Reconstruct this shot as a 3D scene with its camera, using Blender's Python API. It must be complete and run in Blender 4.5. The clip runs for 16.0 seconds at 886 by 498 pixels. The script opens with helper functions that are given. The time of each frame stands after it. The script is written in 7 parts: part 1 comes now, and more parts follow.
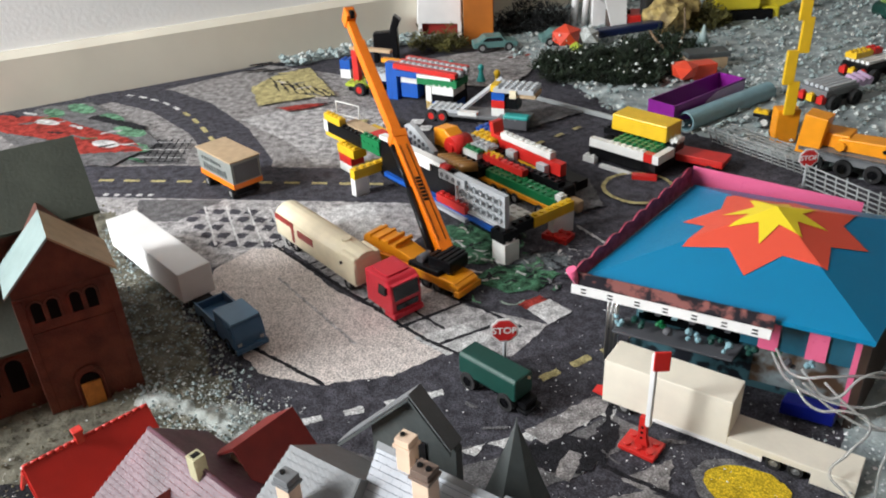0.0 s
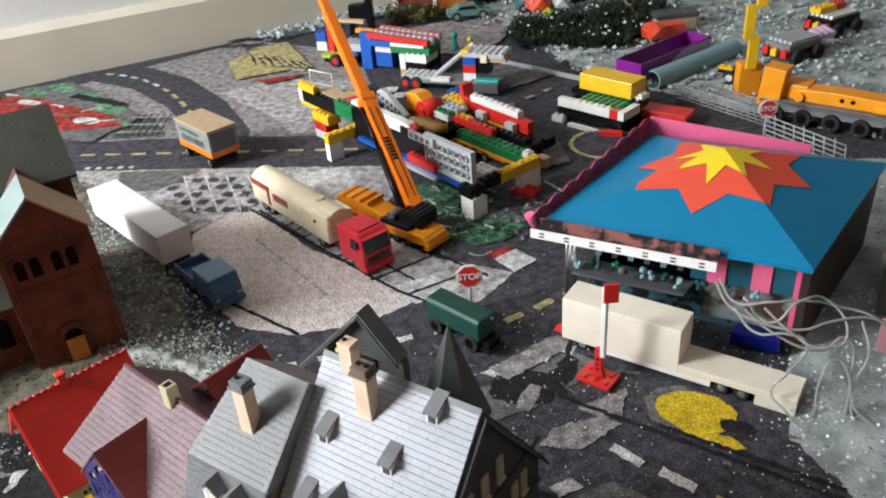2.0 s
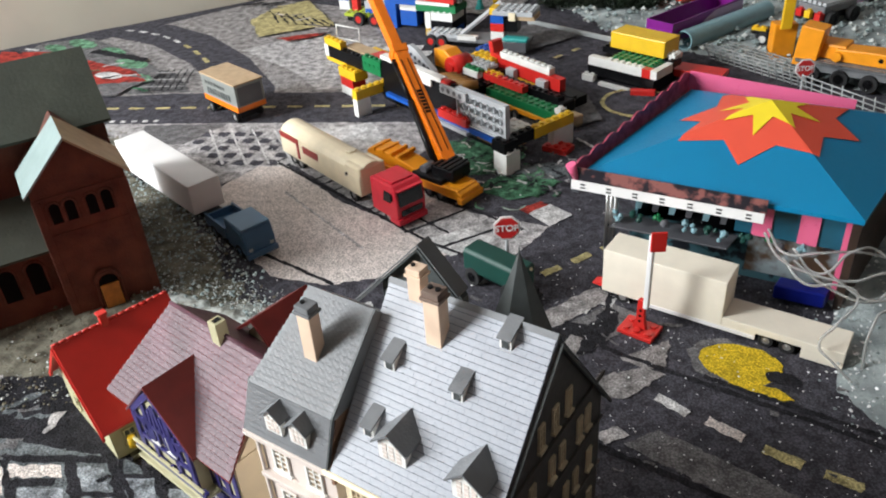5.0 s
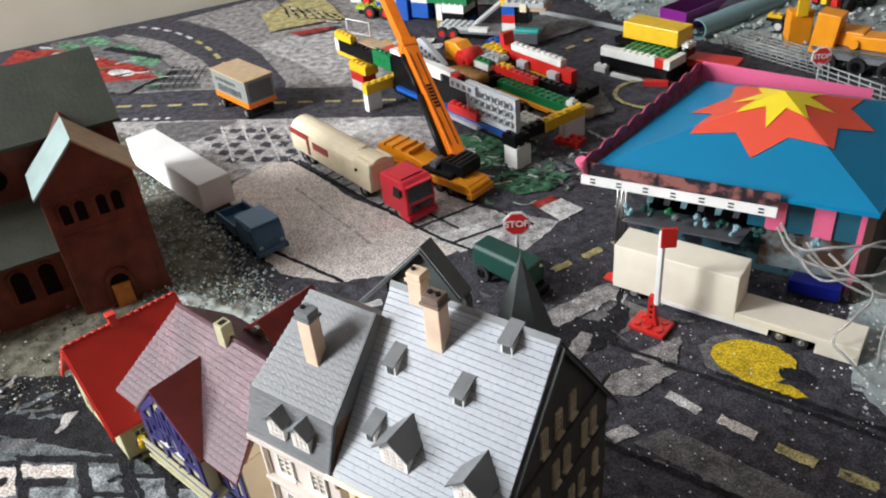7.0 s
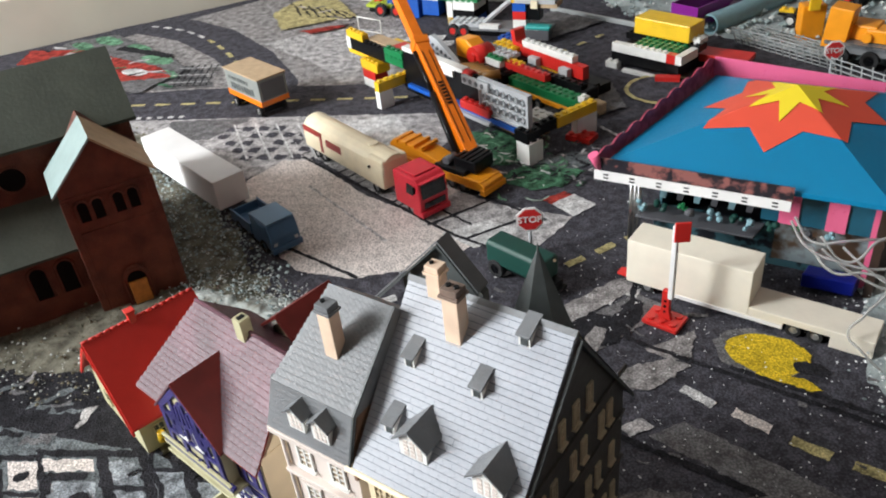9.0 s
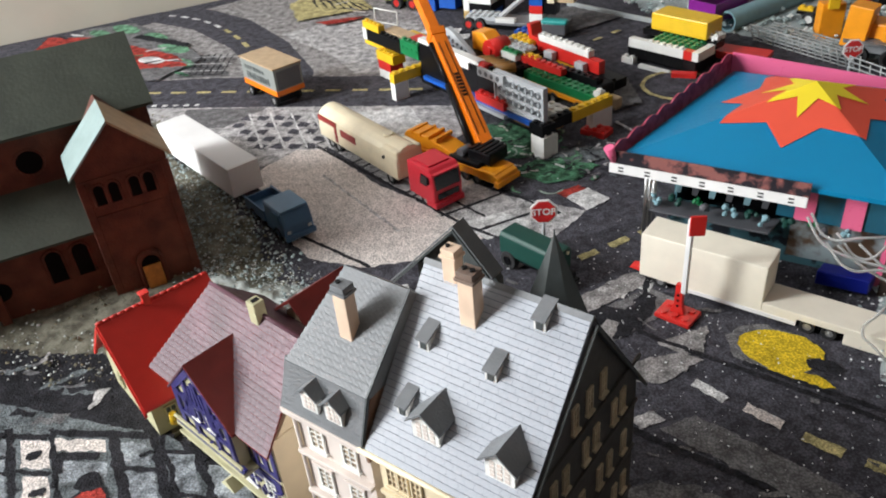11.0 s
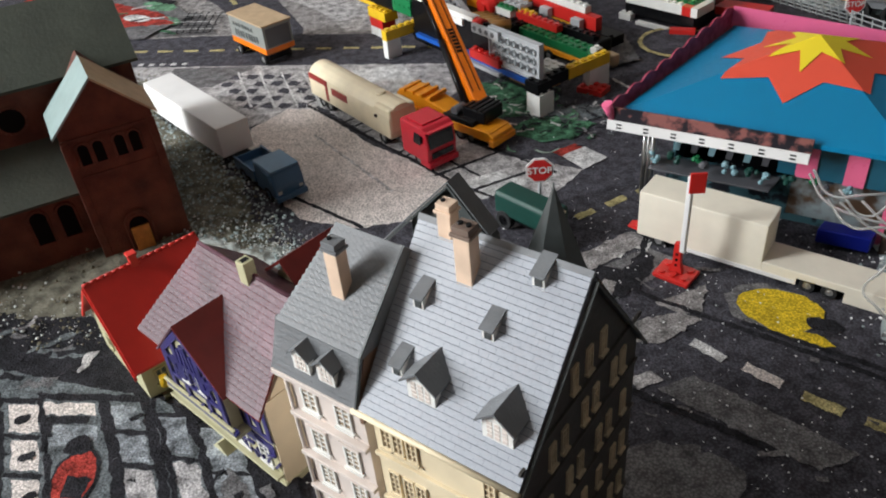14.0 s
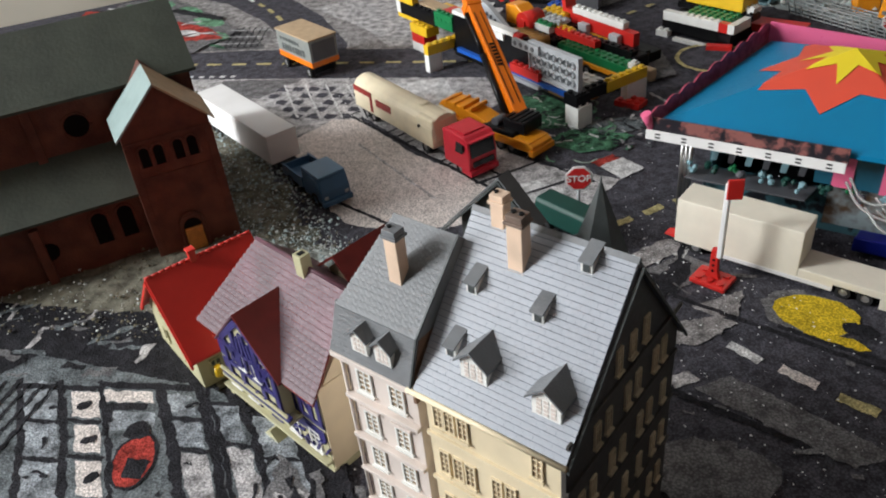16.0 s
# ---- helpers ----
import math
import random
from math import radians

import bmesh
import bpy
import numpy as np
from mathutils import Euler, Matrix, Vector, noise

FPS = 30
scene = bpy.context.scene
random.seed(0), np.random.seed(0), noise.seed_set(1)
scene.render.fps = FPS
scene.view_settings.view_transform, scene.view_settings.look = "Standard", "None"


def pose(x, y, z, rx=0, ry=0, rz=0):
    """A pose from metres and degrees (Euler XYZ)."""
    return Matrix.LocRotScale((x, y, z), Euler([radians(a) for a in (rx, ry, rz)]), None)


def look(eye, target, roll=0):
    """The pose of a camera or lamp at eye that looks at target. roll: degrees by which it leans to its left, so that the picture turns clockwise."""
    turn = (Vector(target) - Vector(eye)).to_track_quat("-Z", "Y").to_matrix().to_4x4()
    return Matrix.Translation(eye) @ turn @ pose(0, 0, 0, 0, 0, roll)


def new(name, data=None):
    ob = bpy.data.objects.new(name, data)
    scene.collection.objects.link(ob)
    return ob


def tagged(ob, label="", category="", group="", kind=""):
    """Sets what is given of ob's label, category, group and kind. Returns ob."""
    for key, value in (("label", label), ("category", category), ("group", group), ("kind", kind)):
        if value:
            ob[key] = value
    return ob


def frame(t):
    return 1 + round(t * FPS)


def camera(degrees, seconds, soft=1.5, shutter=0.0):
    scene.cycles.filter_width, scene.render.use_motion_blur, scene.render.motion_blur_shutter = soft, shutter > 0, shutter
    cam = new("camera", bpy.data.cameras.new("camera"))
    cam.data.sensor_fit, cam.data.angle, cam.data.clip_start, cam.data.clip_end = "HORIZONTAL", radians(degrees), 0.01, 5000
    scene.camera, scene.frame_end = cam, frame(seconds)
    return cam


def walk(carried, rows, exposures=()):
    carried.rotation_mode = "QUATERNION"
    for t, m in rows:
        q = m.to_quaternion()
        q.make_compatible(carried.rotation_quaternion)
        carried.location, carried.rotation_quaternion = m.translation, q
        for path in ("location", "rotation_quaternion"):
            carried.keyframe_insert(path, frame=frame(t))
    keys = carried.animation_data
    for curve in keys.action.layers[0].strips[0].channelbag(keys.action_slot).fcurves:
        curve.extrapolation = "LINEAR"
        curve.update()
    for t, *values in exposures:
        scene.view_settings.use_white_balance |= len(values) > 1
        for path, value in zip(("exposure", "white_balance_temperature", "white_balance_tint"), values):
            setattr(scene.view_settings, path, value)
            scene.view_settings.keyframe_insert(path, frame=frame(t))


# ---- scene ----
cam = camera(58.3, 16.0, soft=2.0)
PATH = [
    (0, (0.102, -0.033, 0.342), (-0.138, 1.685, -0.652), -2.9),
    (0.5, (0.099, -0.05, 0.337), (-0.134, 1.673, -0.651), -3.0),
    (1, (0.107, -0.051, 0.327), (-0.114, 1.658, -0.687), -3.5),
    (1.5, (0.113, -0.056, 0.336), (-0.107, 1.64, -0.7), -4.1),
    (2, (0.126, -0.062, 0.335), (-0.104, 1.633, -0.702), -4.7),
    (2.5, (0.109, -0.061, 0.328), (-0.122, 1.633, -0.709), -4.6),
    (3, (0.111, -0.061, 0.325), (-0.131, 1.629, -0.717), -4.7),
    (3.5, (0.107, -0.067, 0.327), (-0.136, 1.619, -0.722), -4.4),
    (4, (0.104, -0.065, 0.318), (-0.136, 1.616, -0.739), -3.9),
    (4.5, (0.104, -0.067, 0.316), (-0.138, 1.61, -0.747), -3.9),
    (5, (0.103, -0.067, 0.318), (-0.14, 1.594, -0.77), -4.2),
    (7.5, (0.109, -0.061, 0.321), (-0.184, 1.578, -0.786), -5.8),
    (8, (0.108, -0.064, 0.323), (-0.187, 1.574, -0.787), -6.0),
    (8.5, (0.107, -0.065, 0.322), (-0.2, 1.571, -0.786), -6.4),
    (11, (0.104, -0.068, 0.317), (-0.232, 1.56, -0.795), -5.7),
    (11.5, (0.107, -0.072, 0.324), (-0.233, 1.553, -0.79), -6.0),
    (12, (0.119, -0.076, 0.33), (-0.222, 1.548, -0.787), -6.6),
    (12.5, (0.121, -0.047, 0.31), (-0.228, 1.575, -0.806), -6.6),
    (13, (0.098, -0.047, 0.287), (-0.228, 1.534, -0.893), -6.1),
    (13.5, (0.101, -0.055, 0.302), (-0.218, 1.52, -0.888), -5.8),
    (14, (0.102, -0.062, 0.309), (-0.217, 1.517, -0.877), -5.8),
    (14.5, (0.09, -0.074, 0.314), (-0.229, 1.509, -0.866), -4.8),
    (15, (0.089, -0.084, 0.316), (-0.229, 1.507, -0.853), -4.1),
    (15.5, (0.1, -0.075, 0.311), (-0.227, 1.525, -0.844), -4.7),
    (16, (0.097, -0.083, 0.311), (-0.295, 1.513, -0.828), -6.3),
]
walk(cam, [(t, look(eye, target, roll)) for t, eye, target, roll in PATH], [(0.0, 0.0), (11.0, -0.05), (12.5, -0.12), (13.5, -0.32), (16.0, -0.40)])

# ---- world and light ----
world = bpy.data.worlds.new("world")
scene.world = world
world.use_nodes = True
wn = world.node_tree
sky = wn.nodes.new("ShaderNodeTexSky")
sky.sky_type = "NISHITA"
sky.sun_disc = False
sky.sun_elevation, sky.sun_rotation = radians(35), radians(235)
wn.nodes["Background"].inputs[1].default_value = 0.12
wn.links.new(sky.outputs[0], wn.nodes["Background"].inputs[0])

WALL_TURN = 34.5          # heading of the long wall
ROOM = pose(-0.219, 1.188, 0, 0, 0, WALL_TURN)   # local x along the wall, -y into the room
# daylight through the window in the side wall
win = bpy.data.lights.new("window_daylight", "AREA")
win.shape, win.size, win.size_y = "RECTANGLE", 1.4, 0.48
win.energy, win.color = 80, (0.955, 0.985, 1.0)
win_ob = new("window_daylight", win)
win_ob.matrix_world = ROOM @ pose(-1.99, -0.42, 0.92, 0, -86, -4)


# ---- materials ----
def mat(name, colour, rough=0.5, metal=0.0, vary=0.12, scale=60.0, bump=0.0, bump_scale=400.0, spec=0.5, coat=0.0, second=None, mix_lo=0.45, mix_hi=0.6, trans=0.0):
    m = bpy.data.materials.new(name)
    m.use_nodes = True
    nt = m.node_tree
    b = nt.nodes["Principled BSDF"]
    b.inputs["Roughness"].default_value = rough
    b.inputs["Metallic"].default_value = metal
    b.inputs["Specular IOR Level"].default_value = spec
    b.inputs["Coat Weight"].default_value = coat
    b.inputs["Transmission Weight"].default_value = trans
    tc = nt.nodes.new("ShaderNodeTexCoord")
    n1 = nt.nodes.new("ShaderNodeTexNoise")
    n1.inputs["Scale"].default_value, n1.inputs["Detail"].default_value = scale, 6
    nt.links.new(tc.outputs["Object"], n1.inputs["Vector"])
    ramp = nt.nodes.new("ShaderNodeValToRGB")
    c2 = second or [c * (1 - vary * 1.6) for c in colour]
    lo, hi = ((mix_lo, mix_hi) if second else (0.3, 0.7))
    ramp.color_ramp.elements[0].position, ramp.color_ramp.elements[1].position = lo, hi
    ramp.color_ramp.elements[0].color = (*c2, 1)
    ramp.color_ramp.elements[1].color = (*[min(1, c * (1 + (0 if second else vary * 0.6))) for c in colour], 1)
    nt.links.new(n1.outputs["Fac"], ramp.inputs["Fac"])
    nt.links.new(ramp.outputs["Color"], b.inputs["Base Color"])
    n2 = nt.nodes.new("ShaderNodeTexNoise")
    n2.inputs["Scale"].default_value, n2.inputs["Detail"].default_value = bump_scale, 4
    nt.links.new(tc.outputs["Object"], n2.inputs["Vector"])
    mr = nt.nodes.new("ShaderNodeMapRange")
    mr.inputs["To Min"].default_value, mr.inputs["To Max"].default_value = max(0, rough - 0.1), min(1, rough + 0.12)
    nt.links.new(n2.outputs["Fac"], mr.inputs["Value"])
    nt.links.new(mr.outputs["Result"], b.inputs["Roughness"])
    if bump:
        bp = nt.nodes.new("ShaderNodeBump")
        bp.inputs["Strength"].default_value, bp.inputs["Distance"].default_value = bump, 0.001
        nt.links.new(n2.outputs["Fac"], bp.inputs["Height"])
        nt.links.new(bp.outputs["Normal"], b.inputs["Normal"])
    return m


def plastic(name, colour, rough=0.32):
    return mat(name, colour, rough, vary=0.06, scale=90, bump=0.08, bump_scale=900)


M = {
    "wall_paint": mat("wall_paint", (0.86, 0.855, 0.84), 0.8, vary=0.04, scale=5, bump=0.5, bump_scale=160),
    "base_paint": mat("base_paint", (0.72, 0.67, 0.56), 0.4, vary=0.06, scale=9, bump=0.1),
    # unseen walls and ceiling: kept dark to hold back fill light
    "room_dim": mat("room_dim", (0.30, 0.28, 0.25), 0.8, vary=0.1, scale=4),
    "ceiling_paint": mat("ceiling_paint", (0.50, 0.49, 0.47), 0.9, vary=0.03, scale=4),
    "red": plastic("red", (0.62, 0.025, 0.02)), "white": plastic("white", (0.80, 0.80, 0.77)),
    "yellow": plastic("yellow", (0.80, 0.50, 0.02)), "blue": plastic("blue", (0.01, 0.09, 0.42)),
    "black": mat("black", (0.005, 0.005, 0.006), 0.30, vary=0.06, scale=90, bump=0.08, bump_scale=900, spec=0.22), "green": plastic("green", (0.01, 0.18, 0.06)),
    "grey": plastic("grey", (0.46, 0.48, 0.50)), "dark_grey": plastic("dark_grey", (0.10, 0.10, 0.11)),
    "orange": plastic("orange", (0.88, 0.20, 0.006)), "amber": plastic("amber", (0.84, 0.31, 0.012)),
    "cab_red": plastic("cab_red", (0.60, 0.02, 0.04)), "cream": plastic("cream", (0.80, 0.70, 0.50)),
    "tan": mat("tan", (0.50, 0.36, 0.22), 0.6, vary=0.1, scale=120, bump=0.2),
    "brown": plastic("brown", (0.36, 0.17, 0.04)),
    "teal": plastic("teal", (0.03, 0.35, 0.33)), "purple": plastic("purple", (0.20, 0.01, 0.22)),
    "lilac": plastic("lilac", (0.60, 0.42, 0.62)), "pipe_blue": plastic("pipe_blue", (0.24, 0.40, 0.45)),
    "truck_blue": plastic("truck_blue", (0.05, 0.12, 0.22)), "truck_blue_light": plastic("truck_blue_light", (0.11, 0.21, 0.32)),
    "bottle_green": plastic("bottle_green", (0.003, 0.048, 0.036), 0.5),
    "tyre": mat("tyre", (0.015, 0.015, 0.016), 0.8), "rim": mat("rim", (0.55, 0.55, 0.55), 0.35, 0.7),
    "hole_black": mat("hole_black", (0.006, 0.005, 0.005), 0.9, spec=0.1),
    "glass_dark": mat("glass_dark", (0.01, 0.01, 0.012), 0.12),
    "church_brick": mat("church_brick", (0.145, 0.042, 0.024), 0.8, vary=0.3, scale=70, bump=0.5, bump_scale=700),
    "church_roof": mat("church_roof", (0.058, 0.068, 0.050), 0.7, vary=0.22, scale=35, bump=0.3),
    "verdigris": mat("verdigris", (0.29, 0.38, 0.37), 0.45, vary=0.1, scale=60),
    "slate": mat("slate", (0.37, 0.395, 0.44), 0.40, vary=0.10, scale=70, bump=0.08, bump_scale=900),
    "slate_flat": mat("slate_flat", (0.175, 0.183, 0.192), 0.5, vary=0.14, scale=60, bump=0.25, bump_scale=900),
    "slate_dark": mat("slate_dark", (0.065, 0.074, 0.074), 0.5, vary=0.2, scale=90, bump=0.2),
    "house_cream": mat("house_cream", (0.80, 0.68, 0.47), 0.55, vary=0.08, scale=50),
    "house_pink": mat("house_pink", (0.74, 0.65, 0.59), 0.55, vary=0.08, scale=50),
    # dark wall colour that carries the gable's shade; the turret shares it
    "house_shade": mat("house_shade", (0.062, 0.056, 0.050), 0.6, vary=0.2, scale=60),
    "win_white": plastic("win_white", (0.84, 0.83, 0.79)),
    "gable_tan": mat("gable_tan", (0.62, 0.52, 0.36), 0.6, vary=0.2, scale=90),
    "slate_gap": mat("slate_gap", (0.13, 0.14, 0.16), 0.7, vary=0.2, scale=200),
    "roof_mauve_edge": mat("roof_mauve_edge", (0.085, 0.045, 0.06), 0.6, vary=0.2, scale=90),
    "slate_edge": mat("slate_edge", (0.075, 0.08, 0.09), 0.7, vary=0.2, scale=200),
    "chim": mat("chim", (0.78, 0.58, 0.43), 0.6, vary=0.08, scale=120), "chim_cap": mat("chim_cap", (0.20, 0.14, 0.11), 0.6, vary=0.2, scale=150),
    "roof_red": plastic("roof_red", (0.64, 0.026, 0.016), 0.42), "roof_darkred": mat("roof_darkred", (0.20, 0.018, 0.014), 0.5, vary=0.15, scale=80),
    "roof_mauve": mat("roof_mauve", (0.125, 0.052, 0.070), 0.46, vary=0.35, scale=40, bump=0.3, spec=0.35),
    "house_yellow": mat("house_yellow", (0.50, 0.47, 0.29), 0.6, vary=0.08, scale=60),
    "timber_blue": plastic("timber_blue", (0.035, 0.03, 0.16)),
    "booth_blue": mat("booth_blue", (0.0, 0.185, 0.37), 0.36, vary=0.05, scale=14),
    "booth_coral": mat("booth_coral", (0.75, 0.09, 0.05), 0.32, vary=0.05, scale=20),
    "booth_yellow": mat("booth_yellow", (0.85, 0.66, 0.03), 0.32, vary=0.05, scale=20),
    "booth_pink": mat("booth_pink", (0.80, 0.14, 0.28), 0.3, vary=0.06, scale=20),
    "foam": mat("foam", (0.80, 0.74, 0.62), 0.7, vary=0.05, scale=60, bump=0.15),
    "card_white": mat("card_white", (0.80, 0.79, 0.78), 0.6, vary=0.05, scale=30),
    "silver": mat("silver", (0.6, 0.6, 0.6), 0.3, 1.0),
    "wood_orange": mat("wood_orange", (0.50, 0.15, 0.02), 0.45, vary=0.25, scale=12, bump=0.1),
}


# ---- mesh helpers ----
def part(name, bm, material, parent=None, label="", m=None):
    """Links a bmesh as one mesh object under parent."""
    me = bpy.data.meshes.new(name)
    bm.normal_update()
    bm.to_mesh(me)
    bm.free()
    mats = material if isinstance(material, (list, tuple)) else [material]
    for x in mats:
        me.materials.append(M[x] if isinstance(x, str) else x)
    ob = new(name, me)
    if parent is not None:
        ob.parent = parent
    if m is not None:
        ob.matrix_local = m
    if label:
        ob["label"] = label
    return ob


def thing(name, m, label, category, group="", kind=""):
    ob = new(name)
    ob.empty_display_size = 0.01
    ob.matrix_world = m
    return tagged(ob, label, category, group, kind)


def box(x0, x1, y0, y1, z0, z1, bev=0.0, bm=None, mi=0):
    bm = bm if bm is not None else bmesh.new()
    vs = [bm.verts.new((x, y, z)) for z in (z0, z1) for y in (y0, y1) for x in (x0, x1)]
    fs = []
    for f in ((0, 2, 3, 1), (4, 5, 7, 6), (0, 1, 5, 4), (2, 6, 7, 3), (0, 4, 6, 2), (1, 3, 7, 5)):
        fa = bm.faces.new([vs[i] for i in f])
        fa.material_index = mi
        fs.append(fa)
    if bev:
        es = {e for f in fs for e in f.edges}
        r = bmesh.ops.bevel(bm, geom=list(es), offset=bev, segments=2, affect="EDGES", profile=0.5)
        for f in r["faces"]:
            f.material_index = mi
    return bm


def cyl(p, q, r, r2=None, seg=16, bm=None, mi=0, cap=True):
    bm = bm if bm is not None else bmesh.new()
    p, q = Vector(p), Vector(q)
    d = (q - p)
    mtx = Matrix.Translation((p + q) / 2) @ d.to_track_quat("Z", "Y").to_matrix().to_4x4()
    before = len(bm.faces)
    bmesh.ops.create_cone(bm, cap_ends=cap, segments=seg, radius1=r, radius2=r if r2 is None else r2, depth=d.length, matrix=mtx)
    bm.faces.ensure_lookup_table()
    for f in bm.faces[before:]:
        f.material_index = mi
        f.smooth = len(f.verts) == 4
    return bm


def poly(pts, bm=None, mi=0):
    bm = bm if bm is not None else bmesh.new()
    f = bm.faces.new([bm.verts.new(p) for p in pts])
    f.material_index = mi
    return bm


def prism(pts, a, b, axis="y", bm=None, mi=0, bev=0.0):
    """A flat outline pushed from a to b along an axis."""
    bm = bm if bm is not None else bmesh.new()
    put = {"y": lambda u, v, w: (u, w, v), "x": lambda u, v, w: (w, u, v), "z": lambda u, v, w: (u, v, w)}[axis]
    A = [bm.verts.new(put(u, v, a)) for u, v in pts]
    B = [bm.verts.new(put(u, v, b)) for u, v in pts]
    fs = [bm.faces.new(A), bm.faces.new(B[::-1])]
    n = len(pts)
    for i in range(n):
        fs.append(bm.faces.new((A[i], B[i], B[(i + 1) % n], A[(i + 1) % n])))
    bmesh.ops.recalc_face_normals(bm, faces=fs)
    for f in fs:
        f.material_index = mi
    if bev:
        es = {e for f in fs for e in f.edges}
        r = bmesh.ops.bevel(bm, geom=list(es), offset=bev, segments=2, affect="EDGES", profile=0.5)
        for f in r["faces"]:
            f.material_index = mi
    return bm



M["gable_brown"] = mat("gable_brown", (0.24, 0.13, 0.08), 0.6, vary=0.2, scale=80)
M["rim_print"] = mat("rim_print", (0.26, 0.10, 0.09), 0.35, scale=110, second=(0.018, 0.016, 0.022), mix_lo=0.46, mix_hi=0.56)
# rim pink darkened so that the left rim's shade sits in the colour
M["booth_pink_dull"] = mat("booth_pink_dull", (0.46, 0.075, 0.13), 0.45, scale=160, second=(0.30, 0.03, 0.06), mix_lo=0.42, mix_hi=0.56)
M["front_print"] = mat("front_print", (0.30, 0.36, 0.38), 0.4, scale=70, second=(0.10, 0.06, 0.035), mix_lo=0.42, mix_hi=0.58)
M["pane_tan"] = mat("pane_tan", (0.36, 0.26, 0.16), 0.3, vary=0.2, scale=200)
# valance teal darkened to include the shade under the roof edge
M["valance_teal"] = mat("valance_teal", (0.012, 0.10, 0.16), 0.4, vary=0.15, scale=60)
M["dark_wood"] = mat("dark_wood", (0.045, 0.025, 0.017), 0.5, vary=0.3, scale=40)
M["gravel_olive"] = mat("gravel_olive", (0.22, 0.20, 0.13), 0.9, vary=0.4, scale=220, bump=0.8, bump_scale=600)
M["door_wood"] = mat("door_wood", (0.50, 0.20, 0.03), 0.5, vary=0.2, scale=200)
M["booth_print"] = mat("booth_print", (0.06, 0.15, 0.18), 0.4, scale=75, second=(0.012, 0.014, 0.02), mix_lo=0.47, mix_hi=0.53)
M["deep_blue"] = plastic("deep_blue", (0.005, 0.012, 0.20))

# ---- room ----
def structure(name, bm, material, m, label=""):
    ob = part(name, bm, material)
    ob.matrix_world = m
    return tagged(ob, label, kind="structure")


structure("floor", box(-2.0, 3.2, -3.2, 0.0, -0.06, -0.004), "wood_orange", ROOM, "plain floor under the play carpet")
structure("wall_north", box(-2.0, 3.2, 0.0, 0.12, -0.06, 2.5), "wall_paint", ROOM, "off-white rough plastered wall")
# added to close the room out of view; low reflectance deepens the shadows
structure("wall_east", box(3.2, 3.32, -3.2, 0.12, -0.06, 2.5), "room_dim", ROOM, "plain unseen wall, darkened to bounce less light")
structure("wall_south", box(-2.0, 3.2, -3.32, -3.2, -0.06, 2.5), "room_dim", ROOM, "plain unseen wall, darkened to bounce less light")
structure("ceiling", box(-2.12, 3.32, -3.32, 0.12, 2.5, 2.6), "ceiling_paint", ROOM, "plain unseen ceiling, greyed to bounce less light")
wb = bmesh.new()
box(-2.12, -2.0, -3.32, -0.68, -0.06, 2.5, bm=wb)
box(-2.12, -2.0, -0.16, 0.12, -0.06, 2.5, bm=wb)
box(-2.12, -2.0, -0.68, -0.16, -0.06, 0.20, bm=wb)
box(-2.12, -2.0, -0.68, -0.16, 1.64, 2.5, bm=wb)
structure("wall_west", wb, "room_dim", ROOM, "plain unseen wall, darkened to bounce less light, with a tall window opening")
bb = prism([(-0.016, -0.004), (0.0, -0.004), (0.0, 0.074), (-0.006, 0.074), (-0.016, 0.066)], -2.0, 3.2, "x")
structure("baseboard", bb, "base_paint", ROOM, "cream painted wooden skirting board")

# ---- buildings ----
def wall_with_window(bm_wall, ob, x, z, w, h, y, face="y", panes=(2, 3), frame_mat="win_white", glass="glass_dark", out=-1):
    """A window with frame, bars and a dark pane set on a facade."""
    t = 0.0009
    f = bmesh.new()
    def bx(a0, a1, z0, z1, d0, d1, mi, bm):
        lo, hi = sorted((y + out * d0, y + out * d1))
        if face == "y":
            box(a0, a1, lo, hi, z0, z1, bm=bm, mi=mi)
        else:
            box(lo, hi, a0, a1, z0, z1, bm=bm, mi=mi)
    b = w * 0.13
    bx(x - w / 2, x + w / 2, z, z + b, 0, t, 0, f)
    bx(x - w / 2, x + w / 2, z + h - b, z + h, 0, t, 0, f)
    bx(x - w / 2, x - w / 2 + b, z + b, z + h - b, 0, t, 0, f)
    bx(x + w / 2 - b, x + w / 2, z + b, z + h - b, 0, t, 0, f)
    iw, ih = w - 2 * b, h - 2 * b
    wi = part("window", f, frame_mat, ob)
    for i in range(1, panes[0]):
        cx = x - iw / 2 + iw * i / panes[0]
        v = bmesh.new()
        bx(cx - b * 0.3, cx + b * 0.3, z + b, z + h - b, 0, t * 0.8, 0, v)
        part("glazing_bar", v, frame_mat, wi)
    for i in range(1, panes[1]):
        cz = z + b + ih * i / panes[1]
        v = bmesh.new()
        bx(x - iw / 2, x + iw / 2, cz - b * 0.3, cz + b * 0.3, 0, t * 0.7, 0, v)
        part("glazing_bar", v, frame_mat, wi)
    g = bmesh.new()
    bx(x - w / 2 + b * 0.5, x + w / 2 - b * 0.5, z + b * 0.5, z + h - b * 0.5, 0, 0.0003, 0, g)
    part("pane", g, glass, wi)
    s = bmesh.new()
    bx(x - w * 0.6, x + w * 0.6, z - h * 0.09, z, 0, t * 1.8, 0, s)
    part("sill", s, frame_mat, wi)
    return wi


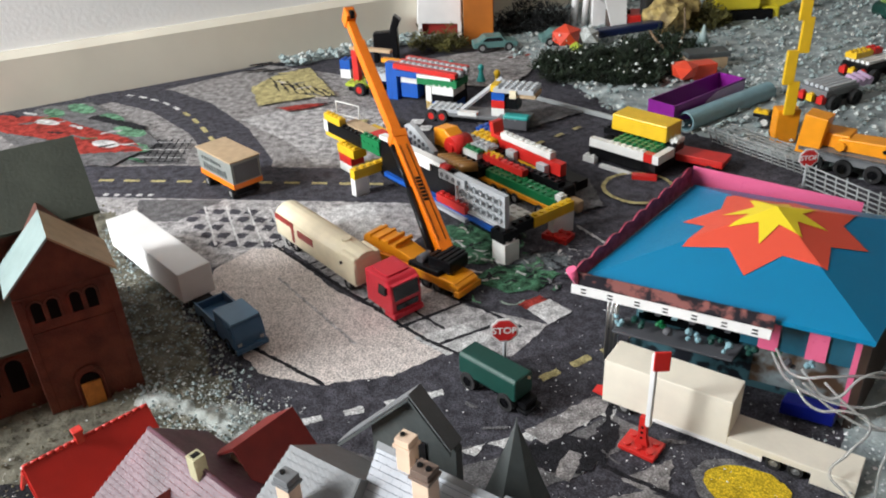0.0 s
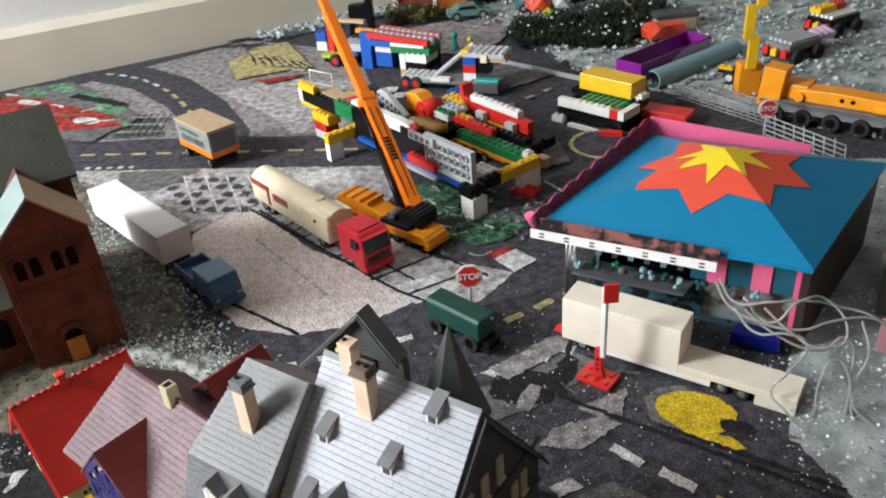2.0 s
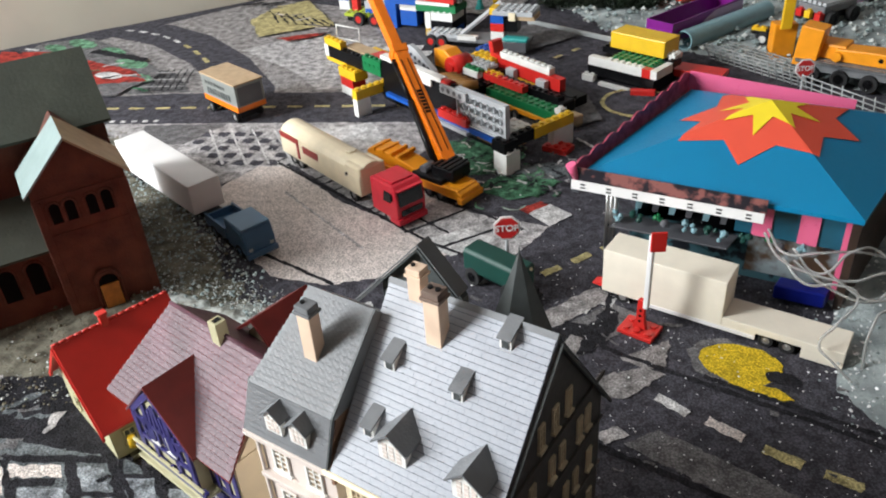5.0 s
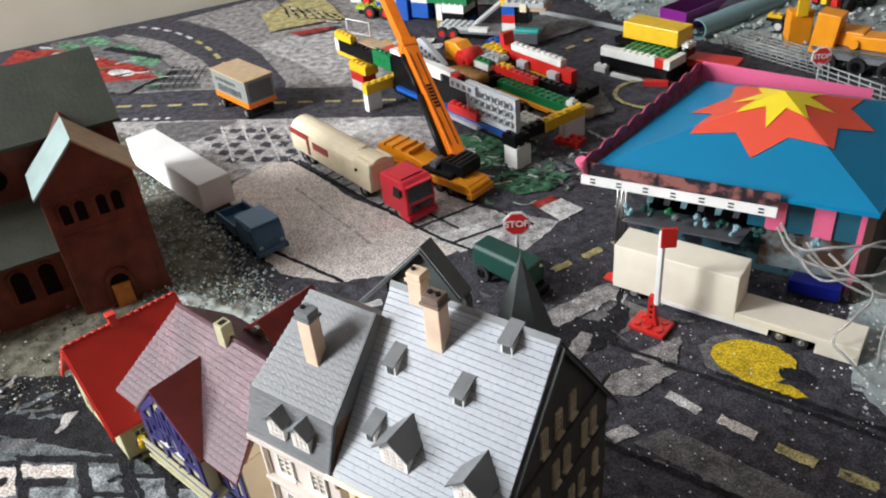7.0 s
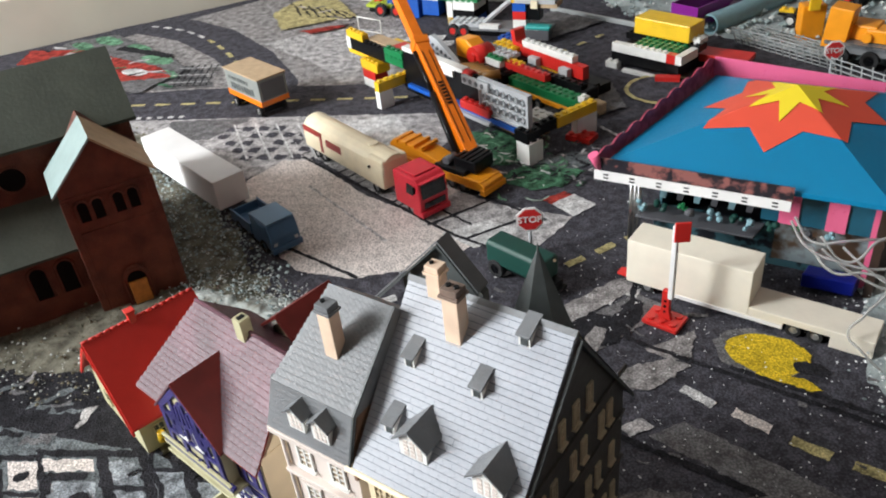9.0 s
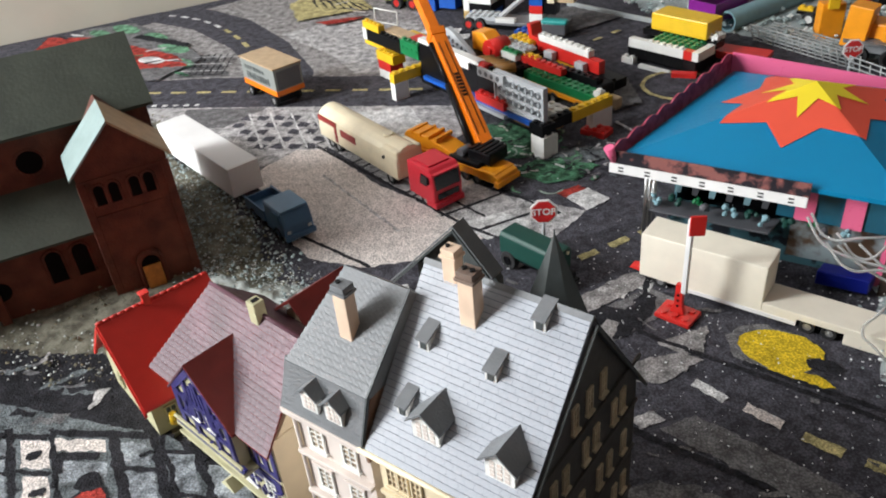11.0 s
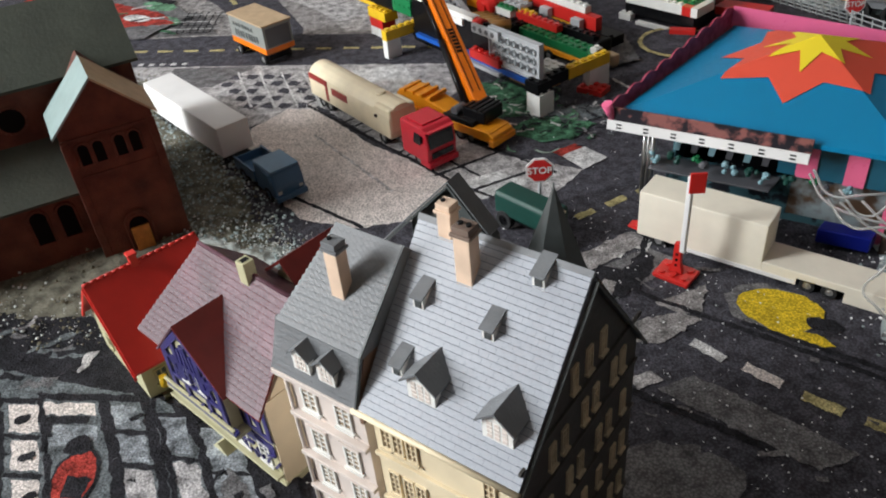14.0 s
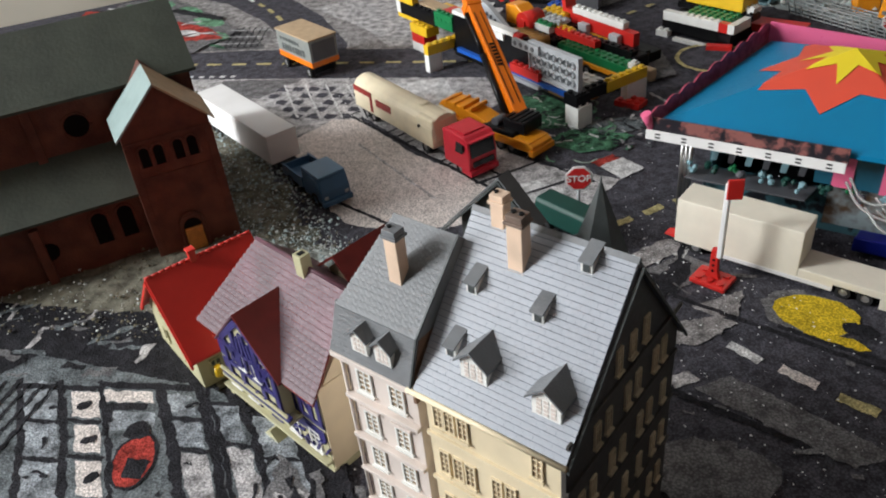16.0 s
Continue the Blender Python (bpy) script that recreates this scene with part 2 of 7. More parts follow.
def slated(name, ob, x0, x1, p0, p1, thick, material, tile=0.0042, rows=16, skew=(0, 0), label="", jitter=0.0, pieces=0, piece="slate", edge="slate_edge"):
    """A roof slope from the eave p0=(y,z) to the ridge p1=(y,z), with overlapping courses of slates."""
    y0, z0 = p0
    y1, z1 = p1
    L = math.hypot(y1 - y0, z1 - z0)
    dy, dz = (y1 - y0) / L, (z1 - z0) / L
    sg = -1 if y1 > y0 else 1
    ny, nz = sg * dz, abs(dy)
    verts, faces = [], []
    made, unit = 0, None
    basis = Matrix(((1, 0, 0, 0), (0, dy, ny, 0), (0, dz, nz, 0), (0, 0, 0, 1)))
    if sg > 0:
        pieces = 0
    def add(xa, xb, xc, xd, s0, s1, h0, h1):
        i = len(verts)
        for x, s, h in ((xa, s0, h0), (xb, s0, h0), (xc, s1, h1), (xd, s1, h1)):
            verts.append((x, y0 + dy * s + ny * h, z0 + dz * s + nz * h))
        for x, s in ((xa, s0), (xb, s0), (xc, s1), (xd, s1)):
            verts.append((x, y0 + dy * s, z0 + dz * s))
        q = [(0, 1, 2, 3), (0, 4, 5, 1), (1, 5, 6, 2), (3, 2, 6, 7), (0, 3, 7, 4)]
        for f in q:
            faces.append([i + k for k in f])
    for r in range(rows):
        s0, s1 = L * r / rows, L * (r + 0.92) / rows
        a = x0 + skew[0] * (r + 0.5) / rows
        b = x1 + skew[1] * (r + 0.5) / rows
        n = max(1, round((b - a) / tile))
        off = (tile / 2 if r % 2 else 0)
        xs = [a] + [a + off + tile * k for k in range(0 if off else 1, n + 1) if a + off + tile * k < b - tile * 0.2] + [b]
        for xa, xb in zip(xs, xs[1:]):
            g = tile * 0.005
            h = thick * (1.0 + random.uniform(-0.06, 0.06))
            cut = min(tile * 0.06, L / rows * 0.16)
            i = len(verts)
            if made < pieces and abs(xb - xa - tile) < 1e-6:
                if unit is None:
                    unit = bpy.data.meshes.new(piece)
                    q, e = cut, s1 - s0
                    top = [(g, q, thick), (g + q, 0, thick), (tile - g - q, 0, thick), (tile - g, q, thick), (tile - g, e, thick * 0.8), (g, e, thick * 0.8)]
                    low = [(x, y, 0) for x, y, _ in top[:4]]
                    unit.from_pydata(top + low, [], [(0, 1, 2, 3, 4, 5), (0, 6, 7, 1), (1, 7, 8, 2), (2, 8, 9, 3)])
                    unit.materials.append(M[material])
                    unit.materials.append(M[edge])
                    for f in unit.polygons[1:]:
                        f.material_index = 1
                o = new(piece, unit)
                o.parent = ob
                o.matrix_local = Matrix.Translation((xa, y0 + dy * s0, z0 + dz * s0)) @ basis @ pose(0, 0, 0, random.uniform(-0.6, 0.6), random.uniform(-0.6, 0.6), random.uniform(-0.7, 0.7))
                made += 1
                continue
            s0v = s0 + random.uniform(-jitter, jitter)
            # slate with clipped lower corners
            for x, s, hh in ((xa + g, s0v + cut, h), (xa + g + cut, s0v, h), (xb - g - cut, s0v, h), (xb - g, s0v + cut, h), (xb - g, s1, thick * 0.8), (xa + g, s1, thick * 0.8)):
                verts.append((x, y0 + dy * s + ny * hh, z0 + dz * s + nz * hh))
            for x, s in ((xa + g, s0v + cut), (xa + g + cut, s0v), (xb - g - cut, s0v), (xb - g, s0v + cut)):
                verts.append((x, y0 + dy * s, z0 + dz * s))
            if sg < 0:
                faces.append([i, i + 1, i + 2, i + 3, i + 4, i + 5])
            else:
                faces.append([i + 5, i + 4, i + 3, i + 2, i + 1, i])
            for k in range(3):
                faces.append([i + k, i + 6 + k, i + 7 + k, i + k + 1])
    me = bpy.data.meshes.new(name)
    me.from_pydata(verts, [], faces)
    me.materials.append(M[material])
    me.materials.append(M[edge])
    for f in me.polygons:
        f.material_index = 1 if len(f.vertices) == 4 else 0
    o = new(name, me)
    o.parent = ob
    o["kind"] = "stuff"
    if label:
        o["label"] = label
    return o


def chimney(ob, x, y, z0, z1, w, d, cap="chim_cap", label="", shaft="chim", pots=2):
    c = part("chimney", box(x - w / 2, x + w / 2, y - d / 2, y + d / 2, z0, z1, 0.0003), shaft, ob, label)
    b = box(x - w * 0.62, x + w * 0.62, y - d * 0.62, y + d * 0.62, z1, z1 + 0.0012, 0.0002)
    box(x - w * 0.52, x + w * 0.52, y - d * 0.52, y + d * 0.52, z1 + 0.0012, z1 + 0.0036, 0.0002, bm=b)
    part("chimney_cap", b, cap, c)
    for i in range(pots):
        px = x - w * 0.25 + w * 0.5 * i / max(1, pots - 1)
        part("flue", cyl((px, y, z1 + 0.0034), (px, y, z1 + 0.0042), w * 0.16, seg=10), "black", c)
    return c


def dormer(ob, x, y, z, w, h, depth, roof="slate_flat", wall="win_white", panes=(2, 3)):
    """A gabled dormer standing on a roof; its front is at y."""
    b = prism([(x - w / 2, z), (x + w / 2, z), (x + w / 2, z + h), (x, z + h + w * 0.42), (x - w / 2, z + h)], y, y + depth, "y")
    d = part("dormer", b, wall, ob)
    for sx in (-1, 1):
        r = bmesh.new()
        o = 0.0009
        pts = [(x, z + h + w * 0.42), (x + sx * w * 0.66, z + h - w * 0.14), (x + sx * w * 0.66, z + h - w * 0.14 + o), (x, z + h + w * 0.42 + o)]
        prism(pts, y - w * 0.16, y + depth * 1.15, "y", bm=r)
        part("dormer_roof", r, roof, d)
    b2 = w * 0.12
    for i in range(panes[0]):
        for k in range(panes[1]):
            cw, ch = (w - b2 * 2) / panes[0], (h - b2) / panes[1]
            x0, z0 = x - w / 2 + b2 + cw * i, z + b2 * 0.6 + ch * k
            part("pane", box(x0 + cw * 0.18, x0 + cw * 0.82, y - 0.0002, y + 0.0002, z0 + ch * 0.14, z0 + ch * 0.86), "house_pink", d)
    return d


def shed_dormer(ob, x, y, z, w, h):
    """A small roof hatch with one sloping slab; its front is at y."""
    run = h / (1.087 - 0.36)
    d = part("dormer", prism([(y, z - 0.0008), (y, z + h), (y + run, z + h + 0.36 * run), (y + run, z + 0.9 * run)], x - w / 2, x + w / 2, "x"), "win_white", ob)
    o = 0.0008
    part("dormer_roof", prism([(y - 0.0012, z + h - 0.0004), (y + run * 1.1, z + h + 0.40 * run), (y + run * 1.1, z + h + 0.40 * run + o), (y - 0.0012, z + h - 0.0004 + o)], x - w * 0.62, x + w * 0.62, "x", bev=0.0001), "slate_flat", d)
    part("dormer_window", box(x - w * 0.3, x + w * 0.3, y - 0.0003, y + 0.0002, z + h * 0.2, z + h * 0.82), "slate_dark", d)
    return d


def town_house():
    t = thing("town_house", pose(0.034, 0.111, 0, 0, 0, -27.4), "cream model town house with slate roof and dark gable", "model house")
    # body with gable ends
    prof = [(0.004, 0), (0.084, 0), (0.084, 0.106), (0.046, 0.158), (0.004, 0.111)]
    part("wall", prism(prof, 0.0, 0.0575, "x"), "house_cream", t)
    # the gable faces away from the window: its shade is in the colour
    part("gable_wall", prism([(0.002, 0), (0.086, 0), (0.086, 0.105), (0.046, 0.157), (0.002, 0.109)], 0.0577, 0.0595, "x"), "house_shade", t, "gable wall with its shade put into a dark grey")
    # roof boards and slates
    part("roof", prism([(0.0, 0.1085), (0.046, 0.1585), (0.090, 0.0985), (0.090, 0.1), (0.046, 0.1605), (0.0, 0.1105)], -0.0012, 0.0606, "x"), "slate_gap", t)
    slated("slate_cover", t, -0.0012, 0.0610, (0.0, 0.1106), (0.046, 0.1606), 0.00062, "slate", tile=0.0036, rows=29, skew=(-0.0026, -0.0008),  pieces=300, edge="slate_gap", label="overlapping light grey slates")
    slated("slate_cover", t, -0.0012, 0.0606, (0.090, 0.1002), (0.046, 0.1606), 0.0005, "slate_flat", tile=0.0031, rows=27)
    part("ridge_cap", prism([(0.0446, 0.1604), (0.046, 0.1622), (0.0474, 0.1604)], -0.0040, 0.0606, "x"), "slate_flat", t)
    part("verge_board", prism([(-0.0004, 0.107), (0.046, 0.157), (0.0904, 0.097), (0.0904, 0.0987), (0.046, 0.1588), (-0.0004, 0.1088)], 0.0613, 0.0622, "x"), "slate_dark", t)
    part("gutter", cyl((-0.004, -0.0006, 0.1095), (0.0612, -0.0006, 0.1095), 0.0011, seg=8), "house_cream", t)
    chimney(t, 0.0208, 0.0375, 0.146, 0.1672, 0.0062, 0.0056, label="peach chimney with dark brown cap", pots=2)
    chimney(t, 0.0085, 0.0452, 0.154, 0.1672, 0.0054, 0.0050, cap="chim", pots=1, label="peach chimney with peach cap")
    for x, y in ((0.0205, 0.0076), (0.0495, 0.0070)):
        dormer(t, x, y, 0.111 + y * 1.087 + 0.0003, 0.0108, 0.0086, 0.0165, panes=(3, 4))
    for x, y in ((0.0078, 0.0262), (0.0352, 0.0256), (0.0452, 0.0396), (0.0086, 0.0106)):
        shed_dormer(t, x, y, 0.1108 + y * 1.087, 0.0042, 0.0052)
    # front storeys
    for r, z in enumerate((0.0915, 0.0665, 0.0415, 0.0165)):
        xs = (0.0055, 0.0105, 0.0165, 0.0475) if r == 0 else (0.006, 0.0125, 0.018, 0.030, 0.036, 0.0475)
        for x in xs:
            wall_with_window(None, t, x, z, 0.0048, 0.0125, 0.004, panes=(2, 4), glass="pane_tan", frame_mat="house_cream")
        part("string_course", box(-0.0006, 0.0576, 0.0026, 0.004, z - 0.006, z - 0.0042, 0.0002), "house_cream", t)
    # gable storeys
    for z, ys in ((0.121, (0.036, 0.046, 0.056)), (0.0985, (0.022, 0.030, 0.044, 0.052, 0.066, 0.073)), (0.0735, (0.012, 0.020, 0.034, 0.042, 0.056, 0.064, 0.076)), (0.0485, (0.012, 0.022, 0.034, 0.046, 0.058, 0.070, 0.078)), (0.0235, (0.012, 0.022, 0.034, 0.046, 0.058, 0.070, 0.078))):
        for y in ys:
            wall_with_window(None, t, y, z, 0.0040, 0.0105, 0.0595, face="x", panes=(2, 3), frame_mat="gable_tan", glass="gable_tan", out=1)
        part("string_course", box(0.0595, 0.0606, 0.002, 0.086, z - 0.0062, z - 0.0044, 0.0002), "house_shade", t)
    # corner turret with its spire behind the ridge
    tx, ty = 0.0349, 0.0675
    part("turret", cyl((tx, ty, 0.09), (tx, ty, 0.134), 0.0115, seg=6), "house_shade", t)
    sp = cyl((tx, ty, 0.132), (tx, ty, 0.171), 0.0138, 0.0004, seg=6)
    for f in sp.faces:
        f.smooth = False
    part("spire", sp, "slate_dark", t, "dark slate spire")
    part("spire_tip", cyl((tx, ty, 0.170), (tx, ty, 0.1735), 0.0004, 0.0002, seg=6), "slate_dark", t)
    return t


def narrow_house():
    t = thing("narrow_house", pose(0.034, 0.111, 0, 0, 0, -27.4), "narrow pale pink model house with plain grey roof", "model house")
    prof = [(0.004, 0), (0.066, 0), (0.066, 0.109), (0.060, 0.1265), (0.0095, 0.1265), (0.004, 0.110)]
    part("wall", prism(prof, -0.0405, -0.0046, "x"), "house_pink", t)
    part("gable_wall", prism([(0.0022, 0.1), (0.0022, 0.1102), (0.0088, 0.1288), (0.0345, 0.1545), (0.061, 0.1288), (0.067, 0.11), (0.067, 0.1)], -0.0044, -0.0030, "x"), "gable_brown", t, "brown gable wall")
    # steep foot of the roof, then the flatter top with a hipped end
    part("roof_foot", prism([(0.0, 0.1098), (0.0070, 0.1288), (0.0084, 0.1288), (0.0022, 0.1098)], -0.0428, -0.0032, "x"), "slate_flat", t)
    slated("slate_cover", t, -0.0428, -0.0030, (-0.0002, 0.1100), (0.0069, 0.1288), 0.00022, "slate_flat", tile=0.0030, rows=9, edge="slate_flat", label="fine grey slates", skew=(0.0012, 0.0))
    top = bmesh.new()
    ring = [(-0.0415, 0.0062, 0.1284), (-0.0028, 0.0062, 0.1284), (-0.0022, 0.0345, 0.1558), (-0.0322, 0.0345, 0.1558)]
    back = [(-0.0415, 0.0628, 0.1284), (-0.0028, 0.0628, 0.1284)]
    a = [top.verts.new(p) for p in ring]
    b = [top.verts.new(p) for p in back]
    low = [top.verts.new((p[0], p[1], p[2] - 0.0014)) for p in (ring[0], ring[1], back[1], back[0])]
    for f in ((a[0], a[1], a[2], a[3]), (a[3], a[2], b[1], b[0]), (a[0], a[3], b[0]), (a[1], b[1], a[2]), (low[0], low[1], a[1], a[0]), (low[1], low[2], b[1], a[1]), (low[2], low[3], b[0], b[1]), (low[3], low[0], a[0], b[0])):
        top.faces.new(f)
    part("roof", top, "slate_flat", t)
    slated("slate_cover", t, -0.0415, -0.0027, (0.0060, 0.1286), (0.0345, 0.1561), 0.00022, "slate_flat", tile=0.0030, rows=17, pieces=200, edge="slate_flat", label="fine grey slates", skew=(0.0093, 0.0005))
    part("verge_board", prism([(-0.0004, 0.1094), (0.0064, 0.1284), (0.0345, 0.1556), (0.0345, 0.1564), (0.0058, 0.1290), (-0.0008, 0.1100)], -0.0030, -0.0023, "x"), "slate_dark", t)
    chimney(t, -0.0195, 0.0196, 0.134, 0.1585, 0.0058, 0.0052, cap="slate_flat", label="peach chimney with grey cap", pots=1)
    for x in (-0.0268, -0.0152):
        dormer(t, x, 0.0006, 0.1150, 0.0076, 0.0078, 0.0090, panes=(3, 3))
    for z in (0.0895, 0.0665, 0.0455, 0.0245, 0.004):
        for x in (-0.0310, -0.0145):
            wall_with_window(None, t, x, z, 0.0078, 0.0125, 0.004, panes=(2, 4), glass="pane_tan")
            part("window_head", box(x - 0.0052, x + 0.0052, 0.0024, 0.004, z + 0.0130, z + 0.0142, 0.0002), "house_pink", t)
        part("string_course", box(-0.0416, -0.0040, 0.0012, 0.004, z - 0.0055, z - 0.0035, 0.0003), "house_pink", t)
    part("downpipe", cyl((-0.0412, 0.003, 0.0), (-0.0412, 0.003, 0.108), 0.0008, seg=8), "house_pink", t)
    part("cornice", box(-0.0432, -0.0036, -0.0008, 0.004, 0.1068, 0.1096, 0.0004), "house_pink", t)
    return t


def rear_house():
    t = thing("rear_house", pose(0.034, 0.111, 0, 0, 0, -27.4), "dark model house with black gable and grey bargeboards", "model house")
    cx, w, z0, z1 = -0.0149, 0.030, 0.1215, 0.1535
    part("wall", prism([(cx - w * 0.76, 0), (cx + w * 0.58, 0), (cx + w * 0.58, z0 + 0.0105), (cx, z1 - 0.002), (cx - w * 0.76, z0 + 0.0062)], 0.080, 0.0842, "y"), "slate_dark", t)
    for s in (-1, 1):
        k = 1.30 if s < 0 else 0.58
        zk = z1 + (z0 - z1) * k
        part("roof", prism([(cx, z1), (cx + s * w * k, zk), (cx + s * w * k, zk + 0.0008), (cx, z1 + 0.0008)], 0.0765, 0.0842, "y"), "slate_flat", t)
        part("bargeboard", prism([(cx, z1 - 0.0020), (cx + s * w * k, zk - 0.0020), (cx + s * w * k, zk - 0.0006), (cx, z1 - 0.0006)], 0.0760, 0.0772, "y"), "slate_dark", t)
    part("window", box(cx - 0.004, cx + 0.004, 0.0792, 0.080, 0.118, 0.130), "glass_dark", t)
    return t


def red_house():
    t = thing("red_house", pose(-0.146, 0.223, 0, 0, 0, 49.4), "small pale yellow model house with glossy red roof", "model house")
    hw, zr, ze = 0.0365, 0.065, 0.0265
    part("wall", prism([(-hw + 0.006, 0), (hw - 0.006, 0), (hw - 0.006, ze + 0.005), (0, zr - 0.003), (-hw + 0.006, ze + 0.005)], 0.004, 0.060, "x"), "house_yellow", t)
    for s in (-1, 1):
        part("roof", prism([(0, zr), (s * hw, ze), (s * hw, ze + 0.0016), (0, zr + 0.0018)], 0.0, 0.0645, "x", bev=0.0003), "roof_red", t)
        part("bargeboard", prism([(0, zr - 0.0025), (s * hw, ze - 0.0025), (s * hw, ze + 0.0002), (0, zr + 0.0002)], -0.0008, 0.0006, "x"), "roof_red", t)
    rb = bmesh.new()
    for i in range(16):
        cyl((0.0645 * i / 16, 0, zr + 0.0013), (0.0645 * (i + 0.93) / 16, 0, zr + 0.0013), 0.0011, seg=8, bm=rb)
    part("ridge_tiles", rb, "roof_red", t)
    part("chimney", box(0.0262, 0.0302, -0.002, 0.002, zr - 0.004, zr + 0.0065, 0.0004), "roof_red", t)
    part("chimney_top", box(0.0256, 0.0308, -0.0026, 0.0026, zr + 0.0062, zr + 0.0078, 0.0004), "roof_red", t)
    for y, z in ((-0.006, 0.036), (0.008, 0.036), (-0.014, 0.012), (0.014, 0.012)):
        wall_with_window(None, t, y, z, 0.006, 0.009, 0.004, face="x", out=-1, panes=(2, 2), frame_mat="house_yellow")
    for x in (0.014, 0.034, 0.05):
        wall_with_window(None, t, x, 0.010, 0.007, 0.010, -hw + 0.006, face="y", out=-1, panes=(2, 2), frame_mat="house_yellow")
    part("foundation", box(0.000, 0.072, -0.035, 0.044, 0, 0.003, 0.001), "gravel_olive", t, "sandy olive ground plate")
    return t


def timber_house():
    t = thing("timber_house", pose(-0.106, 0.209, 0, 0, 0, -33.5), "pale yellow model house with blue timbering and mauve roof", "model house")
    part("wall", box(0.003, 0.092, 0.0, 0.060, 0.0, 0.0575), "house_yellow", t)
    # right end is a lighter cream than the front: its light is in the colour
    part("end_gable", prism([(0.004, 0.0575), (0.056, 0.0575), (0.030, 0.0885)], 0.085, 0.0926, "x"), "house_cream", t)
    part("end_wall", box(0.0921, 0.0930, 0.0004, 0.0596, 0.004, 0.0574), "house_cream", t, "smooth end wall, its light put into a warm cream")
    zr, ze = 0.0950, 0.0565
    for s, y0 in ((1, -0.006), (-1, 0.066)):
        bm = bmesh.new()
        vs = [(0.0, y0, ze), (0.098, y0, ze), (0.090, 0.030, zr), (0.018, 0.030, zr)]
        a = [bm.verts.new(v) for v in vs]
        b = [bm.verts.new((v[0], v[1], v[2] - 0.0014)) for v in vs]
        bm.faces.new(a if s > 0 else a[::-1]); bm.faces.new(b[::-1] if s > 0 else b)
        for i in range(4):
            bm.faces.new((a[i], b[i], b[(i + 1) % 4], a[(i + 1) % 4]) if s > 0 else (a[(i + 1) % 4], b[(i + 1) % 4], b[i], a[i]))
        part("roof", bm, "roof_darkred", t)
        slated("tile_cover", t, 0.0, 0.098, (y0, ze + 0.0002), (0.030, zr + 0.0002), 0.00045, "roof_mauve", tile=0.0036, rows=17, pieces=200, edge="roof_mauve_edge", piece="roof_tile", skew=(0.018, -0.008), label="mauve roof tiles")
    part("hip", poly([(0.0, -0.006, ze - 0.0003), (0.018, 0.030, zr - 0.0003), (0.0, 0.066, ze - 0.0003)]), "roof_mauve", t)
    part("ridge_cap", cyl((0.018, 0.030, zr + 0.0004), (0.090, 0.030, zr + 0.0004), 0.0011, seg=8), "roof_mauve", t)
    # cross gable over the front
    gx, gw, gz = 0.0475, 0.027, 0.0835
    part("front_gable", prism([(gx - gw + 0.004, 0.03), (gx + gw - 0.004, 0.03), (gx + gw - 0.004, 0.060), (gx, gz - 0.002), (gx - gw + 0.004, 0.060)], -0.0066, 0.022, "y"), "house_yellow", t)
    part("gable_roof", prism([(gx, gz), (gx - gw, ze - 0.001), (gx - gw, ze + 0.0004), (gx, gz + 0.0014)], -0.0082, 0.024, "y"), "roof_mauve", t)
    # dark red here stands for the shade on the right-hand slope
    part("gable_roof", prism([(gx, gz), (gx + gw, ze - 0.001), (gx + gw, ze + 0.0004), (gx, gz + 0.0014)], -0.0082, 0.024, "y"), "roof_darkred", t, "roof slope with its shade put in as dark red")
    # blue timbering
    yb = -0.0072
    def beam(x0, z0, x1, z1, w=0.0026, y=yb):
        d = Vector((x1 - x0, 0, z1 - z0))
        n = Vector((-d.z, 0, d.x)).normalized() * w / 2
        pts = [(x0 + n.x, z0 + n.z), (x1 + n.x, z1 + n.z), (x1 - n.x, z1 - n.z), (x0 - n.x, z0 - n.z)]
        part("timber_beam", prism(pts, y - 0.0006, y + 0.0008, "y"), "timber_blue", t)
    for s in (-1, 1):
        beam(gx, gz - 0.0035, gx + s * gw * 0.8, ze + 0.003, 0.0034)
        beam(gx + s * 0.009, 0.032, gx + s * 0.009, 0.070, 0.0034)
        beam(gx + s * 0.021, 0.032, gx + s * 0.021, 0.058, 0.0034)
        beam(gx + s * 0.009, 0.046, gx + s * 0.020, 0.062, 0.002)
    for z in (0.057, 0.044):
        beam(gx - 0.021, z, gx + 0.021, z)
    beam(0.004, 0.033, 0.092, 0.033, 0.003, y=0.0)
    for x in (0.006, 0.012, 0.018, 0.024, 0.070, 0.076, 0.084, 0.0905):
        beam(x, 0.033, x, 0.056, 0.0028, y=-0.0002)
    for x0, x1 in ((0.006, 0.018), (0.018, 0.006), (0.072, 0.084), (0.084, 0.072)):
        beam(x0, 0.034, x1, 0.055, 0.0016, y=0.0)
    for x in (0.012, 0.028, 0.065, 0.082):
        wall_with_window(None, t, x, 0.012, 0.0085, 0.013, 0.0, panes=(2, 3))
    for x in (0.041, 0.054):
        wall_with_window(None, t, x, 0.0465, 0.006, 0.009, -0.0066, panes=(2, 2))
    part("balcony", box(0.018, 0.076, -0.009, 0.0, 0.0300, 0.0318, 0.0003), "house_yellow", t)
    for i in range(38):
        x = 0.006 + 0.0034 * (i % 26)
        a = random.uniform(-1.2, 1.2)
        z = random.uniform(0.010, 0.029) if i < 26 else random.uniform(0.036, 0.054)
        dx, dz = 0.0034 * math.cos(a), 0.0034 * math.sin(a)
        beam(x - dx, z - dz, x + dx, z + dz, 0.0013, y=-0.0006)
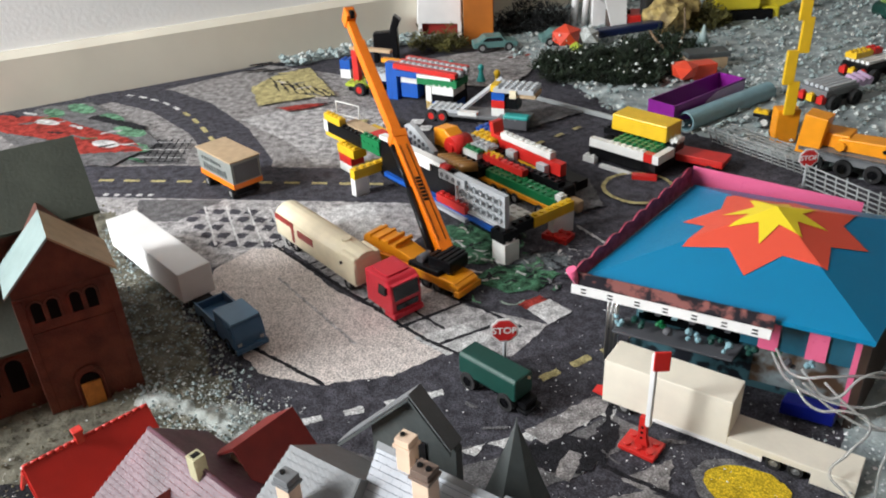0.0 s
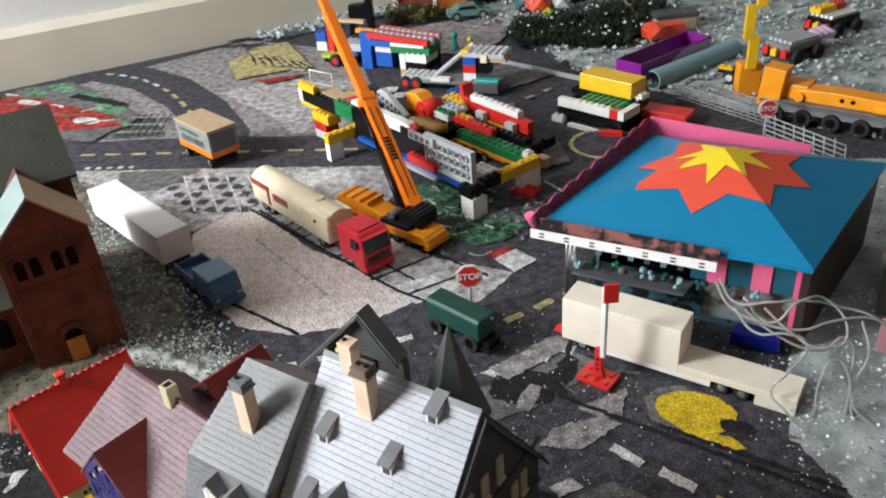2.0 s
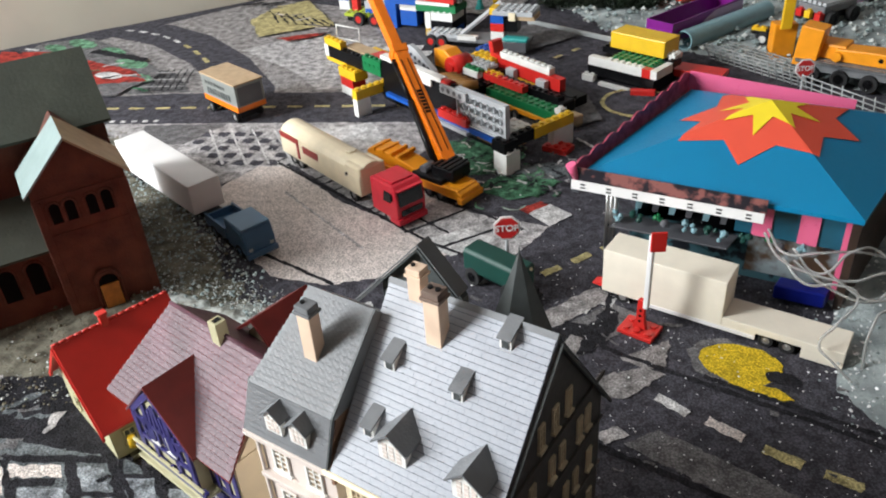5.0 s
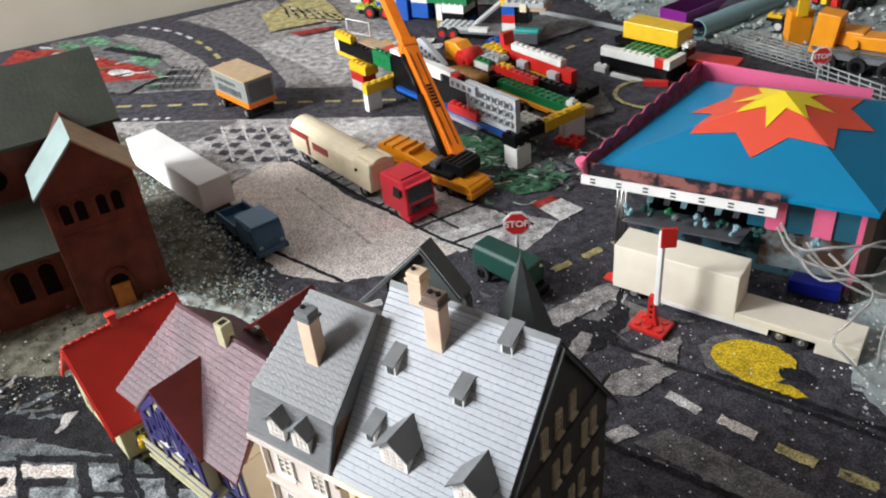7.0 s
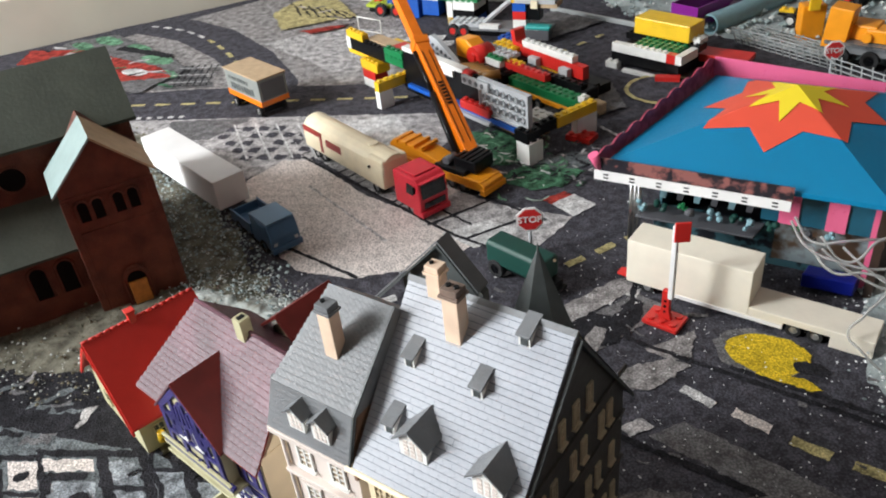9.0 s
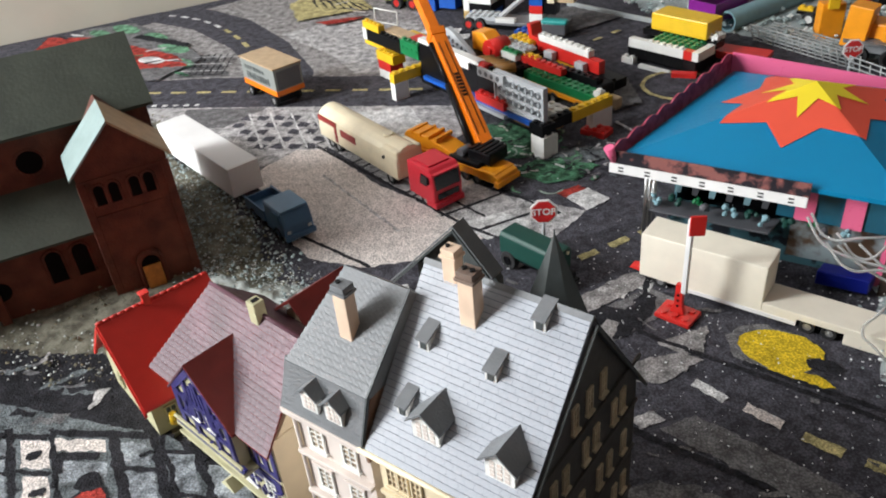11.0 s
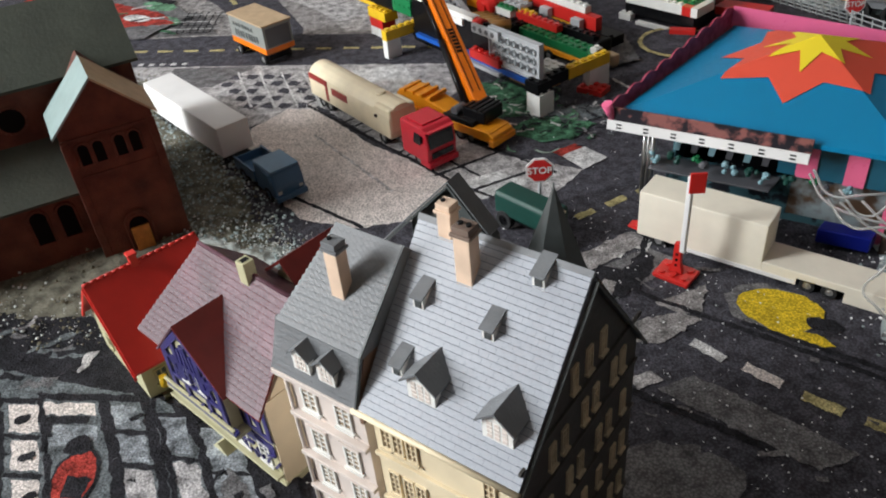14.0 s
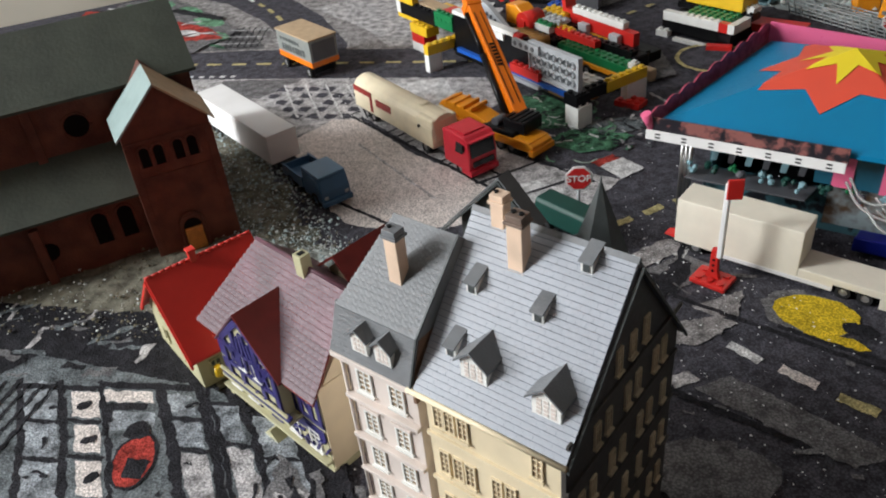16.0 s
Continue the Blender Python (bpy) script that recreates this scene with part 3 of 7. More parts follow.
    for s in (-1, 1):
        for k in range(4):
            beam(gx + s * (0.003 + 0.004 * k), 0.047, gx + s * (0.001 + 0.0036 * k), 0.072 - 0.004 * k, 0.0018)
    fl = bmesh.new()
    for i in range(90):
        x, z = random.uniform(0.02, 0.076), 0.0325 + random.uniform(0, 0.003)
        box(x, x + 0.0016, -0.0088, -0.007, z, z + 0.0012, bm=fl)
    part("railing", fl, "timber_blue", t, "dark blue balcony railing")
    part("balcony_panel", box(0.0185, 0.0755, -0.0088, -0.0080, 0.0318, 0.0352, 0.0002), "timber_blue", t)
    part("lower_panel", box(0.004, 0.0915, -0.0007, -0.0001, 0.0225, 0.0292), "timber_blue", t)
    part("ledge", box(0.002, 0.0925, -0.0038, 0.0, 0.0085, 0.0102, 0.0003), "house_yellow", t)
    part("handrail", box(0.018, 0.076, -0.0094, -0.0078, 0.0352, 0.0366, 0.0003), "house_yellow", t)
    part("door", box(0.0455, 0.0535, -0.0012, 0.0004, 0.0, 0.021, 0.0003), "timber_blue", t)
    part("porch", prism([(0.044, 0.0), (0.056, 0.0), (0.056, 0.003), (0.050, 0.0085), (0.044, 0.003)], -0.008, 0.0, "y"), "house_yellow", t)
    c = part("chimney", box(0.0555, 0.0615, 0.026, 0.032, 0.086, 0.1035, 0.0003), "house_yellow", t)
    part("flue", box(0.0572, 0.0598, 0.0272, 0.0308, 0.1033, 0.1038), "black", c)
    part("lantern", cyl((0.001, -0.004, 0.016), (0.001, -0.004, 0.022), 0.0026, 0.002, seg=10), "yellow", t)
    part("foundation", box(0.001, 0.0935, -0.0012, 0.061, 0, 0.004, 0.0004), "house_yellow", t)
    return t


def wine_house():
    t = thing("wine_house", pose(-0.031, 0.229, 0, 0, 0, -33.5), "small model house with dark wine-red roof", "model house")
    part("wall", prism([(-0.014, 0), (0.014, 0), (0.014, 0.070), (0, 0.083), (-0.014, 0.070)], -0.002, 0.026, "y"), "house_cream", t)
    part("roof", prism([(0, 0.085), (-0.024, 0.066), (-0.024, 0.0675), (0, 0.0868)], -0.008, 0.028, "y"), "roof_darkred", t)
    part("roof", prism([(0, 0.085), (0.016, 0.068), (0.016, 0.0695), (0, 0.0868)], -0.008, 0.028, "y"), "roof_darkred", t)
    return t


def church():
    # local x along the nave, -y towards the street
    t = thing("church", pose(0, 0, 0, 0, 0, 37.0), "dark red brick model church with grey-green roof", "model church")
    f, n0, n1 = 0.386, 0.437, 0.523
    part("nave_wall", box(-0.30, 0.090, n0, n1, 0.0, 0.115), "church_brick", t)
    part("nave_gable", prism([(n0, 0.115), (n1, 0.115), (0.48, 0.147)], 0.078, 0.090, "x"), "church_brick", t)
    for y0, y1 in ((n0 - 0.004, 0.48), (n1 + 0.004, 0.48)):
        part("roof", prism([(y0, 0.1125), (y1, 0.1500), (y1, 0.1520), (y0, 0.1145)], -0.30, 0.0945, "x"), "church_roof", t, "smooth grey-green roof slope")
    part("aisle_wall", box(-0.30, 0.034, 0.402, n0, 0.0, 0.050), "church_brick", t)
    part("aisle_roof", prism([(0.398, 0.0490), (n0, 0.0745), (n0, 0.0765), (0.398, 0.0508)], -0.30, 0.032, "x"), "church_roof", t)
    for x in (-0.02, -0.085, -0.15):
        part("pilaster", box(x - 0.003, x + 0.003, n0 - 0.003, n0, 0.07, 0.113, 0.0004), "church_brick", t)
    for x in (-0.04, -0.085, -0.13):
        part("buttress", box(x - 0.003, x + 0.003, 0.397, 0.403, 0.0, 0.046, 0.0006), "church_brick", t)
    for x in (0.008, -0.05, -0.11):
        part("rose_window", cyl((x, n0 - 0.0012, 0.094), (x, n0 + 0.001, 0.094), 0.0085, seg=20), "hole_black", t)
        rb = bmesh.new()
        for k in range(20):
            a0, a1 = 2 * math.pi * k / 20, 2 * math.pi * (k + 1) / 20
            cyl((x + 0.0090 * math.cos(a0), n0 - 0.001, 0.094 + 0.0090 * math.sin(a0)), (x + 0.0090 * math.cos(a1), n0 - 0.001, 0.094 + 0.0090 * math.sin(a1)), 0.0009, seg=6, bm=rb)
        part("window_ring", rb, "church_brick", t)
    def arch(x, z, w, h, y, mat_name, name, depth=0.0012):
        pts = [(x - w / 2, z), (x + w / 2, z)] + [(x + w / 2 * math.cos(a), z + h - w / 2 + w / 2 * math.sin(a)) for a in [math.pi * k / 8 for k in range(9)]]
        return part(name, prism(pts, y - depth, y + 0.001, "y"), mat_name, t)
    def arch_frame(x, z, w, h, y):
        b = bmesh.new()
        pts = [(x + w / 2 * math.cos(math.pi * k / 8), z + h - w / 2 + w / 2 * math.sin(math.pi * k / 8)) for k in range(9)]
        pts = [(x + w / 2, z)] + pts + [(x - w / 2, z)]
        for p, q in zip(pts, pts[1:]):
            cyl((p[0], y - 0.0006, p[1]), (q[0], y - 0.0006, q[1]), 0.0011, seg=6, bm=b)
        part("window_arch", b, "church_brick", t)
    for x in (0.0178, 0.0005):
        arch(x, 0.0205, 0.0108, 0.0235, 0.402, "hole_black", "window")
        arch_frame(x, 0.0205, 0.0118, 0.0246, 0.402)
    for x in (-0.04, -0.115):
        part("round_window", cyl((x + 0.004, 0.4006, 0.026), (x + 0.004, 0.403, 0.026), 0.0065, seg=18), "hole_black", t)
    # tower
    x0, x1, d = 0.031, 0.088, 0.039
    cx = (x0 + x1) / 2
    part("tower", prism([(x0, 0), (x1, 0), (x1, 0.0985), (cx, 0.1255), (x0, 0.0985)], f, f + d + 0.02, "y"), "church_brick", t, "square brick tower with gabled top")
    for s in (-1, 1):
        hw = (x1 - x0) / 2 + 0.0035
        ez = 0.0955
        part("tower_roof", prism([(cx, 0.1270), (cx + s * hw, ez), (cx + s * hw, ez + 0.0016), (cx, 0.1288)], f - 0.004, f + d, "y"), "verdigris" if s < 0 else "tan", t, "pale weathered green roof slope" if s < 0 else "brown roof slope")
    for x in (0.0418, 0.0510, 0.0640, 0.0732):
        arch(x, 0.0736, 0.0074, 0.0142, f, "hole_black", "belfry_window")
        arch_frame(x, 0.0736, 0.0080, 0.0149, f)
    part("band", box(x0 - 0.0005, x1 + 0.0005, f - 0.0008, f, 0.0905, 0.0925), "church_brick", t)
    part("band", box(x0 - 0.0005, x1 + 0.0005, f - 0.0008, f, 0.064, 0.066), "church_brick", t)
    for x in (x0 + 0.002, x1 - 0.002):
        part("corner_strip", box(x - 0.0026, x + 0.0026, f - 0.0012, f, 0.0, 0.0905, 0.0004), "church_brick", t)
    arch(0.0575, 0.0, 0.016, 0.031, f, "church_brick", "door_recess", 0.0018)
    arch(0.0575, 0.0, 0.0125, 0.0285, f - 0.0016, "hole_black", "door_glass", 0.0006)
    dd = part("church_door", box(0.0515, 0.0635, f - 0.0040, f - 0.0016, 0.0, 0.0215, 0.0005), "door_wood", t, "orange-brown wooden door leaf")
    arch_frame(0.0575, 0.0, 0.0165, 0.0325, f - 0.0012)
    return t


town_house()
narrow_house()
rear_house()
red_house()
timber_house()
wine_house()
church()


# ---- fairground booth ----
def booth():
    # local x along the front, y towards the back; origin at the front left corner of the rim
    t = thing("fairground_booth", pose(0.125, 0.404, 0), "toy fairground booth with blue roof, coral star and pink rim", "toy booth")
    W, D, zr = 0.187, 0.184, 0.066
    cx, cy, za = W * 0.5, D * 0.49, 0.102
    corners = [(0.004, 0.004), (W - 0.004, 0.004), (W - 0.004, D - 0.004), (0.004, D - 0.004)]
    rf = bmesh.new()
    apex = rf.verts.new((cx, cy, za))
    vs = [rf.verts.new((x, y, zr + 0.004)) for x, y in corners]
    lo = [rf.verts.new((x, y, zr + 0.001)) for x, y in corners]
    for i in range(4):
        rf.faces.new((vs[i], vs[(i + 1) % 4], apex))
        rf.faces.new((lo[i], lo[(i + 1) % 4], vs[(i + 1) % 4], vs[i]))
    rf.faces.new(lo[::-1])
    part("roof", rf, "booth_blue", t, "glossy blue paper roof")
    # star printed on the roof: points laid on the four slopes
    def on_roof(x, y, h):
        u, v = abs(x - cx) / (W / 2 - 0.004), abs(y - cy) / (cy - 0.004 if y < cy else D - 0.004 - cy)
        return (x, y, za + (zr + 0.004 - za) * max(u, v) + h)
    def star(name, material, spikes, r_out, r_in, h, turn):
        n = spikes * 2
        ring = []
        for k in range(n):
            a = math.pi * 2 * k / n + turn
            r = r_out[k // 2 % len(r_out)] if k % 2 == 0 else r_in
            ring.append((cx + r * math.cos(a), cy + r * math.sin(a)))
        b = bmesh.new()
        # finely divided so that it follows the hips
        rings = 14
        grid = []
        seg = []
        for p, q in zip(ring, ring[1:] + ring[:1]):
            for s in range(8):
                seg.append((p[0] + (q[0] - p[0]) * s / 8, p[1] + (q[1] - p[1]) * s / 8))
        top = b.verts.new(on_roof(cx, cy, h))
        for j in range(1, rings + 1):
            grid.append([b.verts.new(on_roof(cx + (x - cx) * j / rings, cy + (y - cy) * j / rings, h)) for x, y in seg])
        m = len(seg)
        for i in range(m):
            b.faces.new((top, grid[0][i], grid[0][(i + 1) % m]))
            for j in range(rings - 1):
                b.faces.new((grid[j][i], grid[j + 1][i], grid[j + 1][(i + 1) % m], grid[j][(i + 1) % m]))
        return part(name, b, material, t)
    star("coral_star", "booth_coral", 8, (0.0600, 0.0630), 0.0430, 0.0006, radians(3.5))
    star("yellow_star", "booth_yellow", 8, (0.0340, 0.0325), 0.0165, 0.0012, radians(3.5))
    # pink rim with a scalloped top on left and back
    def rim(name, a, b2, h0, h1, material, scallop, inner):
        bm = bmesh.new()
        n = 60
        top, bot = [], []
        for k in range(n + 1):
            u = k / n
            sc = scallop * abs(math.sin(u * math.pi * 9)) if scallop else 0
            top.append((a[0] + (b2[0] - a[0]) * u, a[1] + (b2[1] - a[1]) * u, h1 + sc - inner * u))
            bot.append((top[-1][0], top[-1][1], h0))
        dx, dy = b2[0] - a[0], b2[1] - a[1]
        L = math.hypot(dx, dy)
        ox, oy = -dy / L * 0.0012, dx / L * 0.0012
        T = [bm.verts.new(p) for p in top]
        B = [bm.verts.new(p) for p in bot]
        T2 = [bm.verts.new((p[0] + ox, p[1] + oy, p[2])) for p in top]
        B2 = [bm.verts.new((p[0] + ox, p[1] + oy, p[2])) for p in bot]
        for k in range(n):
            bm.faces.new((B[k], B[k + 1], T[k + 1], T[k]))
            bm.faces.new((T2[k], T2[k + 1], B2[k + 1], B2[k]))
            bm.faces.new((T[k], T[k + 1], T2[k + 1], T2[k]))
            bm.faces.new((B[k + 1], B[k], B2[k], B2[k + 1]))
        bm.faces.new((T[0], T2[0], B2[0], B[0]))
        bm.faces.new((T[n], B[n], B2[n], T2[n]))
        return part(name, bm, material, t)
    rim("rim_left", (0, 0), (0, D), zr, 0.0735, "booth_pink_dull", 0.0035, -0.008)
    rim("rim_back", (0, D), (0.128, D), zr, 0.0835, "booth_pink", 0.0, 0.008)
    rim("rim_front", (0, 0), (0.128, 0), zr - 0.002, 0.0742, "rim_print", 0.0, 0)
    part("front_strip", box(-0.001, 0.128, -0.0022, -0.001, 0.0590, 0.0658, 0.0002), "card_white", t, "white card strip with small black tab slots")
    for i in range(7):
        x = 0.006 + i * 0.0185
        for dz in (0.0608, 0.0632):
            part("slot", box(x, x + 0.0035, -0.0026, -0.0021, dz, dz + 0.0009), "black", t)
    part("rim_curl", cyl((0.001, 0.001, zr), (-0.001, -0.0035, 0.0775), 0.0022, 0.0035, seg=10), "booth_pink", t)
    # walls and inside
    part("back_wall", box(0.02, W - 0.02, D - 0.03, D - 0.028, 0, zr), "booth_print", t, "wall printed with turquoise and green shapes")
    part("side_wall", box(0.018, 0.020, 0.06, D - 0.03, 0, zr), "booth_print", t)
    part("side_board", box(W - 0.0115, W - 0.006, 0.012, D - 0.01, 0, zr - 0.002, 0.0004), "dark_wood", t, "dark brown wooden side board")
    part("floor_plate", box(0.02, W - 0.0116, 0.034, D - 0.031, 0, 0.0015), "black", t)
    for x in (0.0205, 0.0235, 0.0265):
        part("post", cyl((x - 0.002, 0.014, 0), (x - 0.002, 0.014, zr), 0.0014, seg=10), "silver", t)
    part("counter_wall", box(0.028, W - 0.014, 0.030, 0.033, 0.0, 0.030), "booth_print", t)
    for i, x in enumerate((0.1165, 0.1450, 0.1715)):
        part("pink_stripe", box(x, x + (0.0120 if i < 2 else 0.0055), 0.0165, 0.018, 0.040 if i < 2 else 0.004, zr), "booth_pink", t)
    part("valance", box(0.105, W - 0.012, 0.018, 0.0195, 0.040, zr), "valance_teal", t, "teal and pink striped valance, the teal darkened for shade")
    part("blue_bench", box(0.140, 0.172, 0.004, 0.016, 0.004, 0.014, 0.001), "deep_blue", t)
    rnd = random.Random(17)
    for i in range(11):
        x, y = 0.026 + 0.0125 * i, 0.012 + 0.004 * (i % 3)
        g = bmesh.new()
        for k in range(5):
            bmesh.ops.create_icosphere(g, subdivisions=1, radius=rnd.uniform(0.0014, 0.0028), matrix=pose(x + rnd.uniform(-0.004, 0.004), y + rnd.uniform(-0.002, 0.002), 0.034 + rnd.uniform(0, 0.006), 20 * k, 35 * k))
        part("prize", g, ("pipe_blue", "bottle_green", "green", "dark_grey", "pipe_blue", "bottle_green")[i % 6], t)
    for i in range(7):
        x = 0.030 + 0.012 * i
        part("backdrop_ray", prism([(x, 0.034), (x + 0.004, 0.034), (x + 0.010, 0.064), (x + 0.003, 0.064)], 0.0336, 0.0342, "y"), ("pipe_blue", "dark_grey")[i % 2], t)
    part("shelf", box(0.024, 0.105, 0.009, 0.0295, 0.0290, 0.0305, 0.0003), "dark_grey", t)
    part("front_picture", box(0.112, W - 0.016, 0.0290, 0.0298, 0.006, 0.038), "front_print", t, "printed panel in brown and pale blue")
    # the card body is out of square: front and side meet at less than a right angle
    askew = Matrix(((0.874, 0.513, 0, 0), (-0.350, 0.788, 0, 0), (0, 0, 1, 0), (0, 0, 0, 1)))
    for o in t.children_recursive:
        o.data.transform(askew)
    return t



booth()

# ---- carpet, sand and gravel ----
def carpet(name, colour, vary=0.35):
    m = mat(name, colour, 0.95, vary=vary, scale=120, bump=1.0, bump_scale=700, spec=0.15)
    nt = m.node_tree
    b = nt.nodes["Principled BSDF"]
    link = b.inputs["Base Color"].links[0]
    src = link.from_socket
    tc = nt.nodes.new("ShaderNodeTexCoord")
    n = nt.nodes.new("ShaderNodeTexVoronoi")
    n.inputs["Scale"].default_value = 760
    nt.links.new(tc.outputs["Object"], n.inputs["Vector"])
    ramp = nt.nodes.new("ShaderNodeValToRGB")
    ramp.color_ramp.elements[0].color = (1.55, 1.55, 1.56, 1)
    ramp.color_ramp.elements[1].color = (0.60, 0.60, 0.60, 1)
    ramp.color_ramp.elements[1].position = 0.75
    nt.links.new(n.outputs["Distance"], ramp.inputs["Fac"])
    mx = nt.nodes.new("ShaderNodeMix")
    mx.data_type, mx.blend_type = "RGBA", "MULTIPLY"
    mx.inputs[0].default_value = 1.0
    nt.links.new(src, mx.inputs[6])
    nt.links.new(ramp.outputs["Color"], mx.inputs[7])
    nt.links.new(mx.outputs[2], b.inputs["Base Color"])
    return m


M["pile_road"] = carpet("pile_road", (0.085, 0.082, 0.098))
M["pile_dark"] = carpet("pile_dark", (0.028, 0.027, 0.032))
M["pile_lot"] = carpet("pile_lot", (0.74, 0.67, 0.63), 0.13)
M["pile_grey"] = carpet("pile_grey", (0.55, 0.53, 0.53), 0.42)
M["pile_plot"] = carpet("pile_plot", (0.37, 0.35, 0.345), 0.4)
M["pile_mid"] = carpet("pile_mid", (0.19, 0.185, 0.19), 0.3)
M["pile_white"] = carpet("pile_white", (0.74, 0.735, 0.73), 0.3)
M["pile_yellow"] = carpet("pile_yellow", (0.74, 0.52, 0.03), 0.2)
M["pile_cream"] = carpet("pile_cream", (0.58, 0.50, 0.24), 0.33)
M["pile_red"] = carpet("pile_red", (0.44, 0.055, 0.042), 0.45)
M["pile_green"] = carpet("pile_green", (0.08, 0.21, 0.12), 0.6)
M["pile_leaf"] = carpet("pile_leaf", (0.17, 0.36, 0.22), 0.5)
M["pile_bluegrey"] = carpet("pile_bluegrey", (0.17, 0.19, 0.20), 0.4)
M["sand_grey"] = mat("sand_grey", (0.47, 0.53, 0.53), 0.85, scale=38, second=(0.22, 0.255, 0.26), mix_lo=0.38, mix_hi=0.66, bump=1.0, bump_scale=420)
M["sand_olive"] = mat("sand_olive", (0.22, 0.21, 0.16), 0.9, scale=110, second=(0.075, 0.068, 0.048), mix_lo=0.36, mix_hi=0.66, bump=1.0, bump_scale=420)
M["stone_pale"] = mat("stone_pale", (0.62, 0.65, 0.63), 0.5, vary=0.3, scale=300)
M["stone_teal"] = mat("stone_teal", (0.34, 0.42, 0.42), 0.5, vary=0.4, scale=300)
M["stone_olive"] = mat("stone_olive", (0.19, 0.17, 0.11), 0.8, vary=0.4, scale=300)
M["glitter"] = mat("glitter", (0.85, 0.87, 0.88), 0.12, vary=0.05)

rug = structure("play_carpet", box(-1.4, 1.6, -1.9, -0.018, -0.0038, 0.0), "pile_road", ROOM, "dark grey play carpet printed with roads and parking lots")
LEVEL = [0.0003]


def inner(a, b, k):
    return a + (b - a) * k


def patch(name, pts, material, rough=0.0012, step=0.0028):
    """A printed area of the carpet, with a woven, uneven outline."""
    LEVEL[0] += 0.000005
    z = LEVEL[0]
    ring = []
    for (x0, y0), (x1, y1) in zip(pts, list(pts[1:]) + [pts[0]]):
        n = max(1, int(math.hypot(x1 - x0, y1 - y0) / step))
        for k in range(n):
            x, y = inner(x0, x1, k / n), inner(y0, y1, k / n)
            w = noise.noise_vector(Vector((x * 190, y * 190, 3)))
            v = noise.noise_vector(Vector((x * 780, y * 780, 9))) * 0.0011
            ring.append((x + w.x * rough + v.x, y + w.y * rough + v.y, z))
    bm = poly(ring)
    bm.normal_update()
    for f in bm.faces:
        if f.normal.z < 0:
            f.normal_flip()
    o = part(name, bm, material)
    o.parent = rug
    o.matrix_parent_inverse = ROOM.inverted()
    return o


def stripe(name, p, q, w, material, rough=0.0007, step=0.0024):
    dx, dy = q[0] - p[0], q[1] - p[1]
    L = math.hypot(dx, dy)
    nx, ny = -dy / L * w / 2, dx / L * w / 2
    return patch(name, [(p[0] + nx, p[1] + ny), (p[0] - nx, p[1] - ny), (q[0] - nx, q[1] - ny), (q[0] + nx, q[1] + ny)], material, rough, step)


def dashes(name, p, q, n, w, material, fill=0.55):
    for i in range(n):
        a, b = (i + 0.2) / n, (i + 0.2 + fill) / n
        stripe(name, (inner(p[0], q[0], a), inner(p[1], q[1], a)), (inner(p[0], q[0], b), inner(p[1], q[1], b)), w, material)


def disc(x, y, r, r2=None, n=28, turn=0.0):
    r2 = r if r2 is None else r2
    c, s = math.cos(turn), math.sin(turn)
    return [(x + c * r * math.cos(a) - s * r2 * math.sin(a), y + s * r * math.cos(a) + c * r2 * math.sin(a)) for a in [2 * math.pi * k / n for k in range(n)]]


# upper left: plots and the curved road
patch("plot", [(-0.62, 0.80), (-0.30, 1.10), (-0.12, 1.02), (-0.05, 0.80), (-0.08, 0.725), (-0.30, 0.73), (-0.45, 0.72)], "pile_plot", 0.002)
patch("curved_road", [(-0.53, 0.96), (-0.47, 0.99), (-0.41, 0.985), (-0.33, 0.93), (-0.25, 0.84), (-0.19, 0.745), (-0.18, 0.70), (-0.26, 0.70), (-0.265, 0.75), (-0.32, 0.825), (-0.40, 0.90), (-0.47, 0.935)], "pile_road")
patch("cross_road", [(-0.55, 0.73), (-0.30, 0.725), (-0.05, 0.725), (0.02, 0.70), (0.0, 0.655), (-0.36, 0.652), (-0.55, 0.65)], "pile_road")
patch("plot", [(-0.27, 0.87), (-0.21, 0.92), (-0.10, 0.90), (-0.06, 0.75), (-0.14, 0.735), (-0.18, 0.79)], "pile_grey")
patch("yard", [(-0.35, 0.65), (-0.02, 0.645), (0.01, 0.60), (-0.02, 0.55), (-0.12, 0.56), (-0.20, 0.50), (-0.30, 0.57)], "pile_grey", 0.002)
patch("plot", [(-0.50, 0.79), (-0.42, 0.82), (-0.33, 0.80), (-0.285, 0.735), (-0.45, 0.725)], "pile_mid")
patch("light_patch", [(-0.11, 0.632), (-0.062, 0.645), (-0.035, 0.59), (-0.06, 0.565), (-0.11, 0.60)], "pile_white")
patch("light_patch", [(-0.30, 0.645), (-0.21, 0.648), (-0.24, 0.60), (-0.28, 0.60)], "pile_mid")
# the large parking lot
patch("parking_lot", [(-0.172, 0.515), (-0.158, 0.470), (-0.105, 0.400), (-0.088, 0.381), (-0.046, 0.371), (0.005, 0.384), (0.040, 0.413), (0.012, 0.442), (-0.06, 0.488), (-0.123, 0.553), (-0.15, 0.552)], "pile_lot", 0.0016)
patch("lot_edge", [(-0.15, 0.60), (-0.08, 0.56), (0.05, 0.47), (0.11, 0.45), (0.085, 0.41), (0.04, 0.415), (-0.05, 0.49), (-0.12, 0.556)], "pile_grey")
patch("white_patch", [(0.012, 0.428), (0.045, 0.447), (0.072, 0.432), (0.040, 0.408)], "pile_white")
patch("white_patch", [(-0.02, 0.495), (0.01, 0.515), (0.03, 0.50), (0.0, 0.475)], "pile_lot")
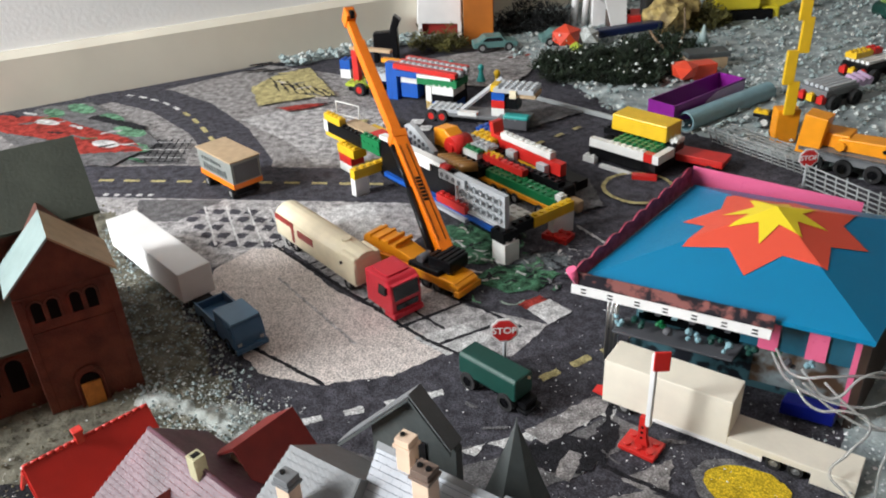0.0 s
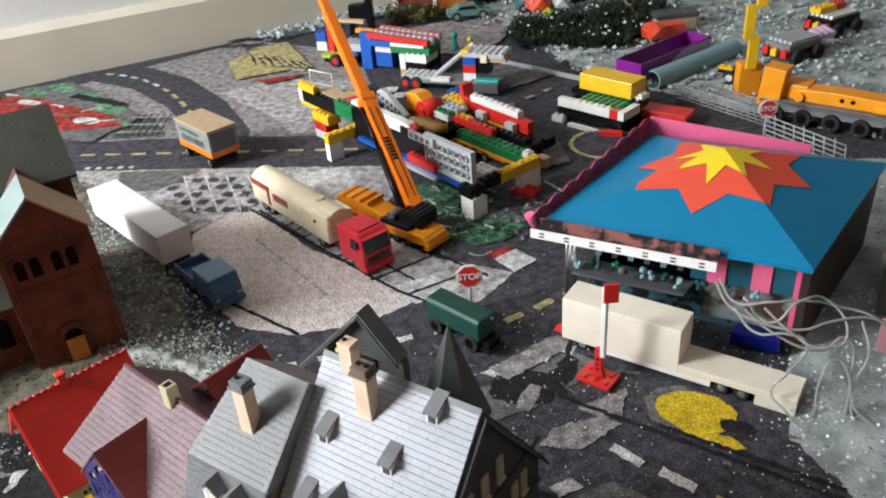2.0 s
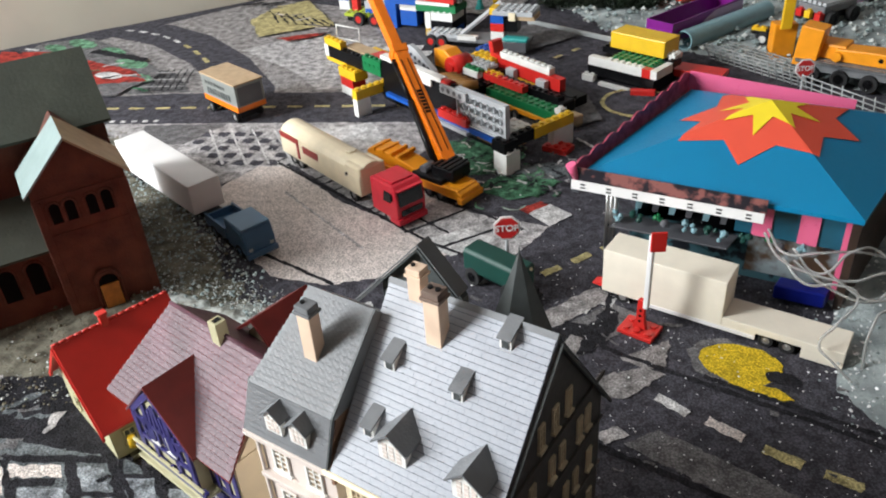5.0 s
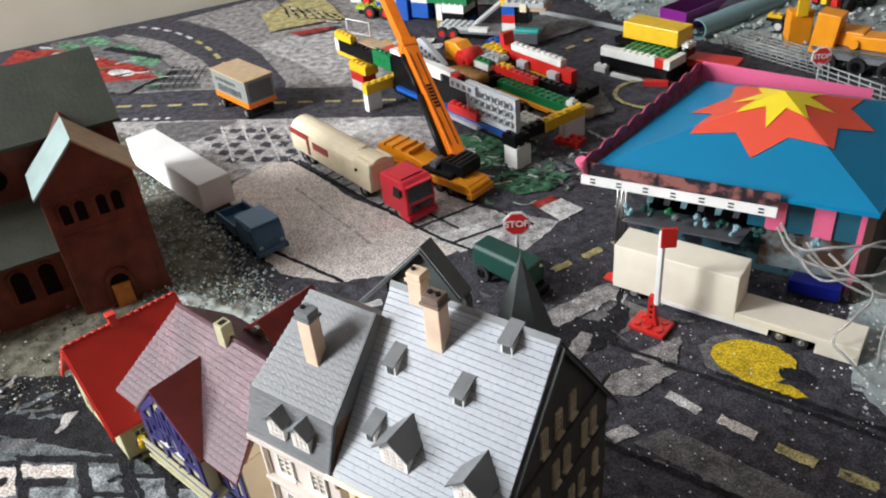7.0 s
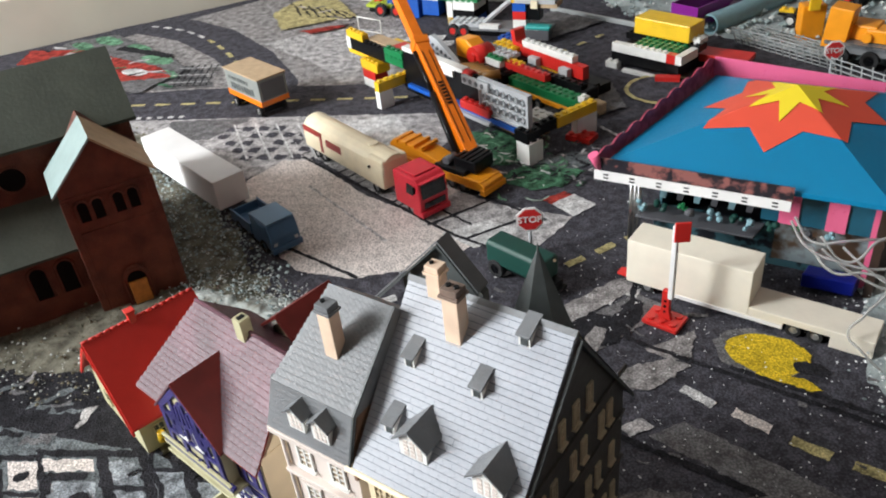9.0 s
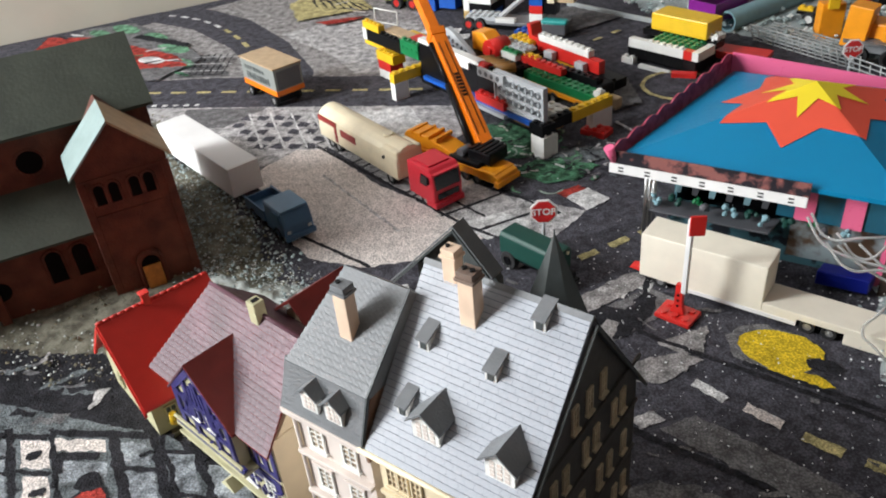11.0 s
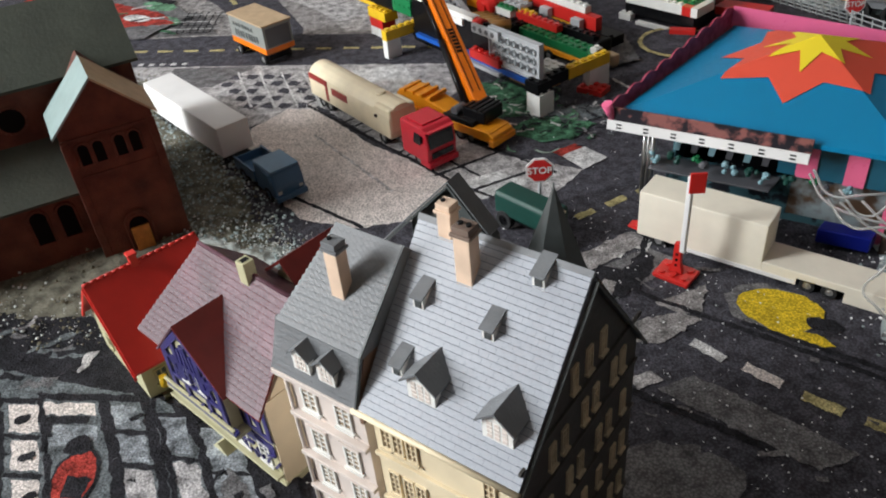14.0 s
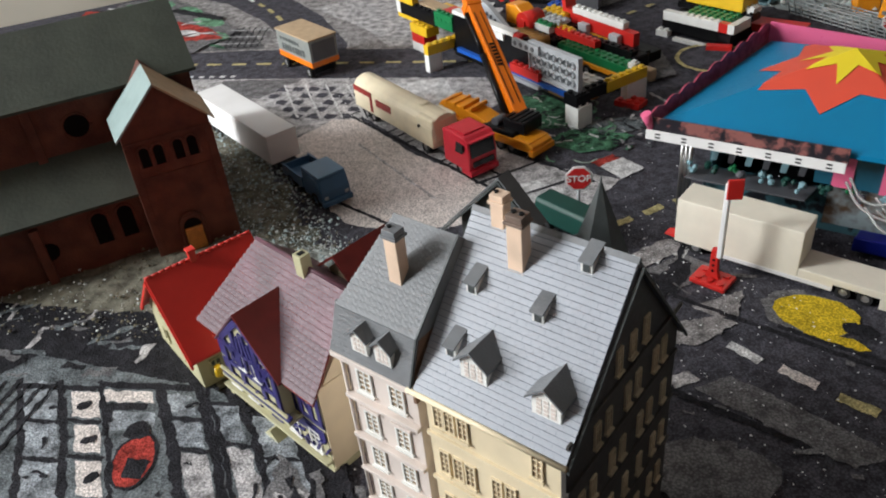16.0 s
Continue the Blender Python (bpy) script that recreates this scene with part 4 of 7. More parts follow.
for a, b in (((-0.14, 0.565), (0.02, 0.428)), ((0.02, 0.428), (0.06, 0.403)), ((-0.08, 0.52), (-0.05, 0.55)), ((-0.035, 0.475), (-0.005, 0.50)), ((0.0, 0.44), (0.05, 0.48)), ((-0.135, 0.43), (-0.04, 0.372)), ((-0.17, 0.475), (-0.13, 0.42)), ((0.03, 0.42), (0.075, 0.45)), ((0.03, 0.49), (0.09, 0.445))):
    stripe("seam_line", a, b, 0.0032, "pile_dark", 0.0010)
stripe("rut", (-0.112, 0.505), (-0.028, 0.418), 0.0020, "pile_grey", 0.0012)
for k in range(7):
    u = k / 7
    x, y = inner(-0.135, 0.015, u), inner(0.563, 0.431, u)
    stripe("seam_line", (x, y), (x + 0.012, y + 0.013), 0.0018, "pile_dark", 0.0008)
stripe("seam_line", (-0.122, 0.575), (0.034, 0.440), 0.0022, "pile_dark", 0.0008)
# blurred lettering blocks in the yard
for r in range(5):
    for c in range(6):
        if (r * 7 + c * 3) % 5:
            x, y = -0.245 + 0.0165 * c + 0.013 * r, 0.622 - 0.0155 * r
            stripe("print_block", (x, y), (x + 0.011, y - 0.002), 0.0095, "pile_road", 0.0022)
for k in range(4):
    stripe("print_line", (-0.225 + 0.022 * k, 0.632), (-0.185 + 0.022 * k, 0.556), 0.002, "pile_white", 0.0008)
# lower road, kerb stripe and centre marks
patch("kerb_band", [(-0.03, 0.315), (0.05, 0.300), (0.11, 0.325), (0.15, 0.355), (0.17, 0.34), (0.125, 0.30), (0.06, 0.27), (-0.03, 0.285)], "pile_mid")
for i in range(8):
    x = 0.040 + 0.0165 * i
    y = 0.309 + 0.0075 * i
    patch("white_tooth", [(x, y), (x + 0.0155, y + 0.007), (x + 0.010, y - 0.004)], "pile_white", 0.0006)
dashes("road_dash", (-0.05, 0.333), (0.10, 0.392), 6, 0.0062, "pile_white", 0.45)
dashes("yellow_dash", (0.100, 0.383), (0.185, 0.447), 4, 0.0062, "pile_cream", 0.6)
dashes("yellow_dash", (-0.40, 0.690), (-0.02, 0.686), 13, 0.0050, "pile_cream", 0.55)
dashes("white_dash", (-0.345, 0.655), (-0.285, 0.655), 5, 0.0050, "pile_white", 0.5)
for i in range(9):
    a = i / 9
    dashes("road_dash", (-0.47 + 0.20 * a, 0.965 - 0.04 * a - 0.14 * a * a), (-0.47 + 0.20 * (a + 0.1), 0.965 - 0.04 * (a + 0.1) - 0.14 * (a + 0.1) ** 2), 1, 0.0055, "pile_white" if i < 5 else "pile_cream", 0.6)
patch("arrow", [(0.135, 0.283), (0.163, 0.293), (0.175, 0.287), (0.150, 0.266), (0.128, 0.268)], "pile_plot", 0.0022)
patch("arrow", [(0.150, 0.300), (0.182, 0.318), (0.176, 0.294), (0.166, 0.290)], "pile_plot", 0.0016)
patch("black_blot", disc(0.118, 0.318, 0.021, 0.017), "pile_dark", 0.004)
patch("black_blot", disc(0.142, 0.330, 0.008, 0.020, turn=-0.5), "pile_dark", 0.003)
patch("white_bar", [(0.095, 0.336), (0.140, 0.372), (0.152, 0.362), (0.108, 0.325)], "pile_plot", 0.0014)
patch("white_bar", [(0.112, 0.300), (0.122, 0.322), (0.130, 0.318), (0.122, 0.296)], "pile_plot", 0.0014)
stripe("road_edge", (0.140, 0.310), (0.285, 0.232), 0.0036, "pile_dark", 0.0012)
stripe("road_edge", (0.125, 0.235), (0.20, 0.195), 0.004, "pile_dark", 0.0012)
stripe("road_edge", (0.140, 0.310), (0.150, 0.37), 0.0036, "pile_dark", 0.0012)
patch("pale_halo", disc(0.215, 0.299, 0.0265, 0.0195, turn=-0.4), "pile_mid", 0.003)
patch("yellow_spot", disc(0.219, 0.2975, 0.0235, 0.0172, turn=-0.35), "pile_yellow", 0.0022)
patch("yellow_spot", [(0.208, 0.281), (0.232, 0.268), (0.242, 0.268), (0.236, 0.276), (0.214, 0.286)], "pile_yellow", 0.0014)
stripe("road_edge", (0.196, 0.286), (0.285, 0.240), 0.0036, "pile_dark", 0.001)
patch("dark_blot", disc(0.240, 0.285, 0.010, 0.006, turn=-0.4), "pile_dark", 0.002)
for a, b, m in (((0.168, 0.2685), (0.183, 0.2555), "pile_white"), ((0.192, 0.251), (0.209, 0.239), "pile_lot"), ((0.217, 0.2325), (0.234, 0.222), "pile_cream"), ((0.243, 0.217), (0.258, 0.209), "pile_cream")):
    stripe("road_dash", a, b, 0.0066, m)
patch("grey_bar", [(0.146, 0.232), (0.166, 0.243), (0.178, 0.236), (0.235, 0.196), (0.215, 0.186)], "pile_mid", 0.0016)
patch("kerb_light", [(0.132, 0.238), (0.145, 0.245), (0.15, 0.238), (0.137, 0.231)], "pile_grey")
rnd_wear = random.Random(5)
for k in range(30):
    x, y = rnd_wear.uniform(0.02, 0.27), rnd_wear.uniform(0.14, 0.40)
    a, L = rnd_wear.uniform(-0.9, 0.2), rnd_wear.uniform(0.004, 0.016)
    stripe("worn_streak", (x, y), (x + L * math.cos(a), y + L * math.sin(a)), rnd_wear.uniform(0.0012, 0.0035), "pile_mid", 0.0018)
# red and white marker, green car print, roundabout ring
patch("red_marker", [(0.086, 0.474), (0.104, 0.488), (0.110, 0.480), (0.094, 0.468)], "pile_red")
patch("white_marker", [(0.094, 0.468), (0.110, 0.483), (0.128, 0.466), (0.110, 0.449)], "pile_white")
patch("green_print", [(0.045, 0.51), (0.07, 0.53), (0.10, 0.535), (0.12, 0.52), (0.10, 0.495), (0.075, 0.49)], "pile_green", 0.004)
patch("green_print", [(0.01, 0.60), (0.05, 0.60), (0.075, 0.565), (0.065, 0.535), (0.035, 0.53), (0.01, 0.56)], "pile_green", 0.004)
patch("blue_print", disc(0.105, 0.54, 0.025, 0.015), "pile_bluegrey", 0.004)
for k in range(9):
    a = 0.7 * k
    stripe("print_line", (0.02 + 0.009 * k, 0.58 - 0.008 * k), (0.03 + 0.009 * k, 0.555 + 0.012 * math.sin(a) - 0.004 * k), 0.002, "pile_white" if k % 2 else "pile_dark", 0.002)
rnd_green = random.Random(8)
for k in range(34):
    x, y = rnd_green.uniform(0.01, 0.115), rnd_green.uniform(0.495, 0.60)
    if x + y > 0.66 or (x < 0.04 and y < 0.52):
        continue
    a, L = rnd_green.uniform(-1.4, 1.0), rnd_green.uniform(0.006, 0.016)
    stripe("scribble_print", (x, y), (x + L * math.cos(a), y + L * math.sin(a)), rnd_green.uniform(0.0012, 0.0032), ("pile_lot", "pile_dark", "pile_green", "pile_bluegrey")[k % 4], 0.003)
M["pile_mint"] = carpet("pile_mint", (0.40, 0.50, 0.42), 0.4)
rnd_leaf = random.Random(21)
for k in range(64):
    u, w = rnd_leaf.random(), rnd_leaf.gauss(0, 0.016)
    x, y = inner(0.022, 0.098, u) + 0.6 * w, inner(0.588, 0.508, u) + w
    r, a0, bend = rnd_leaf.uniform(0.003, 0.011), rnd_leaf.uniform(0, 6.28), rnd_leaf.uniform(0.7, 2.4)
    for j in range(3):
        a, b = a0 + bend * j / 3, a0 + bend * (j + 1) / 3
        stripe("scribble_print", (x + r * math.cos(a), y + r * math.sin(a)), (x + r * math.cos(b), y + r * math.sin(b)), rnd_leaf.uniform(0.0014, 0.0030), ("pile_leaf", "pile_mint", "pile_dark", "pile_leaf", "pile_green")[k % 5], 0.0010, 0.003)
for k in range(70):
    x, y = rnd_leaf.gauss(0.125, 0.016), rnd_leaf.gauss(0.535, 0.022)
    a, L = rnd_leaf.uniform(-1.6, 1.6), rnd_leaf.uniform(0.003, 0.009)
    stripe("scribble_print", (x, y), (x + L * math.cos(a), y + L * math.sin(a)), rnd_leaf.uniform(0.0010, 0.0024), ("pile_mid", "pile_dark", "pile_grey", "pile_bluegrey")[k % 4], 0.0014, 0.003)
ring_pts = disc(0.197, 0.680, 0.036, 0.036, 36)
patch("ring_print", ring_pts, "pile_cream", 0.0012)
patch("ring_inside", disc(0.197, 0.680, 0.0315, 0.0315, 36), "pile_road", 0.0008)
patch("plot", [(0.09, 0.60), (0.16, 0.64), (0.15, 0.70), (0.06, 0.72)], "pile_mid", 0.002)
patch("pale_ground", [(-0.16, 1.06), (-0.02, 1.14), (0.10, 1.19), (0.09, 1.06), (0.06, 0.985), (0.0, 0.99), (-0.09, 1.0)], "pile_plot", 0.004)
patch("pale_ground", [(0.02, 0.90), (0.09, 0.935), (0.15, 0.89), (0.08, 0.83), (0.03, 0.845)], "pile_mid", 0.004)
for k in range(5):
    stripe("red_scrap_print", (0.04 + 0.012 * k, 1.11 + 0.006 * k), (0.05 + 0.012 * k, 1.114 + 0.006 * k), 0.006, "pile_red" if k % 2 else "pile_white", 0.002)
stripe("kerb_line", (0.135, 0.60), (0.165, 0.56), 0.003, "pile_grey")
# crossing squares behind the bridge
for r in range(4):
    for c in range(6):
        if (r + c) % 2:
            x, y = -0.135 + 0.017 * c + 0.004 * r, 0.785 + 0.021 * r
            patch("crossing_square", [(x, y), (x + 0.015, y), (x + 0.017, y + 0.017), (x + 0.002, y + 0.017)], "pile_white" if (r + c) % 3 else "pile_cream", 0.001)
patch("crossing_square", [(-0.085, 0.775), (-0.04, 0.765), (-0.04, 0.785), (-0.085, 0.79)], "pile_red")
dashes("road_dash", (0.05, 0.74), (0.155, 0.85), 5, 0.005, "pile_cream", 0.4)
# printed cars on the carpet
patch("yellow_car_print", [(-0.262, 0.915), (-0.295, 0.985), (-0.275, 1.05), (-0.235, 1.075), (-0.205, 1.02), (-0.168, 0.955), (-0.20, 0.945)], "pile_cream", 0.004)
for k in range(7):
    stripe("car_print_line", (-0.28 + 0.014 * k, 1.03 - 0.008 * k), (-0.25 + 0.014 * k, 0.97 - 0.004 * k), 0.003, "pile_dark", 0.003)
patch("orange_print", [(-0.235, 0.905), (-0.20, 0.92), (-0.17, 0.925), (-0.19, 0.905), (-0.215, 0.895)], "pile_red", 0.003)
patch("green_car_print", [(-0.56, 0.91), (-0.50, 0.93), (-0.40, 0.85), (-0.34, 0.79), (-0.37, 0.72), (-0.46, 0.74), (-0.57, 0.82)], "pile_mid", 0.004)
for x, y, r in ((-0.50, 0.905, 0.018), (-0.44, 0.87, 0.015), (-0.395, 0.825, 0.018), (-0.36, 0.775, 0.012), (-0.53, 0.89, 0.014)):
    patch("green_car_print", disc(x, y, r * 1.6, r * 0.7, turn=-0.6), "pile_leaf", 0.004)
patch("red_car_print", [(-0.60, 0.88), (-0.52, 0.875), (-0.47, 0.845), (-0.38, 0.80), (-0.35, 0.765), (-0.42, 0.755), (-0.49, 0.80), (-0.59, 0.83)], "pile_red", 0.003)
patch("white_print", disc(-0.405, 0.785, 0.020, 0.010, turn=-0.4), "pile_white", 0.002)
patch("white_print", disc(-0.52, 0.855, 0.020, 0.008, turn=-0.3), "pile_white", 0.003)
stripe("black_print", (-0.47, 0.875), (-0.38, 0.835), 0.014, "pile_dark", 0.003)
for k in range(6):
    stripe("grid_print", (-0.345 + 0.008 * k, 0.80), (-0.335 + 0.008 * k, 0.735), 0.0018, "pile_dark", 0.001)
    stripe("grid_print", (-0.35, 0.735 + 0.011 * k), (-0.295, 0.735 + 0.011 * k), 0.0018, "pile_white" if k % 2 else "pile_dark", 0.001)
for k in range(14):
    x, y = -0.59 + 0.018 * k, 0.885 - 0.0095 * k + 0.018 * math.sin(k * 2.3)
    stripe("car_print_line", (x, y), (x + 0.022, y - 0.012 * math.cos(k)), 0.0045, ("pile_dark", "pile_white", "pile_mid", "pile_green", "pile_grey")[k % 5], 0.003)
for k in range(10):
    x, y = -0.29 + 0.012 * k, 1.045 - 0.013 * k + 0.01 * math.sin(k * 1.9)
    stripe("car_print_line", (x, y), (x + 0.018, y + 0.010 * math.cos(k * 1.3)), 0.0035, ("pile_dark", "pile_mid", "pile_lot")[k % 3], 0.003)
for k in range(12):
    x, y = -0.33 + 0.010 * (k % 6), 1.09 - 0.030 * (k // 6) + 0.004 * (k % 3)
    stripe("dark_print", (x, y), (x + 0.010, y + 0.004), 0.008, "pile_dark", 0.003)
# nearest print: drawn car with a round red badge
patch("near_ground", [(-0.42, 0.275), (-0.16, 0.268), (-0.11, 0.205), (-0.02, 0.16), (-0.02, 0.05), (-0.42, 0.02)], "pile_dark", 0.004)
patch("near_print", [(-0.24, 0.225), (-0.11, 0.205), (-0.055, 0.15), (-0.06, 0.08), (-0.25, 0.05), (-0.30, 0.14)], "pile_bluegrey", 0.002)
def drawn(u, v):
    return (-0.205 + u + 0.54 * v, 0.200 + 0.05 * u - 0.84 * v)


def field(u0, u1, v0, v1, material, rough=0.0014):
    patch("pale_print", [drawn(u0, v0), drawn(u1, v0), drawn(u1, v1), drawn(u0, v1)], material, rough)


M["pile_ice"] = carpet("pile_ice", (0.36, 0.39, 0.42), 0.5)
for u0, u1, v0, v1, m in ((-0.028, -0.006, -0.004, 0.10, "pile_ice"), (0.003, 0.020, 0.004, 0.026, "pile_lot"), (0.004, 0.019, 0.032, 0.054, "pile_lot"), (0.004, 0.018, 0.060, 0.085, "pile_lot"), (0.024, 0.053, 0.002, 0.012, "pile_lot"), (0.022, 0.052, 0.020, 0.036, "pile_ice"),
                          (0.062, 0.077, 0.004, 0.022, "pile_ice"), (0.063, 0.078, 0.027, 0.046, "pile_ice"), (0.063, 0.078, 0.051, 0.085, "pile_grey"), (0.088, 0.102, 0.012, 0.040, "pile_ice"), (0.090, 0.103, 0.046, 0.084, "pile_grey"), (0.108, 0.128, 0.02, 0.075, "pile_ice")):
    field(u0, u1, v0, v1, m)
for u, w in ((-0.030, 0.004), (-0.004, 0.0045), (0.0215, 0.003), (0.0575, 0.005), (0.0605, 0.002), (0.0815, 0.0055), (0.0865, 0.0025), (0.105, 0.004), (0.130, 0.003)):
    stripe("outline_print", drawn(u, -0.006), drawn(u + 0.002, 0.045), w, "pile_dark", 0.0018)
    stripe("outline_print", drawn(u + 0.002, 0.045), drawn(u - 0.001, 0.105), w, "pile_dark", 0.0018)
for u0, u1, v, w in ((-0.03, 0.02, 0.000, 0.004), (0.022, 0.082, -0.003, 0.005), (0.0, 0.02, 0.029, 0.003), (0.0, 0.02, 0.057, 0.003), (0.058, 0.082, 0.0245, 0.003), (0.058, 0.082, 0.0485, 0.003), (0.086, 0.105, 0.0105, 0.003), (0.086, 0.105, 0.043, 0.003), (0.105, 0.13, 0.019, 0.003), (0.105, 0.13, 0.052, 0.0025), (-0.03, -0.004, 0.03, 0.003), (-0.03, -0.004, 0.06, 0.003)):
    stripe("outline_print", drawn(u0, v), drawn(u1, v + 0.001), w, "pile_dark", 0.0016)
# heavy angular mark above the badge
stripe("number_print", drawn(0.024, 0.0165), drawn(0.049, 0.0155), 0.0052, "pile_dark", 0.0008)
stripe("number_print", drawn(0.0255, 0.0165), drawn(0.0245, 0.0300), 0.0048, "pile_dark", 0.0008)
for k in range(3):
    patch("brown_print", disc(*drawn(0.011 + 0.001 * k, 0.016 + 0.028 * k), 0.0045, 0.0030, 14, 0.5 * k), "pile_dark", 0.0016)
# worn outlines and pale fields between the sand and the drawn car
patch("worn_print", [(-0.06, 0.165), (-0.03, 0.135), (0.004, 0.10), (0.0, 0.055), (-0.055, 0.065)], "pile_mid", 0.003)
rnd_worn = random.Random(31)
for k in range(44):
    x, y = rnd_worn.uniform(-0.30, -0.15), rnd_worn.uniform(0.205, 0.262)
    a = rnd_worn.gauss(0.25, 0.25) if k % 3 else rnd_worn.gauss(1.7, 0.2)
    L = rnd_worn.uniform(0.008, 0.030)
    stripe("worn_print_line", (x, y), (x + L * math.cos(a), y + L * math.sin(a)), rnd_worn.uniform(0.002, 0.005), ("pile_dark", "pile_dark", "pile_mid", "pile_grey", "pile_dark", "pile_bluegrey")[k % 6], 0.003)
for k in range(18):
    x, y = rnd_worn.uniform(-0.07, -0.01), rnd_worn.uniform(0.06, 0.15)
    a = rnd_worn.gauss(-0.3, 0.3) if k % 2 else rnd_worn.gauss(1.8, 0.3)
    L = rnd_worn.uniform(0.008, 0.024)
    stripe("worn_print_line", (x, y), (x + L * math.cos(a), y + L * math.sin(a)), rnd_worn.uniform(0.0015, 0.0035), ("pile_dark", "pile_grey")[k % 2], 0.003)
for k in range(5):
    stripe("outline_print", (-0.245 + 0.008 * k, 0.20), (-0.252 + 0.009 * k, 0.10), 0.0022, "pile_dark", 0.0015)
rnd_print = random.Random(12)
for k in range(16):
    (x, y), r = drawn(rnd_print.uniform(-0.03, 0.12), rnd_print.uniform(0.0, 0.085)), rnd_print.uniform(0.004, 0.010)
    a0, bend = rnd_print.uniform(0, 6.28), rnd_print.uniform(0.4, 1.6)
    for j in range(3):
        a, b = a0 + bend * j / 3, a0 + bend * (j + 1) / 3
        stripe("outline_print", (x + r * math.cos(a), y + r * math.sin(a)), (x + r * math.cos(b), y + r * math.sin(b)), rnd_print.uniform(0.0012, 0.0024), "pile_dark", 0.0012, 0.003)
patch("red_badge", disc(-0.136, 0.1525, 0.0118, 0.0190, turn=0.25), "pile_dark", 0.0008)
patch("red_badge", disc(-0.136, 0.1525, 0.0104, 0.0172, turn=0.25), "pile_red", 0.0008)
patch("red_badge", [(-0.140, 0.154), (-0.127, 0.153), (-0.126, 0.141), (-0.137, 0.141)], "pile_dark", 0.0012)
patch("red_badge", disc(-0.144, 0.172, 0.0075, 0.0065), "pile_dark", 0.0016)
patch("green_print", disc(0.150, 0.175, 0.03, 0.02), "pile_mid", 0.004)
for k in range(10):
    stripe("scribble", (-0.05 + 0.012 * k, 0.15 + 0.006 * (k % 3)), (-0.03 + 0.012 * k, 0.12 - 0.004 * (k % 2)), 0.0035, "pile_mid" if k % 2 else "pile_dark", 0.003)


# sand sheets, gently uneven, that end at the wall
ROOM_INV = ROOM.inverted()
def sheet(name, outline_fn, x0, x1, y0, y1, n, height, material, label):
    verts, faces, idx = [], [], {}
    for j in range(n + 1):
        for i in range(n + 1):
            x, y = inner(x0, x1, i / n), inner(y0, y1, j / n)
            d = outline_fn(x, y) + 0.012 * noise.noise(Vector((x * 45, y * 45, 1))) + 0.006 * noise.noise(Vector((x * 160, y * 160, 2)))
            idx[i, j] = len(verts)
            lump = height * (0.55 + 0.45 * noise.noise(Vector((x * 22, y * 22, 7)))) + 0.0012 * noise.noise(Vector((x * 130, y * 130, 4)))
            verts.append((x, y, -0.002 + min(1.0, max(0.0, d / 0.03 + 0.12)) * (0.004 + max(0.0, lump))))
    for j in range(n):
        for i in range(n):
            q = [idx[i, j], idx[i + 1, j], idx[i + 1, j + 1], idx[i, j + 1]]
            if max(verts[k][2] for k in q) > -0.0015 and (ROOM_INV @ Vector(verts[q[0]])).y < 0.0:
                faces.append(q)
    me = bpy.data.meshes.new(name)
    me.from_pydata(verts, [], faces)
    me.materials.append(M[material])
    for p in me.polygons:
        p.use_smooth = True
    o = new(name, me)
    return tagged(o, label, kind="structure")


def side(px, py, qx, qy):
    """Signed distance to the left of a line from p to q."""
    L = math.hypot(qx - px, qy - py)
    return lambda x, y: ((qx - px) * (y - py) - (qy - py) * (x - px)) / L


r1, r2, r3, r4 = side(0.345, 0.10, 0.262, 0.28), side(0.262, 0.28, 0.335, 0.60), side(0.31, 0.66, 0.20, 0.868), side(0.20, 0.868, 0.06, 0.975)
r5 = side(0.10, 1.03, -0.36, 1.07)


def right_zone(x, y):
    if y < 0.28:
        return -r1(x, y)
    if y < 0.63:
        return -r2(x, y)
    return max(min(-r3(x, y), -r4(x, y)), -0.05)


def wall_zone(x, y):
    w = ROOM.inverted() @ Vector((x, y, 0))
    return 0.055 + w.y if w.x > -0.10 else -1


def left_zone(x, y):
    e = [side(-0.40, 0.66, -0.27, 0.60)(x, y), side(-0.27, 0.60, -0.175, 0.47)(x, y), side(-0.175, 0.47, -0.055, 0.330)(x, y), side(-0.055, 0.330, -0.10, 0.275)(x, y), side(-0.10, 0.275, -0.175, 0.246)(x, y), side(-0.175, 0.246, -0.50, 0.262)(x, y)]
    return -max(e)


sheet("sand_right", right_zone, 0.03, 1.25, 0.02, 1.60, 190, 0.004, "sand_grey", "grey-blue sand spread over the carpet")
sheet("sand_left", left_zone, -0.50, -0.03, 0.20, 0.68, 120, 0.004, "sand_olive", "olive sand round the church")
sheet("sand_wall", wall_zone, -0.40, 0.30, 1.0, 1.52, 90, 0.004, "sand_grey", "grey sand along the wall")


